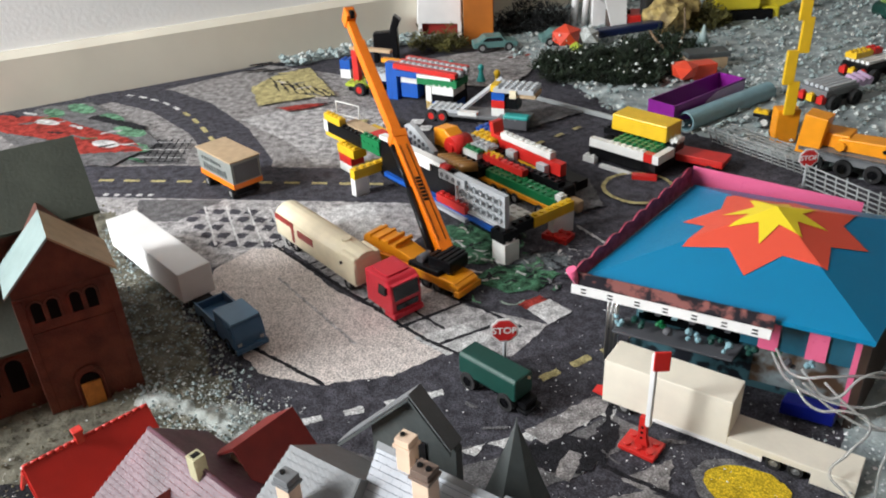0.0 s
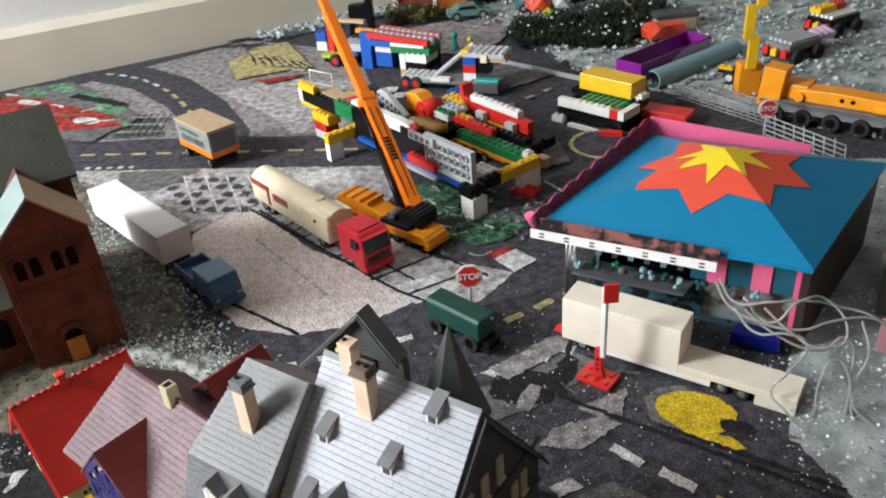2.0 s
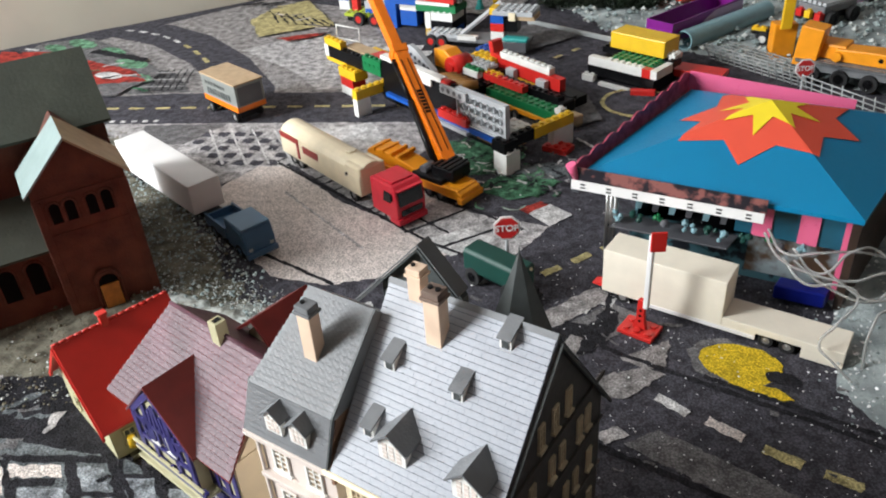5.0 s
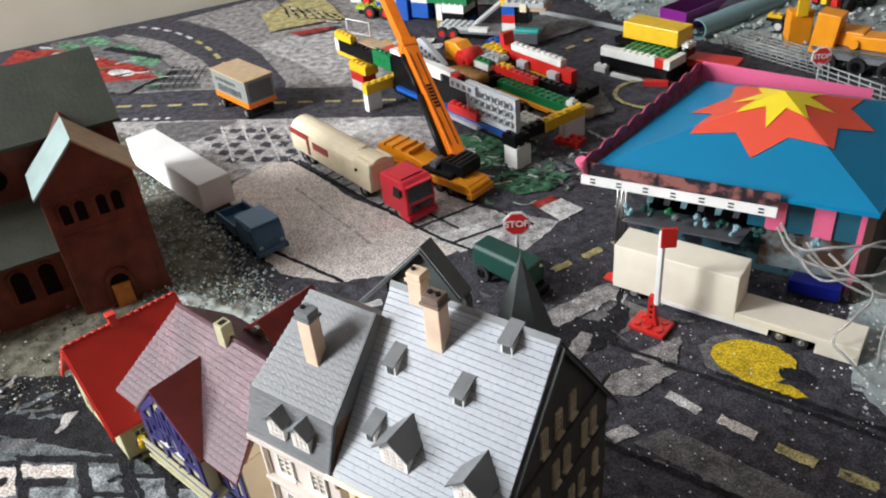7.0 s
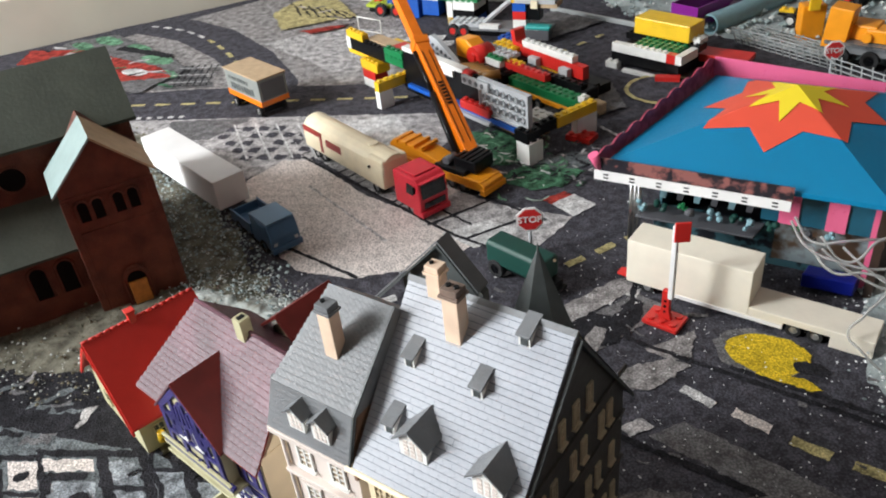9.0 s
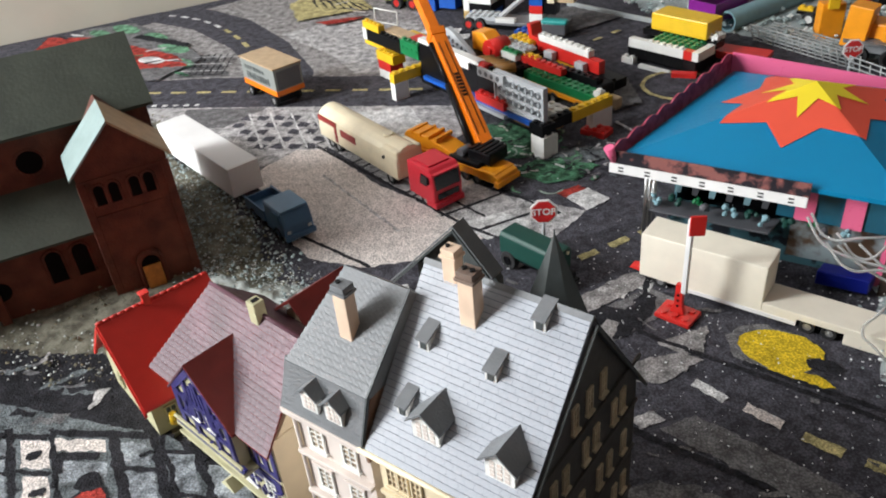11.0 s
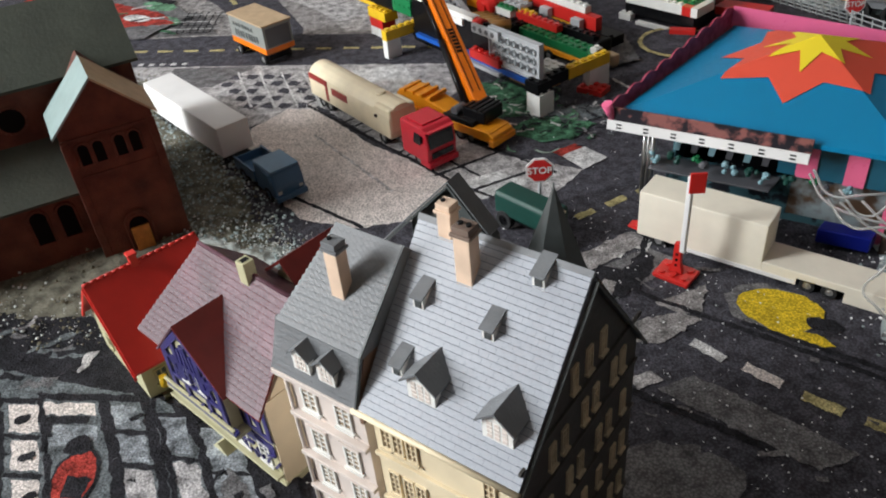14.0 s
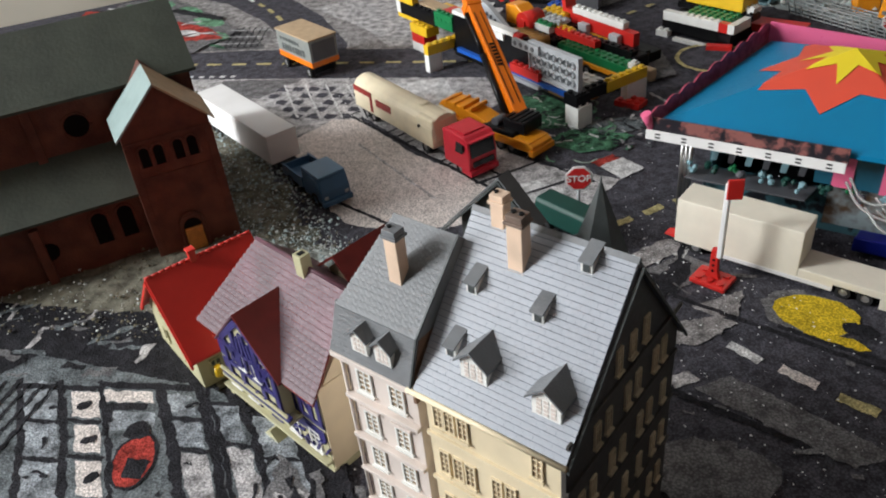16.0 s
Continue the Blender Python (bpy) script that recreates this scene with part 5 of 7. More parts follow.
def stones(name, zone, x0, x1, y0, y1, count, smin, smax, material, label, zbase=0.001, edge=-0.004):
    rnd = random.Random(len(name) * 7 + count)
    verts, faces = [], []
    made = tries = 0
    while made < count and tries < count * 12:
        tries += 1
        x, y = rnd.uniform(x0, x1), rnd.uniform(y0, y1)
        if zone(x, y) < edge + rnd.uniform(-0.01, 0.006) or (ROOM_INV @ Vector((x, y, 0))).y > -0.022:
            continue
        s = smin + (smax - smin) * rnd.random() ** 3
        z = zbase + s * 0.4 + rnd.uniform(0, 0.002)
        i = len(verts)
        a = rnd.uniform(0, 6.28)
        for k in range(5):
            an = a + k * 1.2566
            verts.append((x + s * math.cos(an) * rnd.uniform(0.7, 1.1), y + s * math.sin(an) * rnd.uniform(0.7, 1.1), z + s * rnd.uniform(-0.25, 0.25)))
        verts.append((x, y, z + s * rnd.uniform(0.5, 0.9)))
        verts.append((x, y, z - s * 0.7))
        for k in range(5):
            faces.append((i + k, i + (k + 1) % 5, i + 5))
            faces.append((i + (k + 1) % 5, i + k, i + 6))
        made += 1
    me = bpy.data.meshes.new(name)
    me.from_pydata(verts, [], faces)
    me.materials.append(M[material])
    o = new(name, me)
    return tagged(o, label, "gravel", kind="stuff")


stones("gravel", right_zone, 0.05, 1.0, 0.66, 1.50, 6500, 0.0010, 0.0058, "stone_teal", "grey-teal gravel strewn on the sand", 0.004)
stones("gravel", right_zone, 0.05, 0.9, 0.66, 1.50, 3200, 0.0008, 0.0050, "stone_pale", "pale gravel strewn on the sand", 0.005)
stones("gravel", right_zone, 0.24, 0.55, 0.10, 0.68, 2600, 0.0004, 0.0016, "stone_teal", "fine grey-teal grit beside the booth", 0.004)
stones("gravel", right_zone, 0.24, 0.55, 0.10, 0.68, 900, 0.0004, 0.0014, "stone_pale", "fine pale grit beside the booth", 0.0045)
stones("gravel", left_zone, -0.50, -0.04, 0.20, 0.68, 3800, 0.0005, 0.0019, "stone_olive", "olive gravel round the church", 0.004)
stones("gravel", left_zone, -0.50, -0.04, 0.20, 0.68, 350, 0.0005, 0.0013, "stone_pale", "pale gravel round the church", 0.0045)
def mid_zone(x, y):
    return min(left_zone(x, y), side(-0.235, 0.42, -0.10, 0.29)(x, y))


stones("gravel", mid_zone, -0.30, -0.04, 0.28, 0.60, 2600, 0.0005, 0.0021, "stone_teal", "grey-teal gravel between the church and the parking lot", 0.0045)
stones("gravel", mid_zone, -0.30, -0.04, 0.28, 0.60, 900, 0.0004, 0.0016, "stone_pale", "pale gravel between the church and the parking lot", 0.005)


def pale_zone(x, y):
    return 0.024 - abs(side(-0.150, 0.345, -0.055, 0.315)(x, y)) if -0.16 < x < -0.045 else -1


M["sand_pale"] = mat("sand_pale", (0.50, 0.54, 0.52), 0.85, scale=60, second=(0.20, 0.20, 0.17), mix_lo=0.36, mix_hi=0.62, bump=1.0, bump_scale=420)
sheet("sand_pale", pale_zone, -0.17, -0.03, 0.27, 0.40, 90, 0.0085, "sand_pale", "pale grey-teal sand beside the road")
stones("gravel", pale_zone, -0.17, -0.045, 0.27, 0.40, 1500, 0.0004, 0.0012, "stone_pale", "fine pale gravel beside the road", 0.003)
stones("gravel", lambda x, y: 0.018 - abs(side(-0.42, 0.268, -0.12, 0.268)(x, y)), -0.42, -0.13, 0.20, 0.30, 420, 0.0004, 0.0016, "stone_pale", "white gravel in front of the church", 0.003)
stones("gravel", wall_zone, -0.34, 0.30, 1.02, 1.50, 900, 0.002, 0.0085, "stone_teal", "grey-teal stones along the wall", 0.004)
stones("gravel", wall_zone, -0.34, 0.30, 1.02, 1.50, 260, 0.002, 0.0060, "stone_pale", "pale stones along the wall", 0.007)
stones("glitter_grain", lambda x, y: 1, -0.22, 0.28, 0.12, 0.62, 420, 0.0004, 0.0009, "glitter", "loose bright grains on the carpet", 0.0006)
stones("fine_gravel", right_zone, 0.18, 0.50, 0.10, 0.42, 1500, 0.0006, 0.0019, "glitter", "fine pale blue gravel beside the booth", 0.004)
stones("fine_gravel", lambda x, y: 1 if x + 0.5 * y > 0.30 else 0, 0.10, 0.36, 0.14, 0.40, 700, 0.0003, 0.0009, "glitter", "fine grains scattered over the road", 0.0006)
stones("glitter_grain", right_zone, 0.05, 0.8, 0.15, 1.45, 700, 0.0006, 0.0022, "glitter", "bright grains on the sand", 0.006)

M["dark_red"] = plastic("dark_red", (0.30, 0.03, 0.025))
M["pipe_grey"] = plastic("pipe_grey", (0.25, 0.265, 0.25))
M["sign_red"] = plastic("sign_red", (0.62, 0.03, 0.03))
# ---- vehicles ----
def wheel(ob, x, y, r, w, out, rim_mat="rim", seg=18):
    """A tyre with its rim; out is +1 or -1, the side that the rim shows on."""
    b = bmesh.new()
    prof = [(r * 0.55, -w / 2), (r * 0.93, -w / 2), (r, -w * 0.3), (r, w * 0.3), (r * 0.93, w / 2), (r * 0.55, w / 2)]
    rings = []
    for k in range(seg):
        a = 2 * math.pi * k / seg
        rings.append([b.verts.new((x + p * math.cos(a), y + q, r + p * math.sin(a))) for p, q in prof])
    for k in range(seg):
        for i in range(len(prof) - 1):
            b.faces.new((rings[k][i], rings[k][i + 1], rings[(k + 1) % seg][i + 1], rings[(k + 1) % seg][i]))
    bmesh.ops.recalc_face_normals(b, faces=b.faces[:])
    t = part("wheel", b, "tyre", ob)
    d = cyl((x, y - w * 0.36, r), (x, y + w * 0.36, r), r * 0.58, seg=14)
    cyl((x, y, r), (x, y + out * w * 0.5, r), r * 0.2, seg=8, bm=d)
    part("rim", d, rim_mat, t)
    return t


def bar_text(ob, x0, z0, w, h, y, n, material, seed, parent=None, out=-1):
    """Unreadable lettering as plain bars on a side face."""
    rnd = random.Random(seed)
    b = bmesh.new()
    x = x0
    for i in range(n):
        cw = w / n * rnd.uniform(0.5, 0.8)
        box(x, x + cw, *sorted((y, y + out * 0.0002)), z0, z0 + h * rnd.uniform(0.8, 1.0), bm=b)
        x += w / n
    return part("lettering", b, material, parent or ob)


def tanker():
    t = thing("tank_lorry", pose(-0.130, 0.567, 0, 0, 0, -44), "toy lorry with red cab and cream tank trailer", "toy lorry")
    prof = []
    W, z0, z1 = 0.0265, 0.0085, 0.0360
    for y, z in ((0.0, z0), (0.0, z0 + 0.014)):
        prof.append((y, z))
    for k in range(0, 9):
        a = math.pi - math.pi * k / 8
        prof.append((W / 2 + W / 2 * math.cos(a) * 0.995, z0 + 0.016 + (z1 - z0 - 0.016) * math.sin(a)))
    prof.append((W, z0))
    bm = prism(prof, 0.0, 0.119, "x", bev=0.0008)
    for f in bm.faces:
        f.smooth = True
    part("tank", bm, "cream", t, "rounded cream tank body")
    part("tank_shoulder", box(0.098, 0.1196, 0.0006, W - 0.0006, 0.012, 0.0335, 0.002), "cream", t)
    part("stripe", box(0.001, 0.030, -0.0004, 0.0005, 0.0245, 0.0293), "dark_red", t, "dark red stripe")
    part("stripe", box(0.0268, 0.0305, -0.0004, 0.0005, 0.011, 0.0245), "dark_red", t)
    part("stripe", box(0.037, 0.060, -0.0004, 0.0005, 0.0195, 0.0258), "dark_red", t)
    part("cap", cyl((0.102, -0.0012, 0.024), (0.102, 0.0005, 0.024), 0.0013, seg=12), "glass_dark", t)
    part("hatch", cyl((0.092, W / 2, 0.035), (0.092, W / 2, 0.0375), 0.004, seg=14), "cream", t)
    part("chassis", box(0.004, 0.165, 0.007, 0.0195, 0.005, 0.0088, 0.0005), "dark_grey", t)
    part("mudguard", box(0.010, 0.034, 0.001, W - 0.001, 0.0068, 0.0086), "black", t)
    for x in (0.016, 0.027, 0.106):
        for y, o in ((0.0035, -1), (W - 0.0035, 1)):
            wheel(t, x, y, 0.0052, 0.0048, o)
    # cab
    cab = part("cab", prism([(0.1345, 0.0065), (0.1660, 0.0065), (0.1668, 0.018), (0.1650, 0.0315), (0.1610, 0.0345), (0.1345, 0.0345)], -0.0006, 0.0268, "y", bev=0.0012), "cab_red", t, "bright red lorry cab")
    part("windscreen", prism([(0.1669, 0.0185), (0.1672, 0.0185), (0.1656, 0.0312), (0.1653, 0.0312)], 0.0016, 0.0246, "y", bev=0.0001), "glass_dark", cab)
    part("side_window", prism([(0.1500, 0.0200), (0.1590, 0.0200), (0.1585, 0.0290), (0.1520, 0.0290)], -0.0009, -0.0003, "y"), "glass_dark", cab)
    part("grille", box(0.1664, 0.1674, 0.003, 0.0232, 0.0100, 0.0150, 0.0003), "glass_dark", cab)
    part("bumper", box(0.1560, 0.1684, -0.0008, 0.0270, 0.0030, 0.0078, 0.0009), "cab_red", cab)
    part("sun_visor", box(0.1640, 0.1676, 0.001, 0.0252, 0.0312, 0.0324, 0.0003), "cab_red", cab)
    part("roof_step", box(0.137, 0.158, 0.003, 0.0232, 0.0344, 0.0358, 0.0006), "cab_red", cab)
    for y in (-0.0022, 0.0274):
        part("mirror", box(0.1600, 0.1618, y, y + 0.0014, 0.0230, 0.0290, 0.0003), "black", cab)
    for y, o in ((0.0028, -1), (0.0238, 1)):
        wheel(t, 0.153, y, 0.0053, 0.0048, o)
    for o in t.children_recursive:
        o.data.transform(Matrix.Diagonal((1.05, 1, 1, 1)))
    return t


def crane_truck():
    t = thing("crane_truck", pose(-0.047, 0.537, 0, 0, 0, -35), "yellow-orange toy mobile crane with raised boom", "toy crane")
    W = 0.0245
    part("chassis", box(0.0, 0.104, 0, W, 0.0075, 0.0150, 0.0008), "amber", t)
    prof = [(0.0, 0.0125), (0.058, 0.0125), (0.058, 0.0185), (0.044, 0.0225), (0.030, 0.0250), (0.018, 0.0270), (0.004, 0.0262), (0.0, 0.022)]
    part("rear_deck", prism(prof, 0.003, W - 0.003, "y", bev=0.0009), "amber", t, "stepped amber engine deck")
    for x in (0.008, 0.018, 0.028, 0.037):
        part("deck_rib", box(x, x + 0.003, 0.002, W - 0.002, 0.0245, 0.0278, 0.0005), "amber", t)
    part("front_cab", prism([(0.086, 0.0065), (0.1075, 0.0065), (0.1075, 0.0125), (0.101, 0.0155), (0.086, 0.0155)], 0.0, W, "y", bev=0.0010), "amber", t)
    part("bumper", box(0.1040, 0.1090, -0.0015, W + 0.0015, 0.0045, 0.0095, 0.0006), "amber", t)
    tr = part("turret", box(0.054, 0.087, 0.0005, W + 0.0015, 0.0125, 0.0190, 0.0012), "black", t, "black slewing platform")
    part("counterweight", box(0.071, 0.0945, 0.0060, W + 0.0045, 0.0165, 0.0275, 0.0014), "black", tr)
    for k in range(4):
        part("fin", box(0.0730 + 0.005 * k, 0.0760 + 0.005 * k, 0.0055, W + 0.0050, 0.0272, 0.0284, 0.0002), "black", tr)
    part("winch", cyl((0.064, 0.004, 0.0215), (0.064, W - 0.002, 0.0215), 0.0036, seg=14), "dark_grey", tr)
    for x in (0.012, 0.024, 0.060, 0.072, 0.084):
        for y, o in ((0.003, -1), (W - 0.003, 1)):
            wheel(t, x, y, 0.0050, 0.0046, o, "dark_grey")
    # boom in three sections, given in world metres and brought into the crane's frame
    inv = t.matrix_world.inverted()
    base, tip = Vector((0.0262, 0.5155, 0.0235)), Vector((-0.0815, 0.7090, 0.1655))
    d = tip - base
    L = d.length
    zq = d.normalized()
    side_v = Vector((0.80, 0.60, 0))
    side_v = (side_v - zq * side_v.dot(zq)).normalized()
    up_v = zq.cross(side_v)
    fr = Matrix((side_v, up_v, zq)).transposed().to_4x4()
    fr.translation = base
    fr = inv @ fr
    b1 = part("boom", box(-0.0062, 0.0062, -0.0068, 0.0068, -0.004, L * 0.445, 0.0008), "orange", t, "bright orange telescopic boom")
    b1.matrix_local = fr
    b2 = part("boom_section", box(-0.0046, 0.0046, -0.0050, 0.0050, L * 0.40, L * 0.86, 0.0006), "orange", b1)
    b3 = part("boom_section", box(-0.0037, 0.0037, -0.0040, 0.0040, L * 0.82, L * 0.985, 0.0005), "orange", b1)
    part("boom_collar", box(-0.0070, 0.0070, -0.0076, 0.0076, L * 0.425, L * 0.455, 0.0006), "orange", b1)
    hd = box(-0.0050, 0.0050, -0.0105, 0.0060, L * 0.955, L * 1.0, 0.0012)
    part("boom_head", hd, "orange", b1)
    part("sheave", cyl((-0.002, -0.009, L * 0.965), (0.002, -0.009, L * 0.965), 0.004, seg=14), "black", b1)
    for s in (-1, 1):
        st = bmesh.new()
        box(-0.0012 + s * 0.0030, -0.0006 + s * 0.0030, -0.0072, -0.0066, 0.006, L * 0.39, bm=st)
        part("boom_line", st, "black", b1)
    lt = bmesh.new()
    for k in range(7):
        z = L * 0.17 + 0.0036 * k
        box(-0.0026, 0.0022 + 0.0004 * (k % 2), -0.0071, -0.0066, z, z + 0.0024, bm=lt)
    part("lettering", lt, "black", b1)
    ram = cyl((-0.0092, 0.004, -0.006), (-0.0084, 0.0, L * 0.24), 0.0030, seg=12)
    cyl((-0.0084, 0.0, L * 0.23), (-0.0078, 0.0, L * 0.40), 0.0018, seg=10, bm=ram)
    box(-0.0095, -0.0060, -0.002, 0.002, L * 0.385, L * 0.41, bm=ram)
    part("ram", ram, "black", b1)
    return t


def white_lorry():
    t = thing("white_trailer", pose(-0.271, 0.537, 0, 0, 0, -40.5), "plain white box trailer beside the gravel", "toy trailer")
    bm = box(0.0, 0.134, 0.0, 0.0275, 0.0095, 0.0350, 0.0006)
    part("body", bm, "card_white", t, "smooth white card box")
    part("chassis", box(0.01, 0.142, 0.006, 0.0215, 0.006, 0.0095), "black", t)
    part("coupling", box(0.120, 0.146, 0.009, 0.0185, 0.0075, 0.0092), "black", t)
    for x in (0.018, 0.030):
        for y, o in ((0.003, -1), (0.0245, 1)):
            wheel(t, x, y, 0.0048, 0.0045, o, "dark_grey")
    return t


def blue_truck():
    t = thing("blue_truck", pose(-0.1555, 0.4395, 0, 0, 0, -43), "worn dark blue toy tractor truck with open bed", "toy truck")
    W = 0.0245
    part("chassis", box(0.0, 0.058, 0.004, W - 0.004, 0.004, 0.0085), "black", t)
    b = bmesh.new()
    box(0.0, 0.033, 0, W, 0.0085, 0.0105, bm=b)
    box(0.0, 0.033, 0, 0.0014, 0.0105, 0.0178, bm=b)
    box(0.0, 0.033, W - 0.0014, W, 0.0105, 0.0178, bm=b)
    box(0.0, 0.0014, 0.0014, W - 0.0014, 0.0105, 0.0165, bm=b)
    box(0.0312, 0.033, 0.0014, W - 0.0014, 0.0105, 0.0178, bm=b)
    part("bed", b, "truck_blue", t)
    cab = part("cab", prism([(0.0345, 0.0060), (0.0640, 0.0060), (0.0645, 0.0150), (0.0610, 0.0262), (0.0350, 0.0270)], 0.0, W, "y", bev=0.0012), "truck_blue", t)
    part("roof", box(0.0345, 0.0615, 0.0006, W - 0.0006, 0.0264, 0.0279, 0.0006), "truck_blue_light", cab, "paler blue cab roof")
    part("windscreen", prism([(0.0648, 0.0162), (0.0650, 0.0162), (0.0622, 0.0248), (0.0620, 0.0248)], 0.002, W - 0.002, "y"), "truck_blue", cab)
    part("side_window", prism([(0.046, 0.0168), (0.0605, 0.0168), (0.0580, 0.0245), (0.047, 0.0245)], -0.0004, 0.0002, "y"), "truck_blue", cab)
    part("bumper", box(0.062, 0.0665, -0.0004, W + 0.0004, 0.0040, 0.0085, 0.0006), "truck_blue", cab)
    for y in (0.002, W - 0.005):
        part("headlight", box(0.0644, 0.0652, y, y + 0.003, 0.0098, 0.0122, 0.0002), "grey", cab)
    for x in (0.012, 0.052):
        for y, o in ((0.0022, -1), (W - 0.0022, 1)):
            wheel(t, x, y, 0.0060, 0.0050, o, "truck_blue")
    return t


def box_trailer():
    t = thing("box_trailer", pose(-0.246, 0.684, 0, 0, 0, -40), "small drawbar trailer with orange frame and grey printed box", "toy trailer")
    W = 0.033
    part("frame", box(0.0, 0.066, 0, W, 0.0118, 0.0175, 0.0006), "orange", t)
    bd = part("body", box(0.0, 0.066, 0.0003, W - 0.0003, 0.0165, 0.0375, 0.0005), "pipe_grey", t, "grey translucent box with faded print")
    part("lid", box(-0.0008, 0.0668, -0.0006, W + 0.0006, 0.0372, 0.0386, 0.0004), "tan", t, "tan lid")
    bar_text(t, 0.010, 0.0200, 0.046, 0.0070, 0.0002, 9, "slate_dark", 3, bd)
    bar_text(t, 0.008, 0.0290, 0.040, 0.0040, 0.0002, 7, "slate_dark", 4, bd)
    part("back_panel", box(0.0660, 0.0664, 0.003, W - 0.003, 0.018, 0.035), "dark_grey", bd)
    for x in (0.008, 0.054):
        part("axle", cyl((x, 0.001, 0.005), (x, W - 0.001, 0.005), 0.0012, seg=8), "black", t)
        part("axle_block", box(x - 0.006, x + 0.006, 0.005, W - 0.005, 0.004, 0.0119), "black", t)
        for y, o in ((0.003, -1), (W - 0.003, 1)):
            wheel(t, x, y, 0.0052, 0.0042, o)
    for o in t.children_recursive:
        o.data.transform(Matrix.Diagonal((1, 1, 1.10, 1)))
    return t


def foam_lorry():
    t = thing("white_display_trailer", pose(0.1430, 0.3615, 0, 0, 0, -27.6), "long cream-white toy trailer with box and low bed", "toy trailer")
    L = 0.147
    W = 0.0235
    part("box", prism([(0.0, 0.0062), (0.078, 0.0062), (0.078, 0.0378), (0.0, 0.0378)], 0.0, W, "y", bev=0.0006), "foam", t, "smooth cream-white box body")
    part("bed", box(0.078, L, 0.0, W, 0.0082, 0.0128, 0.0005), "foam", t)
    part("skirt", prism([(0.078, 0.0085), (0.078, 0.0045), (0.098, 0.0045), (0.098, 0.0085)], 0.0, 0.0018, "y"), "foam", t)
    part("tail_skirt", box(0.124, L, 0.0, 0.0022, 0.0012, 0.0085, 0.0003), "foam", t)
    part("edge_strip", box(0.030, 0.098, -0.0006, 0.0004, 0.0042, 0.0066), "card_white", t)
    part("chassis", box(0.01, 0.14, 0.005, W - 0.005, 0.0042, 0.0082), "black", t)
    for x in (0.014, 0.104, 0.116):
        for y, o in ((0.003, -1), (W - 0.003, 1)):
            wheel(t, x, y, 0.0045, 0.0042, o)
    part("red_step", prism([(-0.0085, 0.0065), (0.0, 0.0085), (0.0, 0.0055)], 0.004, 0.012, "y"), "red", t)
    return t


def green_wagon():
    t = thing("green_tank_wagon", pose(0.0510, 0.3790, 0, 0, 0, -38), "dark bottle-green toy tank trailer on black wheels", "toy trailer")
    L, W = 0.048, 0.0175
    prof = [(0, 0.0105), (0, 0.0245), (0.0016, 0.0268), (W - 0.0016, 0.0268), (W, 0.0245), (W, 0.0105)]
    bm = prism(prof, 0.0, L, "x", bev=0.0010)
    part("tank", bm, "bottle_green", t)
    part("chassis", box(0.003, L + 0.006, 0.003, W - 0.003, 0.0065, 0.0106), "black", t)
    for x in (0.008, 0.040):
        for y, o in ((0.0015, -1), (W - 0.0015, 1)):
            wheel(t, x, y, 0.0068, 0.0050, o, "black")
    part("lamp", cyl((L - 0.0006, 0.013, 0.0235), (L + 0.0012, 0.013, 0.0235), 0.0011, seg=8), "cream", t)
    part("rear_bumper", box(L, L + 0.0085, 0.001, W - 0.001, 0.0035, 0.0060, 0.0008), "black", t)
    return t


def octagon(r, n=8, turn=math.pi / 8):
    return [(r * math.cos(turn + 2 * math.pi * k / n), r * math.sin(turn + 2 * math.pi * k / n)) for k in range(n)]


def stop_sign(x, y, z, r, turn, label, base=True):
    t = thing("stop_sign", pose(x, y, 0, 0, 0, turn), label, "road sign", "stop signs")
    part("pole", cyl((0, 0.0008, 0), (0, 0.0008, z - r * 0.5), 0.0011 * r / 0.0085, seg=10), "grey", t)
    part("plate", prism([(a, z + b) for a, b in octagon(r)], -0.0004, 0.0006, "y"), "card_white", t)
    part("red_face", prism([(a, z + b) for a, b in octagon(r * 0.86)], -0.0007, -0.0004, "y"), "sign_red", t)
    cu = bpy.data.curves.new("word", "FONT")
    cu.body, cu.align_x, cu.align_y, cu.size, cu.extrude = "STOP", "CENTER", "CENTER", r * 0.70, 0.0001
    cu.offset = r * 0.012
    cu.materials.append(M["card_white"])
    w = new("word", cu)
    w.parent = t
    w.matrix_local = pose(0, -0.0009, z, 90, 0, 0)
    part("foot", cyl((0, 0.0008, 0), (0, 0.0008, 0.0012), 0.004, seg=16), "dark_grey", t)
    return t


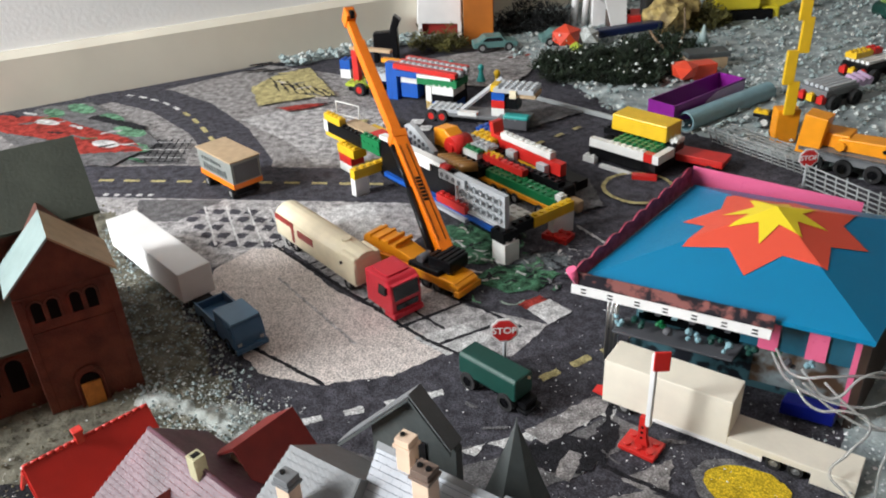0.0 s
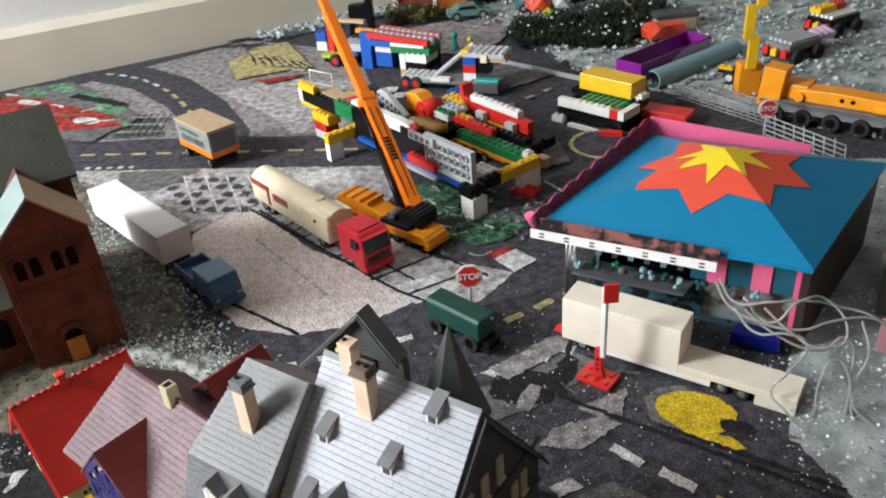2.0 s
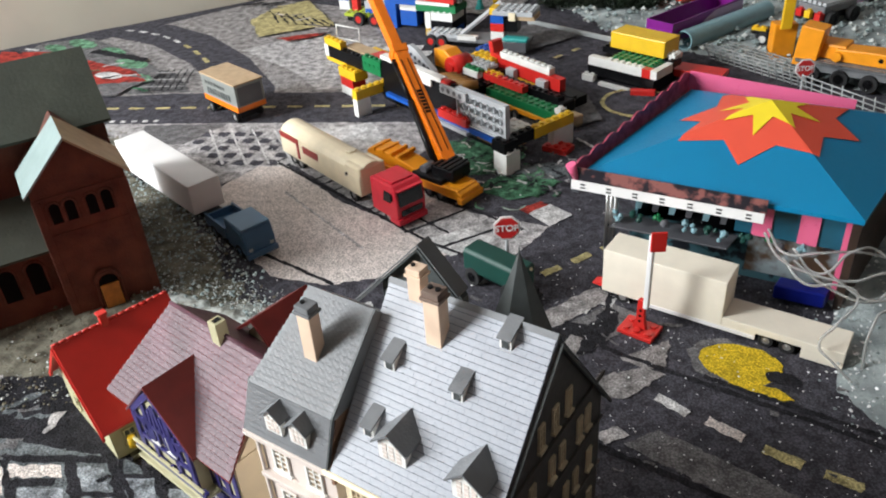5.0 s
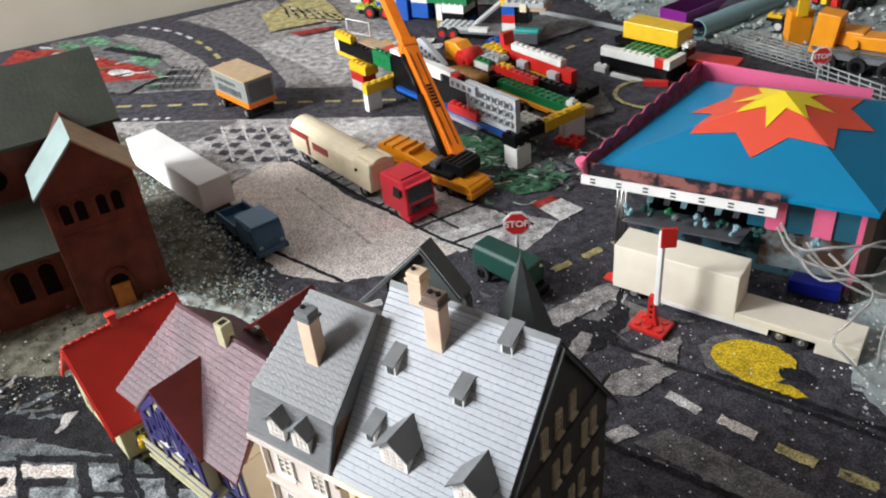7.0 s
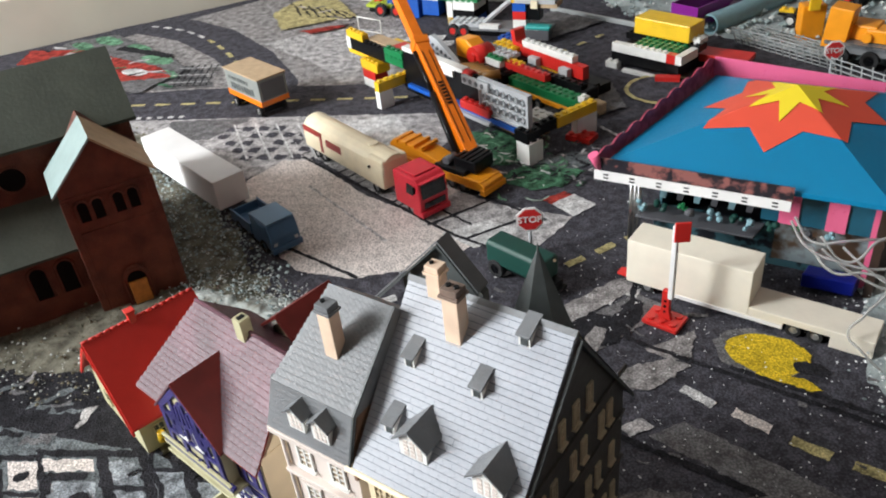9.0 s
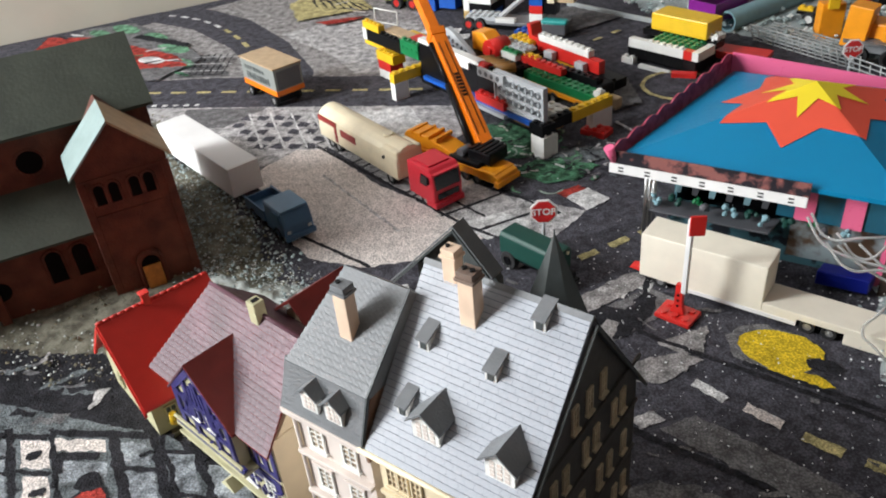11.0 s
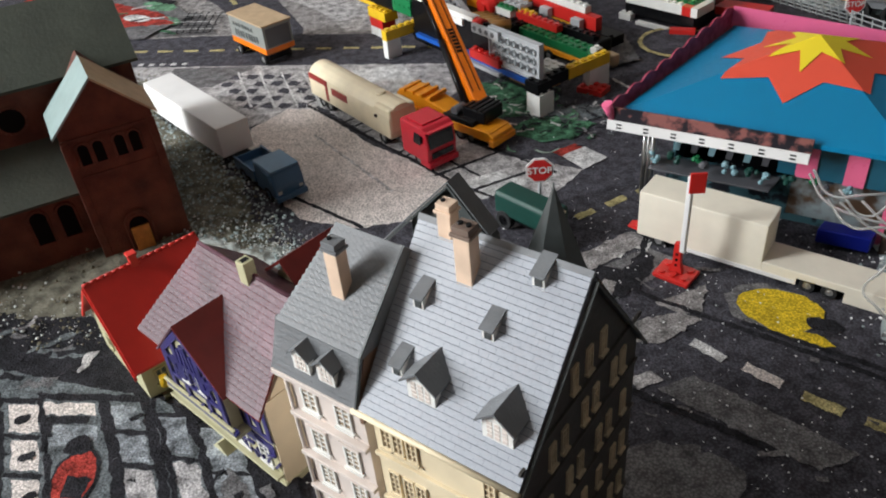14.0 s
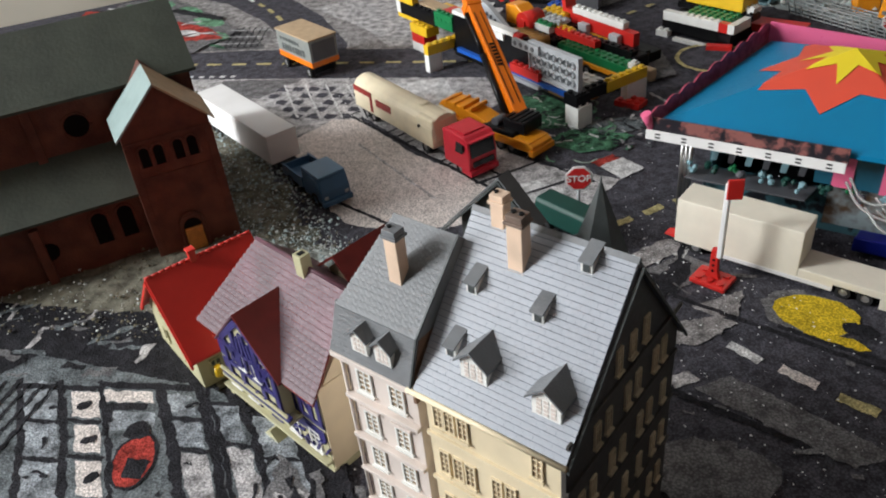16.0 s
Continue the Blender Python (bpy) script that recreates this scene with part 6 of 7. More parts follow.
def red_stand():
    t = thing("red_sign_stand", pose(0.1645, 0.3270, 0, 0, 0, -32), "red plastic stand holding a small red sign on a clip", "toy stand")
    part("base", box(-0.0115, 0.0115, -0.0085, 0.0085, 0.0, 0.0032, 0.0008), "red", t)
    for x in (-0.007, 0.0, 0.007):
        for y in (-0.0045, 0.0045):
            part("stud", cyl((x, y, 0.003), (x, y, 0.0046), 0.0022, seg=12), "red", t)
    part("column", prism([(-0.0045, 0.003), (0.0045, 0.003), (0.0026, 0.010), (0.0022, 0.0245), (-0.0022, 0.0245), (-0.0026, 0.010)], -0.0016, 0.0016, "y", bev=0.0003), "red", t)
    for z in (0.009, 0.013, 0.017):
        part("peg_hole", cyl((0, -0.0019, z), (0, -0.0014, z), 0.0009, seg=10), "black", t)
    part("clip", box(0.0016, 0.0048, -0.003, 0.0005, 0.020, 0.0720, 0.0006), "card_white", t, "white clip arm")
    part("sign_plate", box(-0.0012, 0.0078, -0.0055, -0.0040, 0.0645, 0.0775, 0.0005), "red", t, "small red sign plate seen edge-on").matrix_local = pose(0.003, -0.003, 0, 0, 0, 38)
    return t


tanker()
crane_truck()
white_lorry()
blue_truck()
box_trailer()
foam_lorry()
green_wagon()
stop_sign(0.080, 0.401, 0.0290, 0.0100, 8, "small red stop sign on a grey pole")
stop_sign(0.352, 0.690, 0.030, 0.0098, 8, "small red stop sign beside a wire fence")
red_stand()


# ---- building bricks ----
PITCH, HIGH = 0.008, 0.0096


def brick(ob, x, y, z, nx, ny, colour, h=HIGH, studs=True, name="brick", turn=None):
    """A studded brick of nx by ny, its low corner at x, y, z."""
    g = 0.0001
    b = box(x + g, x + nx * PITCH - g, y + g, y + ny * PITCH - g, z, z + h - 0.00005)
    if studs:
        for i in range(int(nx)):
            for j in range(int(ny)):
                cyl((x + (i + 0.5) * PITCH, y + (j + 0.5) * PITCH, z + h - 0.0002), (x + (i + 0.5) * PITCH, y + (j + 0.5) * PITCH, z + h + 0.0017), 0.0024, seg=10, bm=b)
    o = part(name, b, colour, ob)
    if turn is not None:
        o.matrix_local = turn
    return o


def tube_plate(ob, x0, z0, nx, nz, y, colour):
    """A plate on edge that shows the tubes of its underside."""
    p = part("plate", box(x0, x0 + nx * PITCH, y, y + 0.0032, z0, z0 + nz * PITCH), colour, ob, "grey plate on edge showing its underside")
    rim = bmesh.new()
    for a in ((x0, x0 + nx * PITCH, z0, z0 + 0.0012), (x0, x0 + nx * PITCH, z0 + nz * PITCH - 0.0012, z0 + nz * PITCH), (x0, x0 + 0.0012, z0 + 0.0012, z0 + nz * PITCH - 0.0012), (x0 + nx * PITCH - 0.0012, x0 + nx * PITCH, z0 + 0.0012, z0 + nz * PITCH - 0.0012)):
        box(a[0], a[1], y - 0.0018, y, a[2], a[3], bm=rim)
    part("edge", rim, colour, p)
    for i in range(1, nx):
        for k in range(1, nz):
            cx, cz = x0 + i * PITCH, z0 + k * PITCH
            b = cyl((cx, y - 0.0017, cz), (cx, y, cz), 0.0031, seg=14, cap=False)
            cyl((cx, y, cz), (cx, y - 0.0017, cz), 0.0023, seg=14, bm=b, cap=False)
            part("tube", b, colour, p)


def bridge():
    t = thing("brick_bridge", pose(-0.138, 0.763, 0, 0, 0, -45.3), "toy-brick gantry bridge in black, yellow, green and grey", "brick model")
    P = PITCH
    # left pier
    brick(t, 0.046, -0.006, 0.0, 3, 2, "white")
    brick(t, 0.046, -0.006, 0.0096, 3, 2, "red")
    brick(t, 0.044, -0.006, 0.0192, 4, 2, "yellow")
    # long beam
    brick(t, 0.012, 0.0, 0.0272, 5, 1, "yellow", 0.0045)
    brick(t, 0.010, 0.0, 0.0317, 1, 1, "white", 0.0130, False)
    brick(t, 0.018, 0.0, 0.0317, 8.5, 1, "black", 0.0128)
    brick(t, 0.012, 0.0, 0.0445, 4, 1, "yellow", 0.0075)
    brick(t, 0.086, -0.001, 0.0340, 4, 1, "green", 0.0150)
    for k in range(4):
        cyl_peg = cyl((0.090 + 0.008 * k, -0.0016, 0.042), (0.090 + 0.008 * k, -0.0008, 0.042), 0.0018, seg=10)
        part("peg", cyl_peg, "green", t)
    brick(t, 0.088, 0.008, 0.0420, 4, 2, "red", 0.0064, False)
    brick(t, 0.040, 0.008, 0.0400, 6, 2, "tan", 0.0064, False)
    brick(t, 0.062, 0.024, 0.0380, 4, 1, "yellow", 0.0064, False)
    # wall of stacked black bricks under a white strip
    for r in range(4):
        for k in range(4):
            off = 0.004 if r % 2 else 0.0
            brick(t, 0.116 + off + 0.032 * k, 0.0, 0.0150 + 0.0096 * r, 4 if k < 3 else 3, 1, "black", 0.0096, r == 3)
    brick(t, 0.119, -0.0004, 0.0534, 6, 1, "white", 0.0040, False)
    brick(t, 0.167, -0.0004, 0.0534, 6, 1, "white", 0.0040, False)
    brick(t, 0.178, -0.0022, 0.0470, 3, 1, "white", 0.0064, False)
    part("knob", cyl((0.215, 0.004, 0.0520), (0.226, 0.004, 0.0520), 0.0052, seg=16), "red", t, "round red brick")
    fr = bmesh.new()
    for a, b2 in (((0.020, 0.012, 0.050), (0.052, 0.020, 0.050)), ((0.020, 0.012, 0.050), (0.020, 0.012, 0.064)), ((0.052, 0.020, 0.050), (0.052, 0.020, 0.064)), ((0.020, 0.012, 0.064), (0.052, 0.020, 0.064))):
        cyl(a, b2, 0.0007, seg=6, bm=fr)
    part("wire_gate", fr, "white", t)
    # arm to the front left
    brick(t, 0.110, -0.032, 0.0185, 1, 5, "yellow")
    brick(t, 0.110, -0.032, 0.0, 1, 2, "white", 0.0185, False)
    # blue deck and grey plate
    brick(t, 0.128, -0.004, 0.0180, 9, 1, "blue", 0.0040, False)
    brick(t, 0.200, -0.006, 0.0205, 13, 1, "blue", 0.0048, False)
    brick(t, 0.212, -0.010, 0.0185, 6, 1, "grey", 0.0032, False)
    brick(t, 0.219, -0.009, 0.0255, 5, 1, "red", 0.0075)
    tube_plate(t, 0.243, 0.0270, 8, 4, -0.004, "grey")
    gb = part("grey_beam", box(0.222, 0.258, -0.0075, -0.0045, 0.0490, 0.0570, 0.0005), "grey", t)
    for k in range(4):
        part("peg_hole", cyl((0.2265 + 0.008 * k, -0.0078, 0.053), (0.2265 + 0.008 * k, -0.0070, 0.053), 0.0023, seg=12), "dark_grey", gb)
    # right pier, arm and beam
    brick(t, 0.298, -0.012, 0.0, 2, 2, "white", 0.0110, False)
    brick(t, 0.298, -0.012, 0.0110, 2, 2, "white", 0.0082)
    brick(t, 0.296, -0.012, 0.0192, 2, 2, "black")
    brick(t, 0.299, 0.004, 0.0192, 1, 3, "black")
    brick(t, 0.300, 0.027, 0.0192, 1, 6, "yellow")
    brick(t, 0.300, 0.051, 0.0, 1, 3, "white", 0.0192, False)
    brick(t, 0.268, 0.024, 0.0120, 3, 2, "white", 0.0110)
    brick(t, 0.248, 0.012, 0.0060, 5, 3, "brown", 0.0064, False)
    # deck inside
    part("deck", box(0.10, 0.27, 0.012, 0.048, 0.0030, 0.0062), "black", t)
    return t


def brick_lorry():
    t = thing("brick_crane_lorry", pose(-0.138, 0.763, 0, 0, 0, -45.3), "long toy-brick lorry with red beam, green deck and orange tower", "brick model")
    part("chassis", box(0.130, 0.285, 0.072, 0.094, 0.0080, 0.0125, 0.0006), "amber", t)
    for x in (0.150, 0.205, 0.220, 0.235, 0.268):
        for y, o in ((0.073, -1), (0.093, 1)):
            wheel(t, x, y, 0.0055, 0.0050, o)
    brick(t, 0.190, 0.074, 0.0125, 12, 2, "green", 0.0080)
    brick(t, 0.283, 0.076, 0.0125, 1, 1, "white", 0.0130)
    brick(t, 0.140, 0.066, 0.0125, 6, 3, "black", 0.0096)
    brick(t, 0.150, 0.094, 0.0096, 15, 1, "black", 0.0160)
    brick(t, 0.160, 0.084, 0.0225, 9, 1, "red", 0.0064)
    brick(t, 0.142, 0.079, 0.0290, 4, 1, "green", 0.0032)
    brick(t, 0.142, 0.077, 0.0245, 4, 1, "white", 0.0064, False)
    brick(t, 0.128, 0.088, 0.0300, 6, 2, "grey", 0.0032)
    brick(t, 0.130, 0.087, 0.0262, 8, 1, "yellow", 0.0040)
    brick(t, 0.134, 0.103, 0.0300, 4, 2, "yellow", 0.0048)
    brick(t, 0.124, 0.118, 0.0300, 3, 2, "blue", 0.0048)
    part("support", box(0.13, 0.18, 0.092, 0.132, 0.010, 0.0262), "black", t)
    tilt = pose(0.168, 0.112, 0.0290, 0, 0.5, -1)
    brick(t, 0, 0, -0.006, 11, 1, "red", 0.0128, False, turn=tilt)
    brick(t, 0.001, 0.0005, 0.0070, 9, 1, "white", 0.0064, turn=tilt)
    brick(t, 0.0, -0.001, -0.012, 13, 1, "black", 0.0064, False, turn=tilt)
    brick(t, 0.02, -0.002, -0.009, 6, 1, "yellow", 0.0032, False, turn=tilt)
    part("seat", prism([(0, 0), (0.014, 0), (0.014, 0.008), (0.004, 0.009), (0.002, 0.020), (-0.004, 0.020)], 0.0, 0.014, "y", bev=0.0006), "red", t, "red seat", pose(0.156, 0.112, 0.0300, 0, 0, -1))
    for x in (0.018, 0.062):
        cl = bmesh.new()
        box(x, x + 0.012, -0.0075, -0.001, -0.006, 0.003, 0.0005, bm=cl)
        box(x, x + 0.0035, -0.0075, -0.001, -0.011, -0.006, bm=cl)
        box(x + 0.0085, x + 0.012, -0.0075, -0.001, -0.011, -0.006, bm=cl)
        part("clamp", cl, "grey", t, "", tilt)
    # tower and lattice
    part("tower", prism([(0.108, 0.014), (0.136, 0.014), (0.136, 0.038), (0.126, 0.044), (0.108, 0.042)], 0.074, 0.092, "y", bev=0.0015), "amber", t, "orange tower housing")
    dr = cyl((0.141, 0.070, 0.030), (0.141, 0.092, 0.030), 0.0105, seg=18)
    cyl((0.141, 0.068, 0.030), (0.141, 0.094, 0.030), 0.0050, seg=12, bm=dr)
    part("drum", dr, "red", t)
    lat = prism([(0.090, 0.046), (0.098, 0.050), (0.108, 0.047), (0.138, 0.030), (0.138, 0.020), (0.090, 0.024)], 0.050, 0.056, "y", bev=0.0005)
    part("lattice", lat, "grey", t, "grey perforated lattice plate")
    for k in range(18):
        x, z = 0.094 + 0.0070 * (k % 6), 0.0425 - 0.0064 * (k // 6) - 0.0022 * (k % 6)
        if z > 0.0215:
            part("peg_hole", cyl((x, 0.0490, z), (x, 0.0504, z), 0.0019, seg=10), "dark_grey", t)
    part("black_fin", box(0.070, 0.090, 0.050, 0.058, 0.040, 0.047, 0.0004), "black", t)
    brick(t, 0.084, 0.043, 0.0260, 2, 1, "blue", 0.0080)
    part("lattice_base", box(0.084, 0.136, 0.052, 0.088, 0.0, 0.024), "black", t)
    for k in range(5):
        part("load", cyl((0.148 + 0.008 * k, 0.048, 0.027), (0.158 + 0.008 * k, 0.064, 0.027), 0.0048, seg=12), "brown", t)
    part("front_block", box(0.252, 0.276, 0.094, 0.112, 0.004, 0.022, 0.002), "black", t)
    part("front_piece", box(0.276, 0.290, 0.098, 0.108, 0.000, 0.012, 0.002), "tan", t)
    part("blocking", box(0.13, 0.26, 0.110, 0.145, 0.0, 0.012), "black", t)
    return t


bridge()
brick_lorry()
rp = thing("red_plate", pose(0.104, 0.580, 0, 0, 0, -30), "small loose red brick plate on the carpet", "brick")
brick(rp, 0, 0, 0, 3, 2, "red", 0.0048)


def yellow_brick_truck():
    t = thing("brick_flatbed", pose(0.152, 0.752, 0, 0, 0, -38.5), "toy-brick flatbed lorry in black, white, green with yellow block", "brick model")
    part("chassis", box(0.0, 0.088, 0.002, 0.042, 0.004, 0.0096), "black", t)
    for x in (0.0, 0.024, 0.048):
        brick(t, x, 0, 0.0064, 3, 1, "black")
        brick(t, x, 0, 0.0160, 3, 1, "white" if x < 0.07 else "red", 0.0090, x > 0)
    brick(t, 0.072, 0, 0.0064, 2, 5, "black")
    brick(t, 0.072, 0, 0.0160, 1.4, 1, "red", 0.0090, False)
    brick(t, 0.083, 0.0, 0.0160, 1, 4, "white", 0.0090, False)
    part("bed", box(0.0, 0.085, 0.008, 0.042, 0.0096, 0.0180), "black", t)
    brick(t, 0.024, 0.010, 0.0190, 7, 3, "green", 0.0064)
    brick(t, -0.004, 0.032, 0.0200, 12, 2, "black", 0.0064)
    brick(t, 0.018, 0.036, 0.0264, 9, 2, "white", 0.0048)
    part("yellow_block", box(0.008, 0.080, 0.030, 0.060, 0.0275, 0.0450, 0.0012), "yellow", t, "large smooth yellow block")
    part("block_support", box(0.012, 0.076, 0.040, 0.056, 0.0, 0.0278), "tan", t)
    part("side_bar", box(0.022, 0.062, -0.010, -0.004, 0.0, 0.0032), "white", t)
    brick(t, -0.004, -0.006, 0.0, 2, 1, "white", 0.0064)
    for o in t.children_recursive:
        o.data.transform(Matrix.Diagonal((0.9, 0.95, 1, 1)))
    return t


yellow_brick_truck()
rb = thing("red_brick", pose(0.200, 0.7005, 0, 0, 0, -10), "small loose red brick on the carpet", "brick")
brick(rb, -0.008, -0.004, 0, 3, 1, "red", 0.0070, False)
rt = thing("red_trailer", pose(0.220, 0.758, 0, 0, 0, -28), "flat red toy trailer behind the brick lorry", "toy trailer")
part("deck", box(0.0, 0.075, -0.014, 0.016, 0.0080, 0.0135, 0.001), "red", rt)
part("side_rail", box(0.0, 0.075, -0.0145, -0.012, 0.0130, 0.0160, 0.0005), "red", rt)
for x in (0.012, 0.062):
    for y, o in ((-0.012, -1), (0.013, 1)):
        wheel(rt, x, y, 0.0050, 0.0045, o, "black")

M["fence_grey"] = plastic("fence_grey", (0.34, 0.36, 0.36))
M["navy"] = plastic("navy", (0.006, 0.012, 0.045))
M["straw"] = mat("straw", (0.46, 0.35, 0.13), 0.7, scale=60, second=(0.16, 0.11, 0.04), mix_lo=0.4, mix_hi=0.6, bump=0.4)
M["lime"] = plastic("lime", (0.42, 0.52, 0.05))
M["teal_dull"] = plastic("teal_dull", (0.10, 0.21, 0.20))
M["leaf_dark"] = mat("leaf_dark", (0.011, 0.026, 0.009), 0.75, vary=0.5, scale=60)
M["leaf_olive"] = mat("leaf_olive", (0.13, 0.12, 0.03), 0.7, vary=0.4, scale=60)
M["twig"] = mat("twig", (0.18, 0.12, 0.07), 0.8, vary=0.3, scale=100)
M["debris_black"] = mat("debris_black", (0.012, 0.013, 0.013), 0.7, vary=0.4, scale=50)
M["coral_red"] = plastic("coral_red", (0.75, 0.07, 0.03))
M["digger_yellow"] = plastic("digger_yellow", (0.66, 0.55, 0.03))
M["moss"] = plastic("moss", (0.17, 0.26, 0.07))
M["carton_grey"] = mat("carton_grey", (0.24, 0.22, 0.19), 0.7, vary=0.15, scale=30)
M["card_pink"] = mat("card_pink", (0.52, 0.24, 0.27), 0.7, vary=0.12, scale=50)
M["cable_clear"] = mat("cable_clear", (0.72, 0.72, 0.70), 0.12, vary=0.08, scale=60, trans=0.65)
# ---- far and right-hand toys ----
def open_box():
    t = thing("purple_tray", pose(0.248, 0.829, 0, 0, 0, 45.5), "long open purple plastic tray on the gravel", "plastic tray")
    L, W, H, k = 0.136, 0.036, 0.031, 0.0012
    b = bmesh.new()
    box(0, L, 0, W, 0.003, 0.0045, bm=b)
    box(0, L, 0, k, 0.0045, H, bm=b)
    box(0, L, W - k, W, 0.0045, H, bm=b)
    box(0, k, k, W - k, 0.0045, H, bm=b)
    box(L - k, L, k, W - k, 0.0045, H, bm=b)
    part("tray", b, "purple", t)
    part("sticker", prism([(0.045, 0.006), (L - 0.002, 0.006), (L - 0.002, 0.029), (0.080, 0.029), (0.060, 0.022)], -0.0005, 0.0, "y"), "lilac", t, "pale lilac sticker on the side")
    bar_text(t, 0.004, 0.006, 0.016, 0.005, -0.0001, 4, "white", 8)
    return t


open_box()
pp = thing("plastic_pipe", pose(0.262, 0.832, 0.0115, 0, 0, 42.9), "blue-grey hollow plastic pipe on the gravel", "pipe")
pb = cyl((0, 0, 0), (0.153, 0, 0), 0.0115, seg=28, cap=False)
cyl((0.153, 0, 0), (0, 0, 0), 0.0095, seg=28, bm=pb, cap=False)
cyl((-0.0001, 0, 0), (0.0001, 0, 0), 0.0115, 0.0115, seg=28, bm=pb, cap=False)
for s in (0.0, 0.153):
    ring = []
    for k in range(28):
        a = 2 * math.pi * k / 28
        ring.append((pb.verts.new((s, 0.0095 * math.cos(a), 0.0095 * math.sin(a))), pb.verts.new((s, 0.0115 * math.cos(a), 0.0115 * math.sin(a)))))
    for k in range(28):
        pb.faces.new((ring[k][0], ring[k][1], ring[(k + 1) % 28][1], ring[(k + 1) % 28][0]))
part("tube", pb, "pipe_blue", pp)


def big_crane():
    t = thing("yellow_mobile_crane", pose(0.3540, 0.7300, 0.002, 0, 0, -33), "large yellow toy mobile crane with grey chassis", "toy crane")
    W = 0.042
    part("chassis", box(0.006, 0.235, 0.004, W - 0.004, 0.012, 0.021, 0.001), "slate_flat", t, "grey metal chassis")
    part("deck", box(0.0, 0.235, 0.0, W, 0.020, 0.0235, 0.0006), "slate_flat", t)
    part("deck_edge", box(0.0, 0.235, -0.0006, 0.0, 0.0215, 0.0240), "silver", t)
    for k in range(8):
        x = 0.016 + 0.0270 * k
        for y, o in ((0.005, -1), (W - 0.005, 1)):
            wheel(t, x, y, 0.0088, 0.0085, o, "black")
    part("cab", prism([(-0.004, 0.016), (0.018, 0.016), (0.022, 0.054), (0.0, 0.056)], 0.002, 0.024, "y", bev=0.001), "amber", t)
    part("machine_house", box(0.016, 0.042, 0.012, W - 0.004, 0.0235, 0.038, 0.0015), "amber", t)
    part("drum", cyl((0.036, 0.004, 0.029), (0.036, 0.012, 0.029), 0.0045, seg=18), "amber", t)
    part("boom", prism([(0.030, 0.0240), (0.105, 0.0240), (0.110, 0.028), (0.230, 0.027), (0.230, 0.037), (0.120, 0.036), (0.070, 0.0375), (0.034, 0.036)], 0.008, 0.030, "y", bev=0.0012), "amber", t, "folded yellow boom")
    part("ram", cyl((0.105, 0.006, 0.028), (0.190, 0.006, 0.029), 0.0036, seg=12), "amber", t)
    for x in (0.075, 0.085):
        part("peg_hole", cyl((x, 0.0076, 0.031), (x, 0.0085, 0.031), 0.0022, seg=12), "black", t)
    part("front_deck", box(0.165, 0.235, 0.002, 0.020, 0.0235, 0.029, 0.001), "amber", t)
    return t


big_crane()


def mast():
    t = thing("yellow_mast", pose(0.3575, 0.787, 0, 0, 0, 6), "tall zigzag mast of yellow brick plates", "brick model")
    part("foot", box(-0.010, 0.014, 0.004, 0.020, 0.0, 0.040, 0.001), "amber", t)
    z = 0.036
    for dx in (0.0, -0.0065, 0.0035, -0.001, 0.004):
        part("plate", box(dx - 0.0055, dx + 0.0055, 0, 0.004, z, z + 0.0355, 0.0005), "yellow", t)
        z += 0.0325
    return t


mast()


def small_rover():
    t = thing("black_brick_rover", pose(0.340, 0.836, 0.004, 0, 0, -30), "small black brick cart with white wheels", "brick model")
    part("deck", box(-0.006, 0.034, 0, 0.020, 0.0115, 0.0150, 0.0004), "black", t)
    brick(t, -0.006, 0.002, 0.0150, 2, 1, "yellow", 0.0032)
    brick(t, 0.010, 0.002, 0.0055, 2, 1, "white", 0.0060, False)
    for x in (0.008, 0.030):
        for y, o in ((0.0, -1), (0.020, 1)):
            wheel(t, x, y, 0.0075, 0.0060, o, "white")
    return t


small_rover()


def grey_loader(x, y, turn, second):
    t = thing("brick_buggy", pose(x, y, 0.004, 0, 0, turn), "grey and black brick buggy with red lamps" if not second else "brick buggy with white, yellow and lilac parts", "brick model", "brick buggies")
    top = "grey" if not second else "white"
    part("chassis", box(0, 0.060, 0.004, 0.036, 0.008, 0.016, 0.0006), "black", t)
    for k in range(5):
        part("slat", box(0.004, 0.052, 0.004 + 0.0068 * k, 0.009 + 0.0068 * k, 0.024, 0.028, 0.0005), top, t)
    part("tray", box(0.0, 0.056, 0.002, 0.038, 0.016, 0.0242, 0.001), "slate_flat" if not second else "black", t)
    for yy in (0.002, 0.028):
        brick(t, -0.006, yy, 0.010, 1, 1, "red", 0.0080)
    brick(t, -0.006, 0.016, 0.010, 1, 1, "yellow", 0.0080)
    if second:
        brick(t, 0.0, 0.020, 0.0285, 4, 2, "yellow", 0.0064)
        brick(t, 0.034, 0.020, 0.0285, 2, 2, "red", 0.0064)
    else:
        for k in range(3):
            part("roller", cyl((0.058 + 0.010 * k, 0.004, 0.022), (0.058 + 0.010 * k, 0.022, 0.026), 0.0050, seg=14), "lilac", t)
    for xx in (0.012, 0.048):
        for yy, o in ((0.0, -1), (0.040, 1)):
            wheel(t, xx, yy, 0.0095, 0.0075, o, "black")
    return t


grey_loader(0.425, 0.880, 35, False)
grey_loader(0.500, 0.975, 35, True)


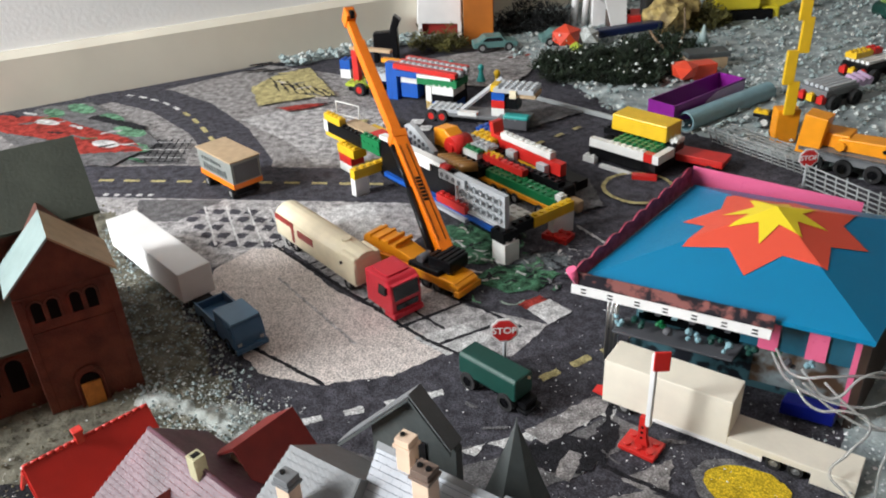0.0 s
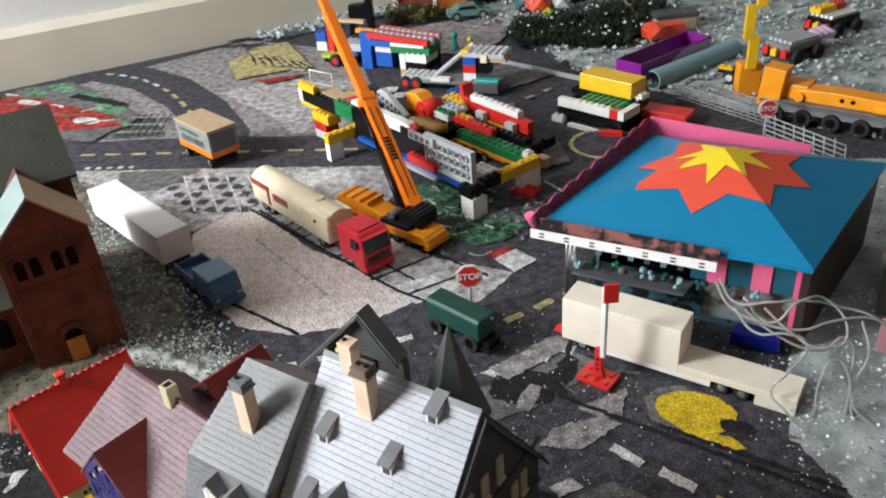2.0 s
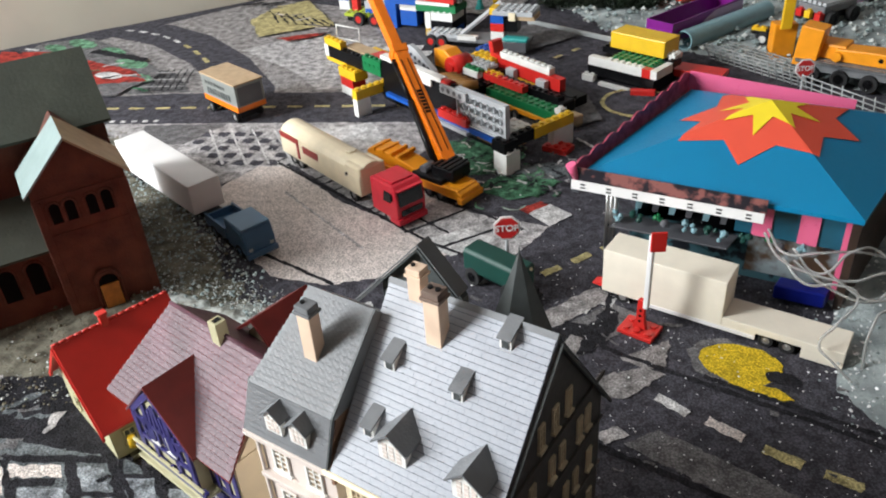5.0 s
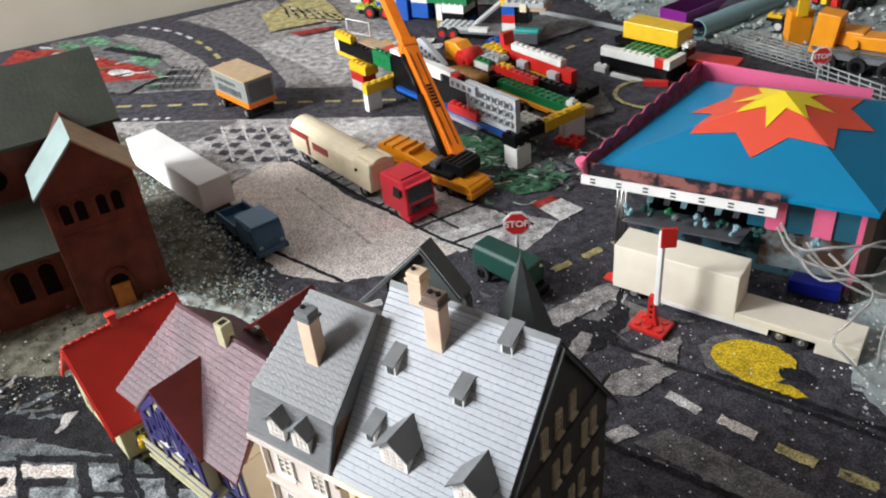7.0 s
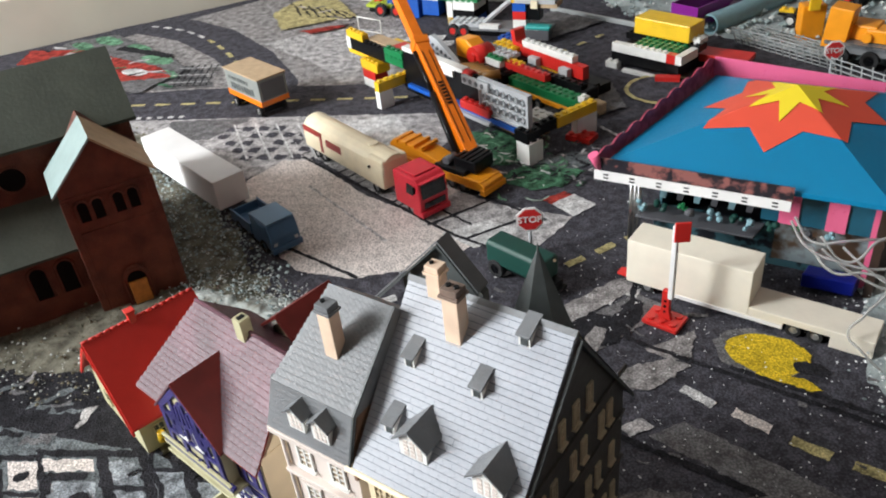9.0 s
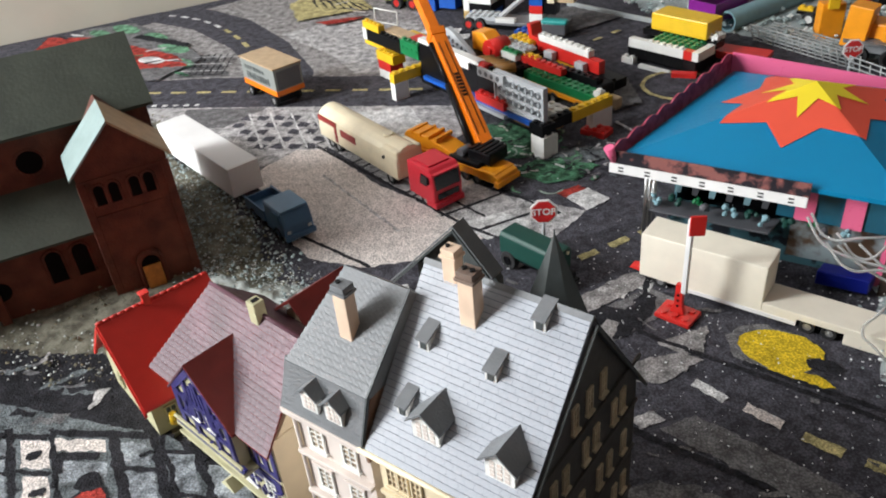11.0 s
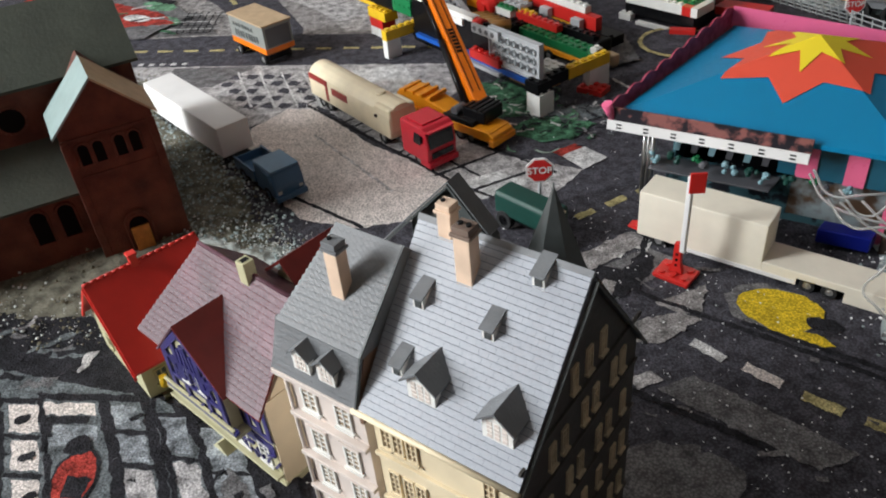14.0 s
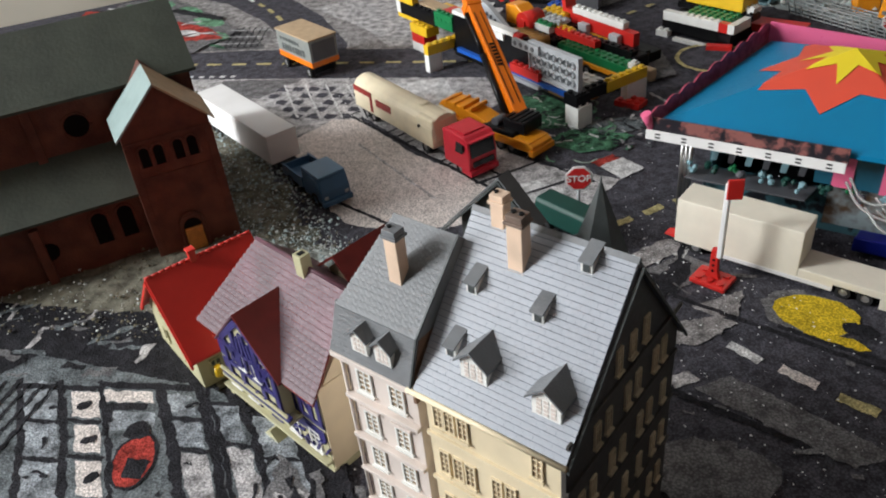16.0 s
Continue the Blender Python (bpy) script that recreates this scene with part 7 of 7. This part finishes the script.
def fence(name, p, q, h, n, lean, label):
    t = thing(name, pose(p[0], p[1], 0.003, lean, 0, math.degrees(math.atan2(q[1] - p[1], q[0] - p[0]))), label, "wire fence", "wire fences")
    L = math.hypot(q[0] - p[0], q[1] - p[1])
    for k in range(n + 1):
        part("post", cyl((L * k / n, 0, 0), (L * k / n, 0, h * (1.0 + 0.12 * math.sin(k * 2.1))), 0.0007, seg=6), "fence_grey", t)
    for r in range(5):
        z = h * (0.08 + 0.22 * r)
        part("rail", cyl((0, 0, z), (L, 0, z), 0.0007, seg=6), "fence_grey", t)
    return t


fence("wire_fence", (0.285, 0.795), (0.362, 0.705), 0.022, 14, 25, "grey plastic wire fence leaning on the gravel")
fence("wire_fence", (0.300, 0.820), (0.375, 0.728), 0.016, 14, -60, "grey plastic wire fence lying on the gravel")
fence("wire_fence", (0.352, 0.686), (0.402, 0.612), 0.024, 8, 10, "grey plastic wire fence standing behind the booth")
rail = thing("edge_rail", pose(0.086, 0.946, 0, 0, 0, -38), "thin grey-teal rail along the sand edge", "rail")
part("bar", box(0, 0.145, -0.0018, 0.0018, 0.0, 0.0055, 0.0005), "fence_grey", rail)


def brick_station():
    t = thing("brick_station", pose(-0.098, 0.948, 0, 0, 0, -22), "toy-brick building with blue pillars and red striped roof", "brick model")
    for x, c1, c2 in ((0.000, "blue", "blue"), (0.008, "blue", "blue")):
        brick(t, x, 0.0, 0.0, 1, 2, c1, 0.0480, False)
    for z, c in ((0.0, "blue"), (0.0096, "blue"), (0.0192, "white")):
        brick(t, 0.020, 0.004, z + 0.004, 3, 3, c)
    for z, c in ((0.0, "blue"), (0.0096, "black"), (0.0192, "white")):
        brick(t, 0.072, -0.012, z, 4, 4, c)
    brick(t, 0.066, -0.013, 0.0, 1, 1, "white", 0.0288, False)
    brick(t, 0.066, -0.013, 0.0, 1, 1, "yellow", 0.0096, False)
    brick(t, 0.016, -0.006, 0.0336, 6, 4, "blue", 0.0080)
    brick(t, 0.052, -0.010, 0.0290, 7, 4, "green", 0.0080)
    brick(t, 0.052, -0.010, 0.0370, 6, 1, "white", 0.0040, False)
    tl = pose(0.014, -0.010, 0.0450, 0, 3, 0)
    for k, c in enumerate(("red", "grey", "red", "grey", "red")):
        brick(t, 0.004 + 0.004 * (k % 2), 0.008 * k, 0.0, 11, 1, c, 0.0064, k % 2 == 1, turn=tl)
    brick(t, -0.012, 0.010, 0.0440, 5, 1, "amber", 0.0048, False)
    part("dark_core", box(0.02, 0.10, 0.02, 0.034, 0.0, 0.030), "black", t)
    return t


brick_station()


def red_column():
    t = thing("brick_gate_post", pose(-0.150, 0.985, 0, 0, 0, -20), "red brick column on a lime plate with blue bricks", "brick model")
    brick(t, -0.006, -0.012, 0.0080, 6, 4, "lime", 0.0040)
    part("column", box(0.0, 0.009, 0.0, 0.009, 0.012, 0.054, 0.0006), "red", t)
    part("top_bar", box(-0.002, 0.060, 0.0, 0.008, 0.0540, 0.0580, 0.0004), "tan", t)
    brick(t, 0.024, -0.006, 0.0120, 3, 2, "blue", 0.0064)
    brick(t, 0.024, -0.006, 0.0184, 4, 3, "grey", 0.0096)
    for x in (0.022, 0.046):
        for y, o in ((-0.020, -1), (0.014, 1)):
            wheel(t, x, y, 0.0085, 0.0070, o, "red")
    part("axle_block", box(0.0, 0.05, -0.014, 0.012, 0.003, 0.0082), "black", t)
    return t


red_column()
bw = thing("blue_white_bricks", pose(-0.180, 1.035, 0, 0, 0, -15), "loose blue brick stacked on a white brick", "brick")
brick(bw, 0, 0, 0, 2, 2, "white", 0.0128, False)
brick(bw, 0, 0, 0.0128, 2, 2, "blue", 0.0128)


def flat_wagon():
    t = thing("grey_brick_wagon", pose(-0.035, 0.868, 0, 0, 0, -16), "low grey brick wagon with brick stack and tilted ramp", "brick model")
    part("chassis", box(0.0, 0.125, 0.0, 0.030, 0.008, 0.0120, 0.0006), "slate_flat", t)
    brick(t, 0.0, 0.002, 0.0120, 5, 3, "grey", 0.0032)
    brick(t, 0.040, -0.001, 0.0110, 3, 1, "white", 0.0048, False)
    part("underside", box(0.02, 0.12, 0.004, 0.026, 0.002, 0.0082), "black", t)
    for x in (0.006, 0.020):
        for y, o in ((0.0, -1), (0.030, 1)):
            wheel(t, x, y, 0.0075, 0.0065, o, "red")
    x = 0.080
    for k, c in enumerate(("white", "red", "blue")):
        brick(t, x, 0.006, 0.0120 + HIGH * k, 2, 2, c)
    brick(t, x + 0.016, 0.008, 0.0216, 2, 2, "black", 0.0140, False)
    brick(t, x - 0.001, 0.006, 0.0410, 1, 2, "yellow", 0.0080, False)
    brick(t, x + 0.004, 0.002, 0.0420, 6, 4, "grey", 0.0048)
    brick(t, x + 0.024, 0.000, 0.0370, 1, 1, "cream", 0.0090, False)
    brick(t, x + 0.030, 0.004, 0.0370, 3, 3, "tan", 0.0052, False)
    part("clear_piece", box(x + 0.020, x + 0.050, -0.012, 0.000, 0.016, 0.021, 0.002), "teal", t, "turquoise translucent piece")
    part("ramp", box(0, 0.062, -0.004, 0.004, -0.0016, 0.0016, 0.0004), "grey", t, "grey tilted ramp arm", pose(0.040, 0.010, 0.013, 0, -32, 38))
    part("counter", box(0.092, 0.128, -0.010, 0.004, 0.004, 0.016, 0.0006), "dark_grey", t)
    brick(t, 0.100, -0.010, 0.012, 2, 1, "white", 0.0080, False)
    return t


flat_wagon()


def pawn(x, y, colour):
    t = thing("game_pawn", pose(x, y, 0), "small %s plastic game pawn" % colour[1], "game pawn", "game pawns")
    b = bmesh.new()
    prof = [(0.0060, 0.0), (0.0064, 0.003), (0.0045, 0.007), (0.0030, 0.014), (0.0026, 0.0165), (0.0040, 0.0185), (0.0044, 0.021), (0.0034, 0.0240), (0.0012, 0.0255)]
    rings = [[b.verts.new((r * math.cos(2 * math.pi * k / 14), r * math.sin(2 * math.pi * k / 14), z)) for k in range(14)] for r, z in prof]
    for i in range(len(prof) - 1):
        for k in range(14):
            f = b.faces.new((rings[i][k], rings[i][(k + 1) % 14], rings[i + 1][(k + 1) % 14], rings[i + 1][k]))
            f.smooth = True
    b.faces.new(rings[-1])
    part("body", b, colour[0], t)


pawn(0.043, 0.985, ("yellow", "yellow"))
pawn(0.020, 1.010, ("teal", "green"))
pawn(-0.022, 1.030, ("teal", "green"))


def toy_car(x, y, turn, colour, label):
    t = thing("toy_car", pose(x, y, 0.004, 0, 0, turn), label, "toy car", "toy cars")
    prof = [(0.0, 0.006), (0.066, 0.006), (0.067, 0.013), (0.050, 0.0155), (0.043, 0.0225), (0.018, 0.0225), (0.008, 0.0155), (0.0, 0.0140)]
    part("body", prism(prof, 0.0, 0.026, "y", bev=0.0014), colour, t)
    part("side_window", prism([(0.014, 0.0160), (0.045, 0.0160), (0.041, 0.0212), (0.020, 0.0212)], -0.0003, 0.0002, "y"), "glass_dark", t)
    for xx in (0.013, 0.053):
        for yy, o in ((0.001, -1), (0.025, 1)):
            wheel(t, xx, yy, 0.0066, 0.0050, o, "rim")


toy_car(0.000, 1.135, 12, "teal_dull", "dull turquoise toy estate car by the gravel")
toy_car(0.100, 1.165, 12, "teal_dull", "dull turquoise toy van half hidden by debris")
op = thing("orange_block", pose(0.002, 1.216, 0, 0, 0, 3), "tall orange-brown wooden block by the wall", "wooden block")
part("block", box(-0.023, 0.023, -0.020, 0.020, 0.0, 0.20, 0.0012), "wood_orange", op)
wp = thing("white_carton", pose(-0.062, 1.235, 0, 0, 0, 8), "crumpled white carton standing on legs", "carton")
part("carton", prism([(-0.036, 0.030), (0.034, 0.026), (0.036, 0.12), (-0.030, 0.13)], -0.020, 0.020, "y", bev=0.002), "card_white", wp)
for x in (-0.034, 0.028):
    part("leg", box(x, x + 0.006, -0.020, -0.014, 0.0, 0.031, 0.0005), "card_white", wp)
part("red_base", box(-0.028, 0.028, -0.012, 0.014, 0.010, 0.028, 0.001), "dark_red", wp)
hf = thing("black_toy_figure", pose(-0.126, 1.110, 0), "plain black toy figure beside the gravel", "toy figure")
part("figure", prism([(-0.020, 0.0), (-0.012, 0.0), (-0.010, 0.022), (0.008, 0.022), (0.010, 0.0), (0.018, 0.0), (0.018, 0.050), (0.024, 0.062), (0.014, 0.070), (0.006, 0.046), (-0.018, 0.044)], -0.007, 0.007, "y", bev=0.0015), "black", hf)


# ---- plants and debris ----
def tuft(name, cx, cy, rx, ry, count, h0, h1, material, label, turn=0.0, blade=0.0022, seed=3):
    """A mass of many small leaves on arching twigs."""
    rnd = random.Random(seed)
    verts, faces = [], []
    c, s = math.cos(turn), math.sin(turn)
    for i in range(count):
        a, r = rnd.uniform(0, 6.283), math.sqrt(rnd.random())
        r *= 0.8 + 0.35 * noise.noise(Vector((math.cos(a) * 2, math.sin(a) * 2, seed)))
        lx, ly = rx * r * math.cos(a), ry * r * math.sin(a)
        x, y = cx + c * lx - s * ly, cy + s * lx + c * ly
        top = inner(h0, h1, rnd.random()) * (1.1 - 0.7 * r * r) * (0.7 + 0.6 * noise.noise(Vector((x * 40, y * 40, seed))))
        z = 0.003 + max(0.0, top) * rnd.uniform(0.25, 1.0)
        yaw, pitch = rnd.uniform(0, 6.283), rnd.uniform(-0.3, 0.9)
        L = blade * rnd.uniform(1.6, 4.2)
        d = Vector((math.cos(yaw) * math.cos(pitch), math.sin(yaw) * math.cos(pitch), math.sin(pitch)))
        n = Vector((-math.sin(yaw), math.cos(yaw), rnd.uniform(-0.5, 0.5))) * blade * rnd.uniform(0.25, 0.5)
        p = Vector((x, y, z))
        k = len(verts)
        verts += [tuple(p), tuple(p + d * L * 0.5 + n), tuple(p + d * L), tuple(p + d * L * 0.5 - n)]
        faces.append((k, k + 1, k + 2, k + 3))
    me = bpy.data.meshes.new(name)
    me.from_pydata(verts, [], faces)
    me.materials.append(M[material])
    return tagged(new(name, me), label, "plant", kind="stuff")


tuft("fir_branch", 0.190, 1.050, 0.125, 0.085, 13000, 0.010, 0.034, "leaf_dark", "dark green fir branch lying on the gravel", -0.1, 0.0030, 3)
tuft("fir_branch", 0.275, 1.115, 0.080, 0.075, 5500, 0.012, 0.038, "leaf_dark", "dark green fir branch lying on the gravel", 0.3, 0.0030, 5)
tuft("dry_grass", -0.055, 1.165, 0.055, 0.030, 1800, 0.012, 0.040, "leaf_olive", "olive-brown dry grass clump", 0.0, 0.0030, 7)
tuft("dark_shrub", 0.085, 1.262, 0.075, 0.035, 2600, 0.03, 0.075, "debris_black", "black tangled shrub by the wall", 0.2, 0.0034, 9)
tuft("olive_foliage", 0.345, 1.27, 0.060, 0.05, 1800, 0.02, 0.05, "leaf_olive", "olive dried foliage by the wall", 0.2, 0.0040, 11)
stones("white_grain", lambda x, y: 0.1 - math.hypot((x - 0.21) / 1.5, y - 1.05), 0.05, 0.38, 0.93, 1.20, 60, 0.0015, 0.0042, "stone_pale", "white grains scattered over the fir branch", 0.026)


def branch(p0, pts, r, name, label):
    t = thing(name, pose(*p0), label, "twig")
    b = bmesh.new()
    for (a, c) in zip(pts, pts[1:]):
        cyl(a, c, r, r * 0.85, seg=8, bm=b)
    part("stem", b, "twig", t)


branch((0.255, 1.14, 0.012), [(0, 0, 0.02), (0.008, -0.03, 0.012), (0.022, -0.055, 0.004), (0.05, -0.062, 0.004)], 0.0022, "bare_twig", "bare brown twig with white bits")
branch((0.29, 1.10, 0.012), [(0, 0, 0), (0.010, 0.02, 0.03), (0.008, 0.03, 0.055)], 0.0016, "bare_twig", "bare upright brown twig")
branch((0.30, 1.05, 0.012), [(-0.02, 0.02, 0.0), (0.0, 0.0, 0.006), (0.012, -0.02, 0.002)], 0.0014, "bare_twig", "bare brown twig on the fir branch")


def gem(x, y, z, r, material, label, seed):
    t = thing("faceted_piece", pose(x, y, z), label, "toy piece", "faceted pieces")
    b = bmesh.new()
    bmesh.ops.create_icosphere(b, subdivisions=1, radius=r)
    rnd = random.Random(seed)
    for v in b.verts:
        v.co *= rnd.uniform(0.75, 1.15)
        v.co.z *= 0.8
    part("piece", b, material, t)


gem(0.134, 1.160, 0.022, 0.024, "coral_red", "bright red faceted plastic piece", 1)
gem(0.166, 1.165, 0.020, 0.020, "stone_pale", "crumpled silver-white foil piece by the wall", 2)
gem(0.284, 0.998, 0.018, 0.020, "coral_red", "shiny red faceted plastic piece on the fir branch", 4)
gem(0.150, 1.135, 0.010, 0.012, "lime", "lime green plastic piece", 6)
ob = thing("orange_box", pose(0.294, 0.998, 0.004, 0, 0, 20), "small orange-red plastic box on the gravel", "plastic box")
part("body", box(0.0, 0.036, 0.0, 0.022, 0.0, 0.020, 0.001), "coral_red", ob)
wb2 = thing("wooden_block", pose(0.296, 1.040, 0.004, 0, 0, 12), "wooden block with dark grey top on the gravel", "wooden block")
part("block", box(0.0, 0.054, 0.0, 0.026, 0.0, 0.016, 0.001), "tan", wb2)
part("top", box(-0.002, 0.057, -0.001, 0.028, 0.016, 0.023, 0.001), "slate_dark", wb2)
cn = thing("teal_cone", pose(0.326, 1.120, 0.012), "pale teal plastic cone on the gravel", "toy cone")
part("cone", cyl((0, 0, 0.004), (0, 0, 0.034), 0.010, 0.001, seg=20), "verdigris", cn)
part("foot", cyl((0, 0, 0.0), (0, 0, 0.004), 0.016, 0.013, seg=20), "verdigris", cn)


def wood_frame():
    t = thing("white_wood_frame", pose(0.150, 1.285, 0, 0, 0, 15), "leaning whitish wooden frame with dark wedge", "wooden frame")
    for a, b2 in (((0, 0, 0), (0.005, 0, 0.085)), ((0.016, -0.004, 0), (0.022, 0, 0.07)), ((0.0, -0.01, 0.075), (0.075, -0.02, 0.030))):
        part("bar", cyl(a, b2, 0.006, seg=4), "card_white", t)
    part("wedge", box(0.050, 0.085, -0.03, 0.0, 0.0, 0.030, 0.001), "dark_wood", t)
    part("panel", box(0.028, 0.056, -0.012, 0.006, 0.0, 0.060, 0.001), "card_white", t)


wood_frame()
db = thing("dark_blue_bar", pose(0.185, 1.175, 0.016, 0, -4, 14), "long dark blue plastic bar on the debris", "plastic bar")
part("bar", box(0.0, 0.100, 0.0, 0.020, -0.004, 0.008, 0.003), "navy", db)
rd = thing("red_sheet", pose(0.212, 1.255, 0, 0, 0, 14), "red plastic sheet with white corner", "plastic sheet")
part("sheet", box(0.0, 0.13, 0.0, 0.045, 0.0, 0.024, 0.002), "red", rd)
part("corner", prism([(0.0, 0.0), (0.022, 0.0), (0.016, 0.09), (-0.03, 0.10)], -0.002, 0.004, "y"), "card_white", rd)
part("dark_block", box(0.045, 0.13, -0.012, 0.012, 0.012, 0.065, 0.004), "debris_black", rd)
part("yellow_hood", box(0.040, 0.135, 0.005, 0.040, 0.060, 0.095, 0.008), "yellow", rd)


def excavator():
    t = thing("yellow_digger", pose(0.425, 1.300, 0, 0, 0, 10), "yellow toy digger with black tracks by the wall", "toy digger")
    part("track", box(-0.03, 0.045, 0.0, 0.050, 0.0, 0.022, 0.006), "black", t)
    part("body", prism([(-0.055, 0.022), (0.020, 0.022), (0.022, 0.05), (-0.02, 0.062), (-0.055, 0.05)], 0.0, 0.045, "y", bev=0.003), "digger_yellow", t)
    part("arm", prism([(0.010, 0.022), (0.055, 0.018), (0.085, 0.030), (0.085, 0.046), (0.050, 0.060), (0.010, 0.055)], 0.012, 0.030, "y", bev=0.003), "digger_yellow", t)
    part("bucket", box(0.025, 0.055, 0.004, 0.040, 0.004, 0.024, 0.003), "digger_yellow", t)


excavator()
gb = thing("green_wagon_box", pose(0.640, 1.275, 0.004, 0, 0, 15), "olive green toy wagon on the sand", "toy wagon")
part("body", box(0.0, 0.16, 0.0, 0.045, 0.010, 0.040, 0.003), "moss", gb)
part("wheel", cyl((0.004, -0.004, 0.012), (0.004, 0.049, 0.012), 0.012, seg=18), "bottle_green", gb)

def crumple(x, y, z, r, material, label, seed):
    t = thing("crumpled_paper", pose(x, y, z), label, "paper")
    b = bmesh.new()
    bmesh.ops.create_icosphere(b, subdivisions=3, radius=r)
    for v in b.verts:
        k = noise.noise(v.co * (1.6 / r) + Vector((seed, 0, 0)))
        v.co *= 0.85 + 0.45 * abs(k) + 0.25 * noise.noise(v.co * (4.5 / r))
        v.co.z *= 0.8
    part("paper", b, material, t)


crumple(0.292, 1.235, 0.030, 0.036, "straw", "crumpled straw-yellow paper in front of the wall", 3)
crumple(0.318, 1.275, 0.034, 0.032, "straw", "crumpled straw-yellow paper in front of the wall", 9)

# ---- beside the booth ----
gc = thing("grey_carton", pose(0.350, 0.392, 0, 0, 0, -33), "worn grey-beige carton beside the booth", "carton")
part("carton", box(0.0, 0.10, 0.0, 0.11, 0.0, 0.040, 0.002), "carton_grey", gc)
part("lid", box(-0.003, 0.103, -0.003, 0.113, 0.040, 0.050, 0.0015), "carton_grey", gc)
pk = thing("pink_card", pose(0.337, 0.352, 0.002, 0, 0, -18), "dusty pink card standing in front of the carton", "card")
part("card", box(0.0, 0.050, 0.0, 0.0016, 0.0, 0.026, 0.0003), "card_pink", pk)


def cable(name, pts, r, label):
    cu = bpy.data.curves.new(name, "CURVE")
    cu.dimensions, cu.bevel_depth, cu.bevel_resolution, cu.resolution_u = "3D", r, 2, 10
    sp = cu.splines.new("BEZIER")
    sp.bezier_points.add(len(pts) - 1)
    for p, q in zip(sp.bezier_points, pts):
        p.co, p.handle_left_type, p.handle_right_type = q, "AUTO", "AUTO"
    cu.materials.append(M["cable_clear"])
    return tagged(new(name, cu), label, "cable", "clear cables")


cable("clear_cable", [(0.231, 0.337, 0.066), (0.238, 0.326, 0.056), (0.252, 0.317, 0.052), (0.275, 0.312, 0.050), (0.292, 0.317, 0.052), (0.318, 0.322, 0.050), (0.345, 0.322, 0.030)], 0.0008, "loose transparent cable over the booth corner")
cable("clear_cable", [(0.233, 0.338, 0.068), (0.241, 0.328, 0.058), (0.258, 0.322, 0.062), (0.280, 0.326, 0.060), (0.300, 0.332, 0.052), (0.322, 0.326, 0.046), (0.34, 0.31, 0.02)], 0.0008, "loose transparent cable over the booth corner")
cable("clear_cable", [(0.240, 0.326, 0.056), (0.250, 0.312, 0.048), (0.266, 0.308, 0.050), (0.276, 0.305, 0.046), (0.266, 0.298, 0.030), (0.2585, 0.2955, 0.0175), (0.264, 0.288, 0.0125), (0.274, 0.280, 0.004)], 0.0008, "loose transparent cable hanging over the trailer bed")
cable("clear_cable", [(0.245, 0.322, 0.057), (0.262, 0.312, 0.046), (0.285, 0.306, 0.040), (0.300, 0.312, 0.044), (0.302, 0.300, 0.020), (0.300, 0.292, 0.004)], 0.0008, "loose transparent cable hanging to the sand")
cable("clear_cable", [(0.310, 0.320, 0.050), (0.312, 0.308, 0.036), (0.304, 0.300, 0.018), (0.303, 0.290, 0.003)], 0.0008, "loose transparent cable hanging to the sand")
cable("clear_cable", [(0.246, 0.330, 0.060), (0.258, 0.316, 0.052), (0.274, 0.320, 0.064), (0.292, 0.326, 0.060), (0.300, 0.312, 0.046), (0.284, 0.302, 0.044), (0.268, 0.310, 0.050), (0.256, 0.322, 0.058)], 0.0008, "loose transparent cable looped beside the booth")
cable("clear_cable", [(0.283, 0.292, 0.003), (0.286, 0.300, 0.026), (0.294, 0.306, 0.034), (0.301, 0.302, 0.026), (0.304, 0.292, 0.010), (0.315, 0.282, 0.003)], 0.0008, "loose transparent cable arching over the sand")
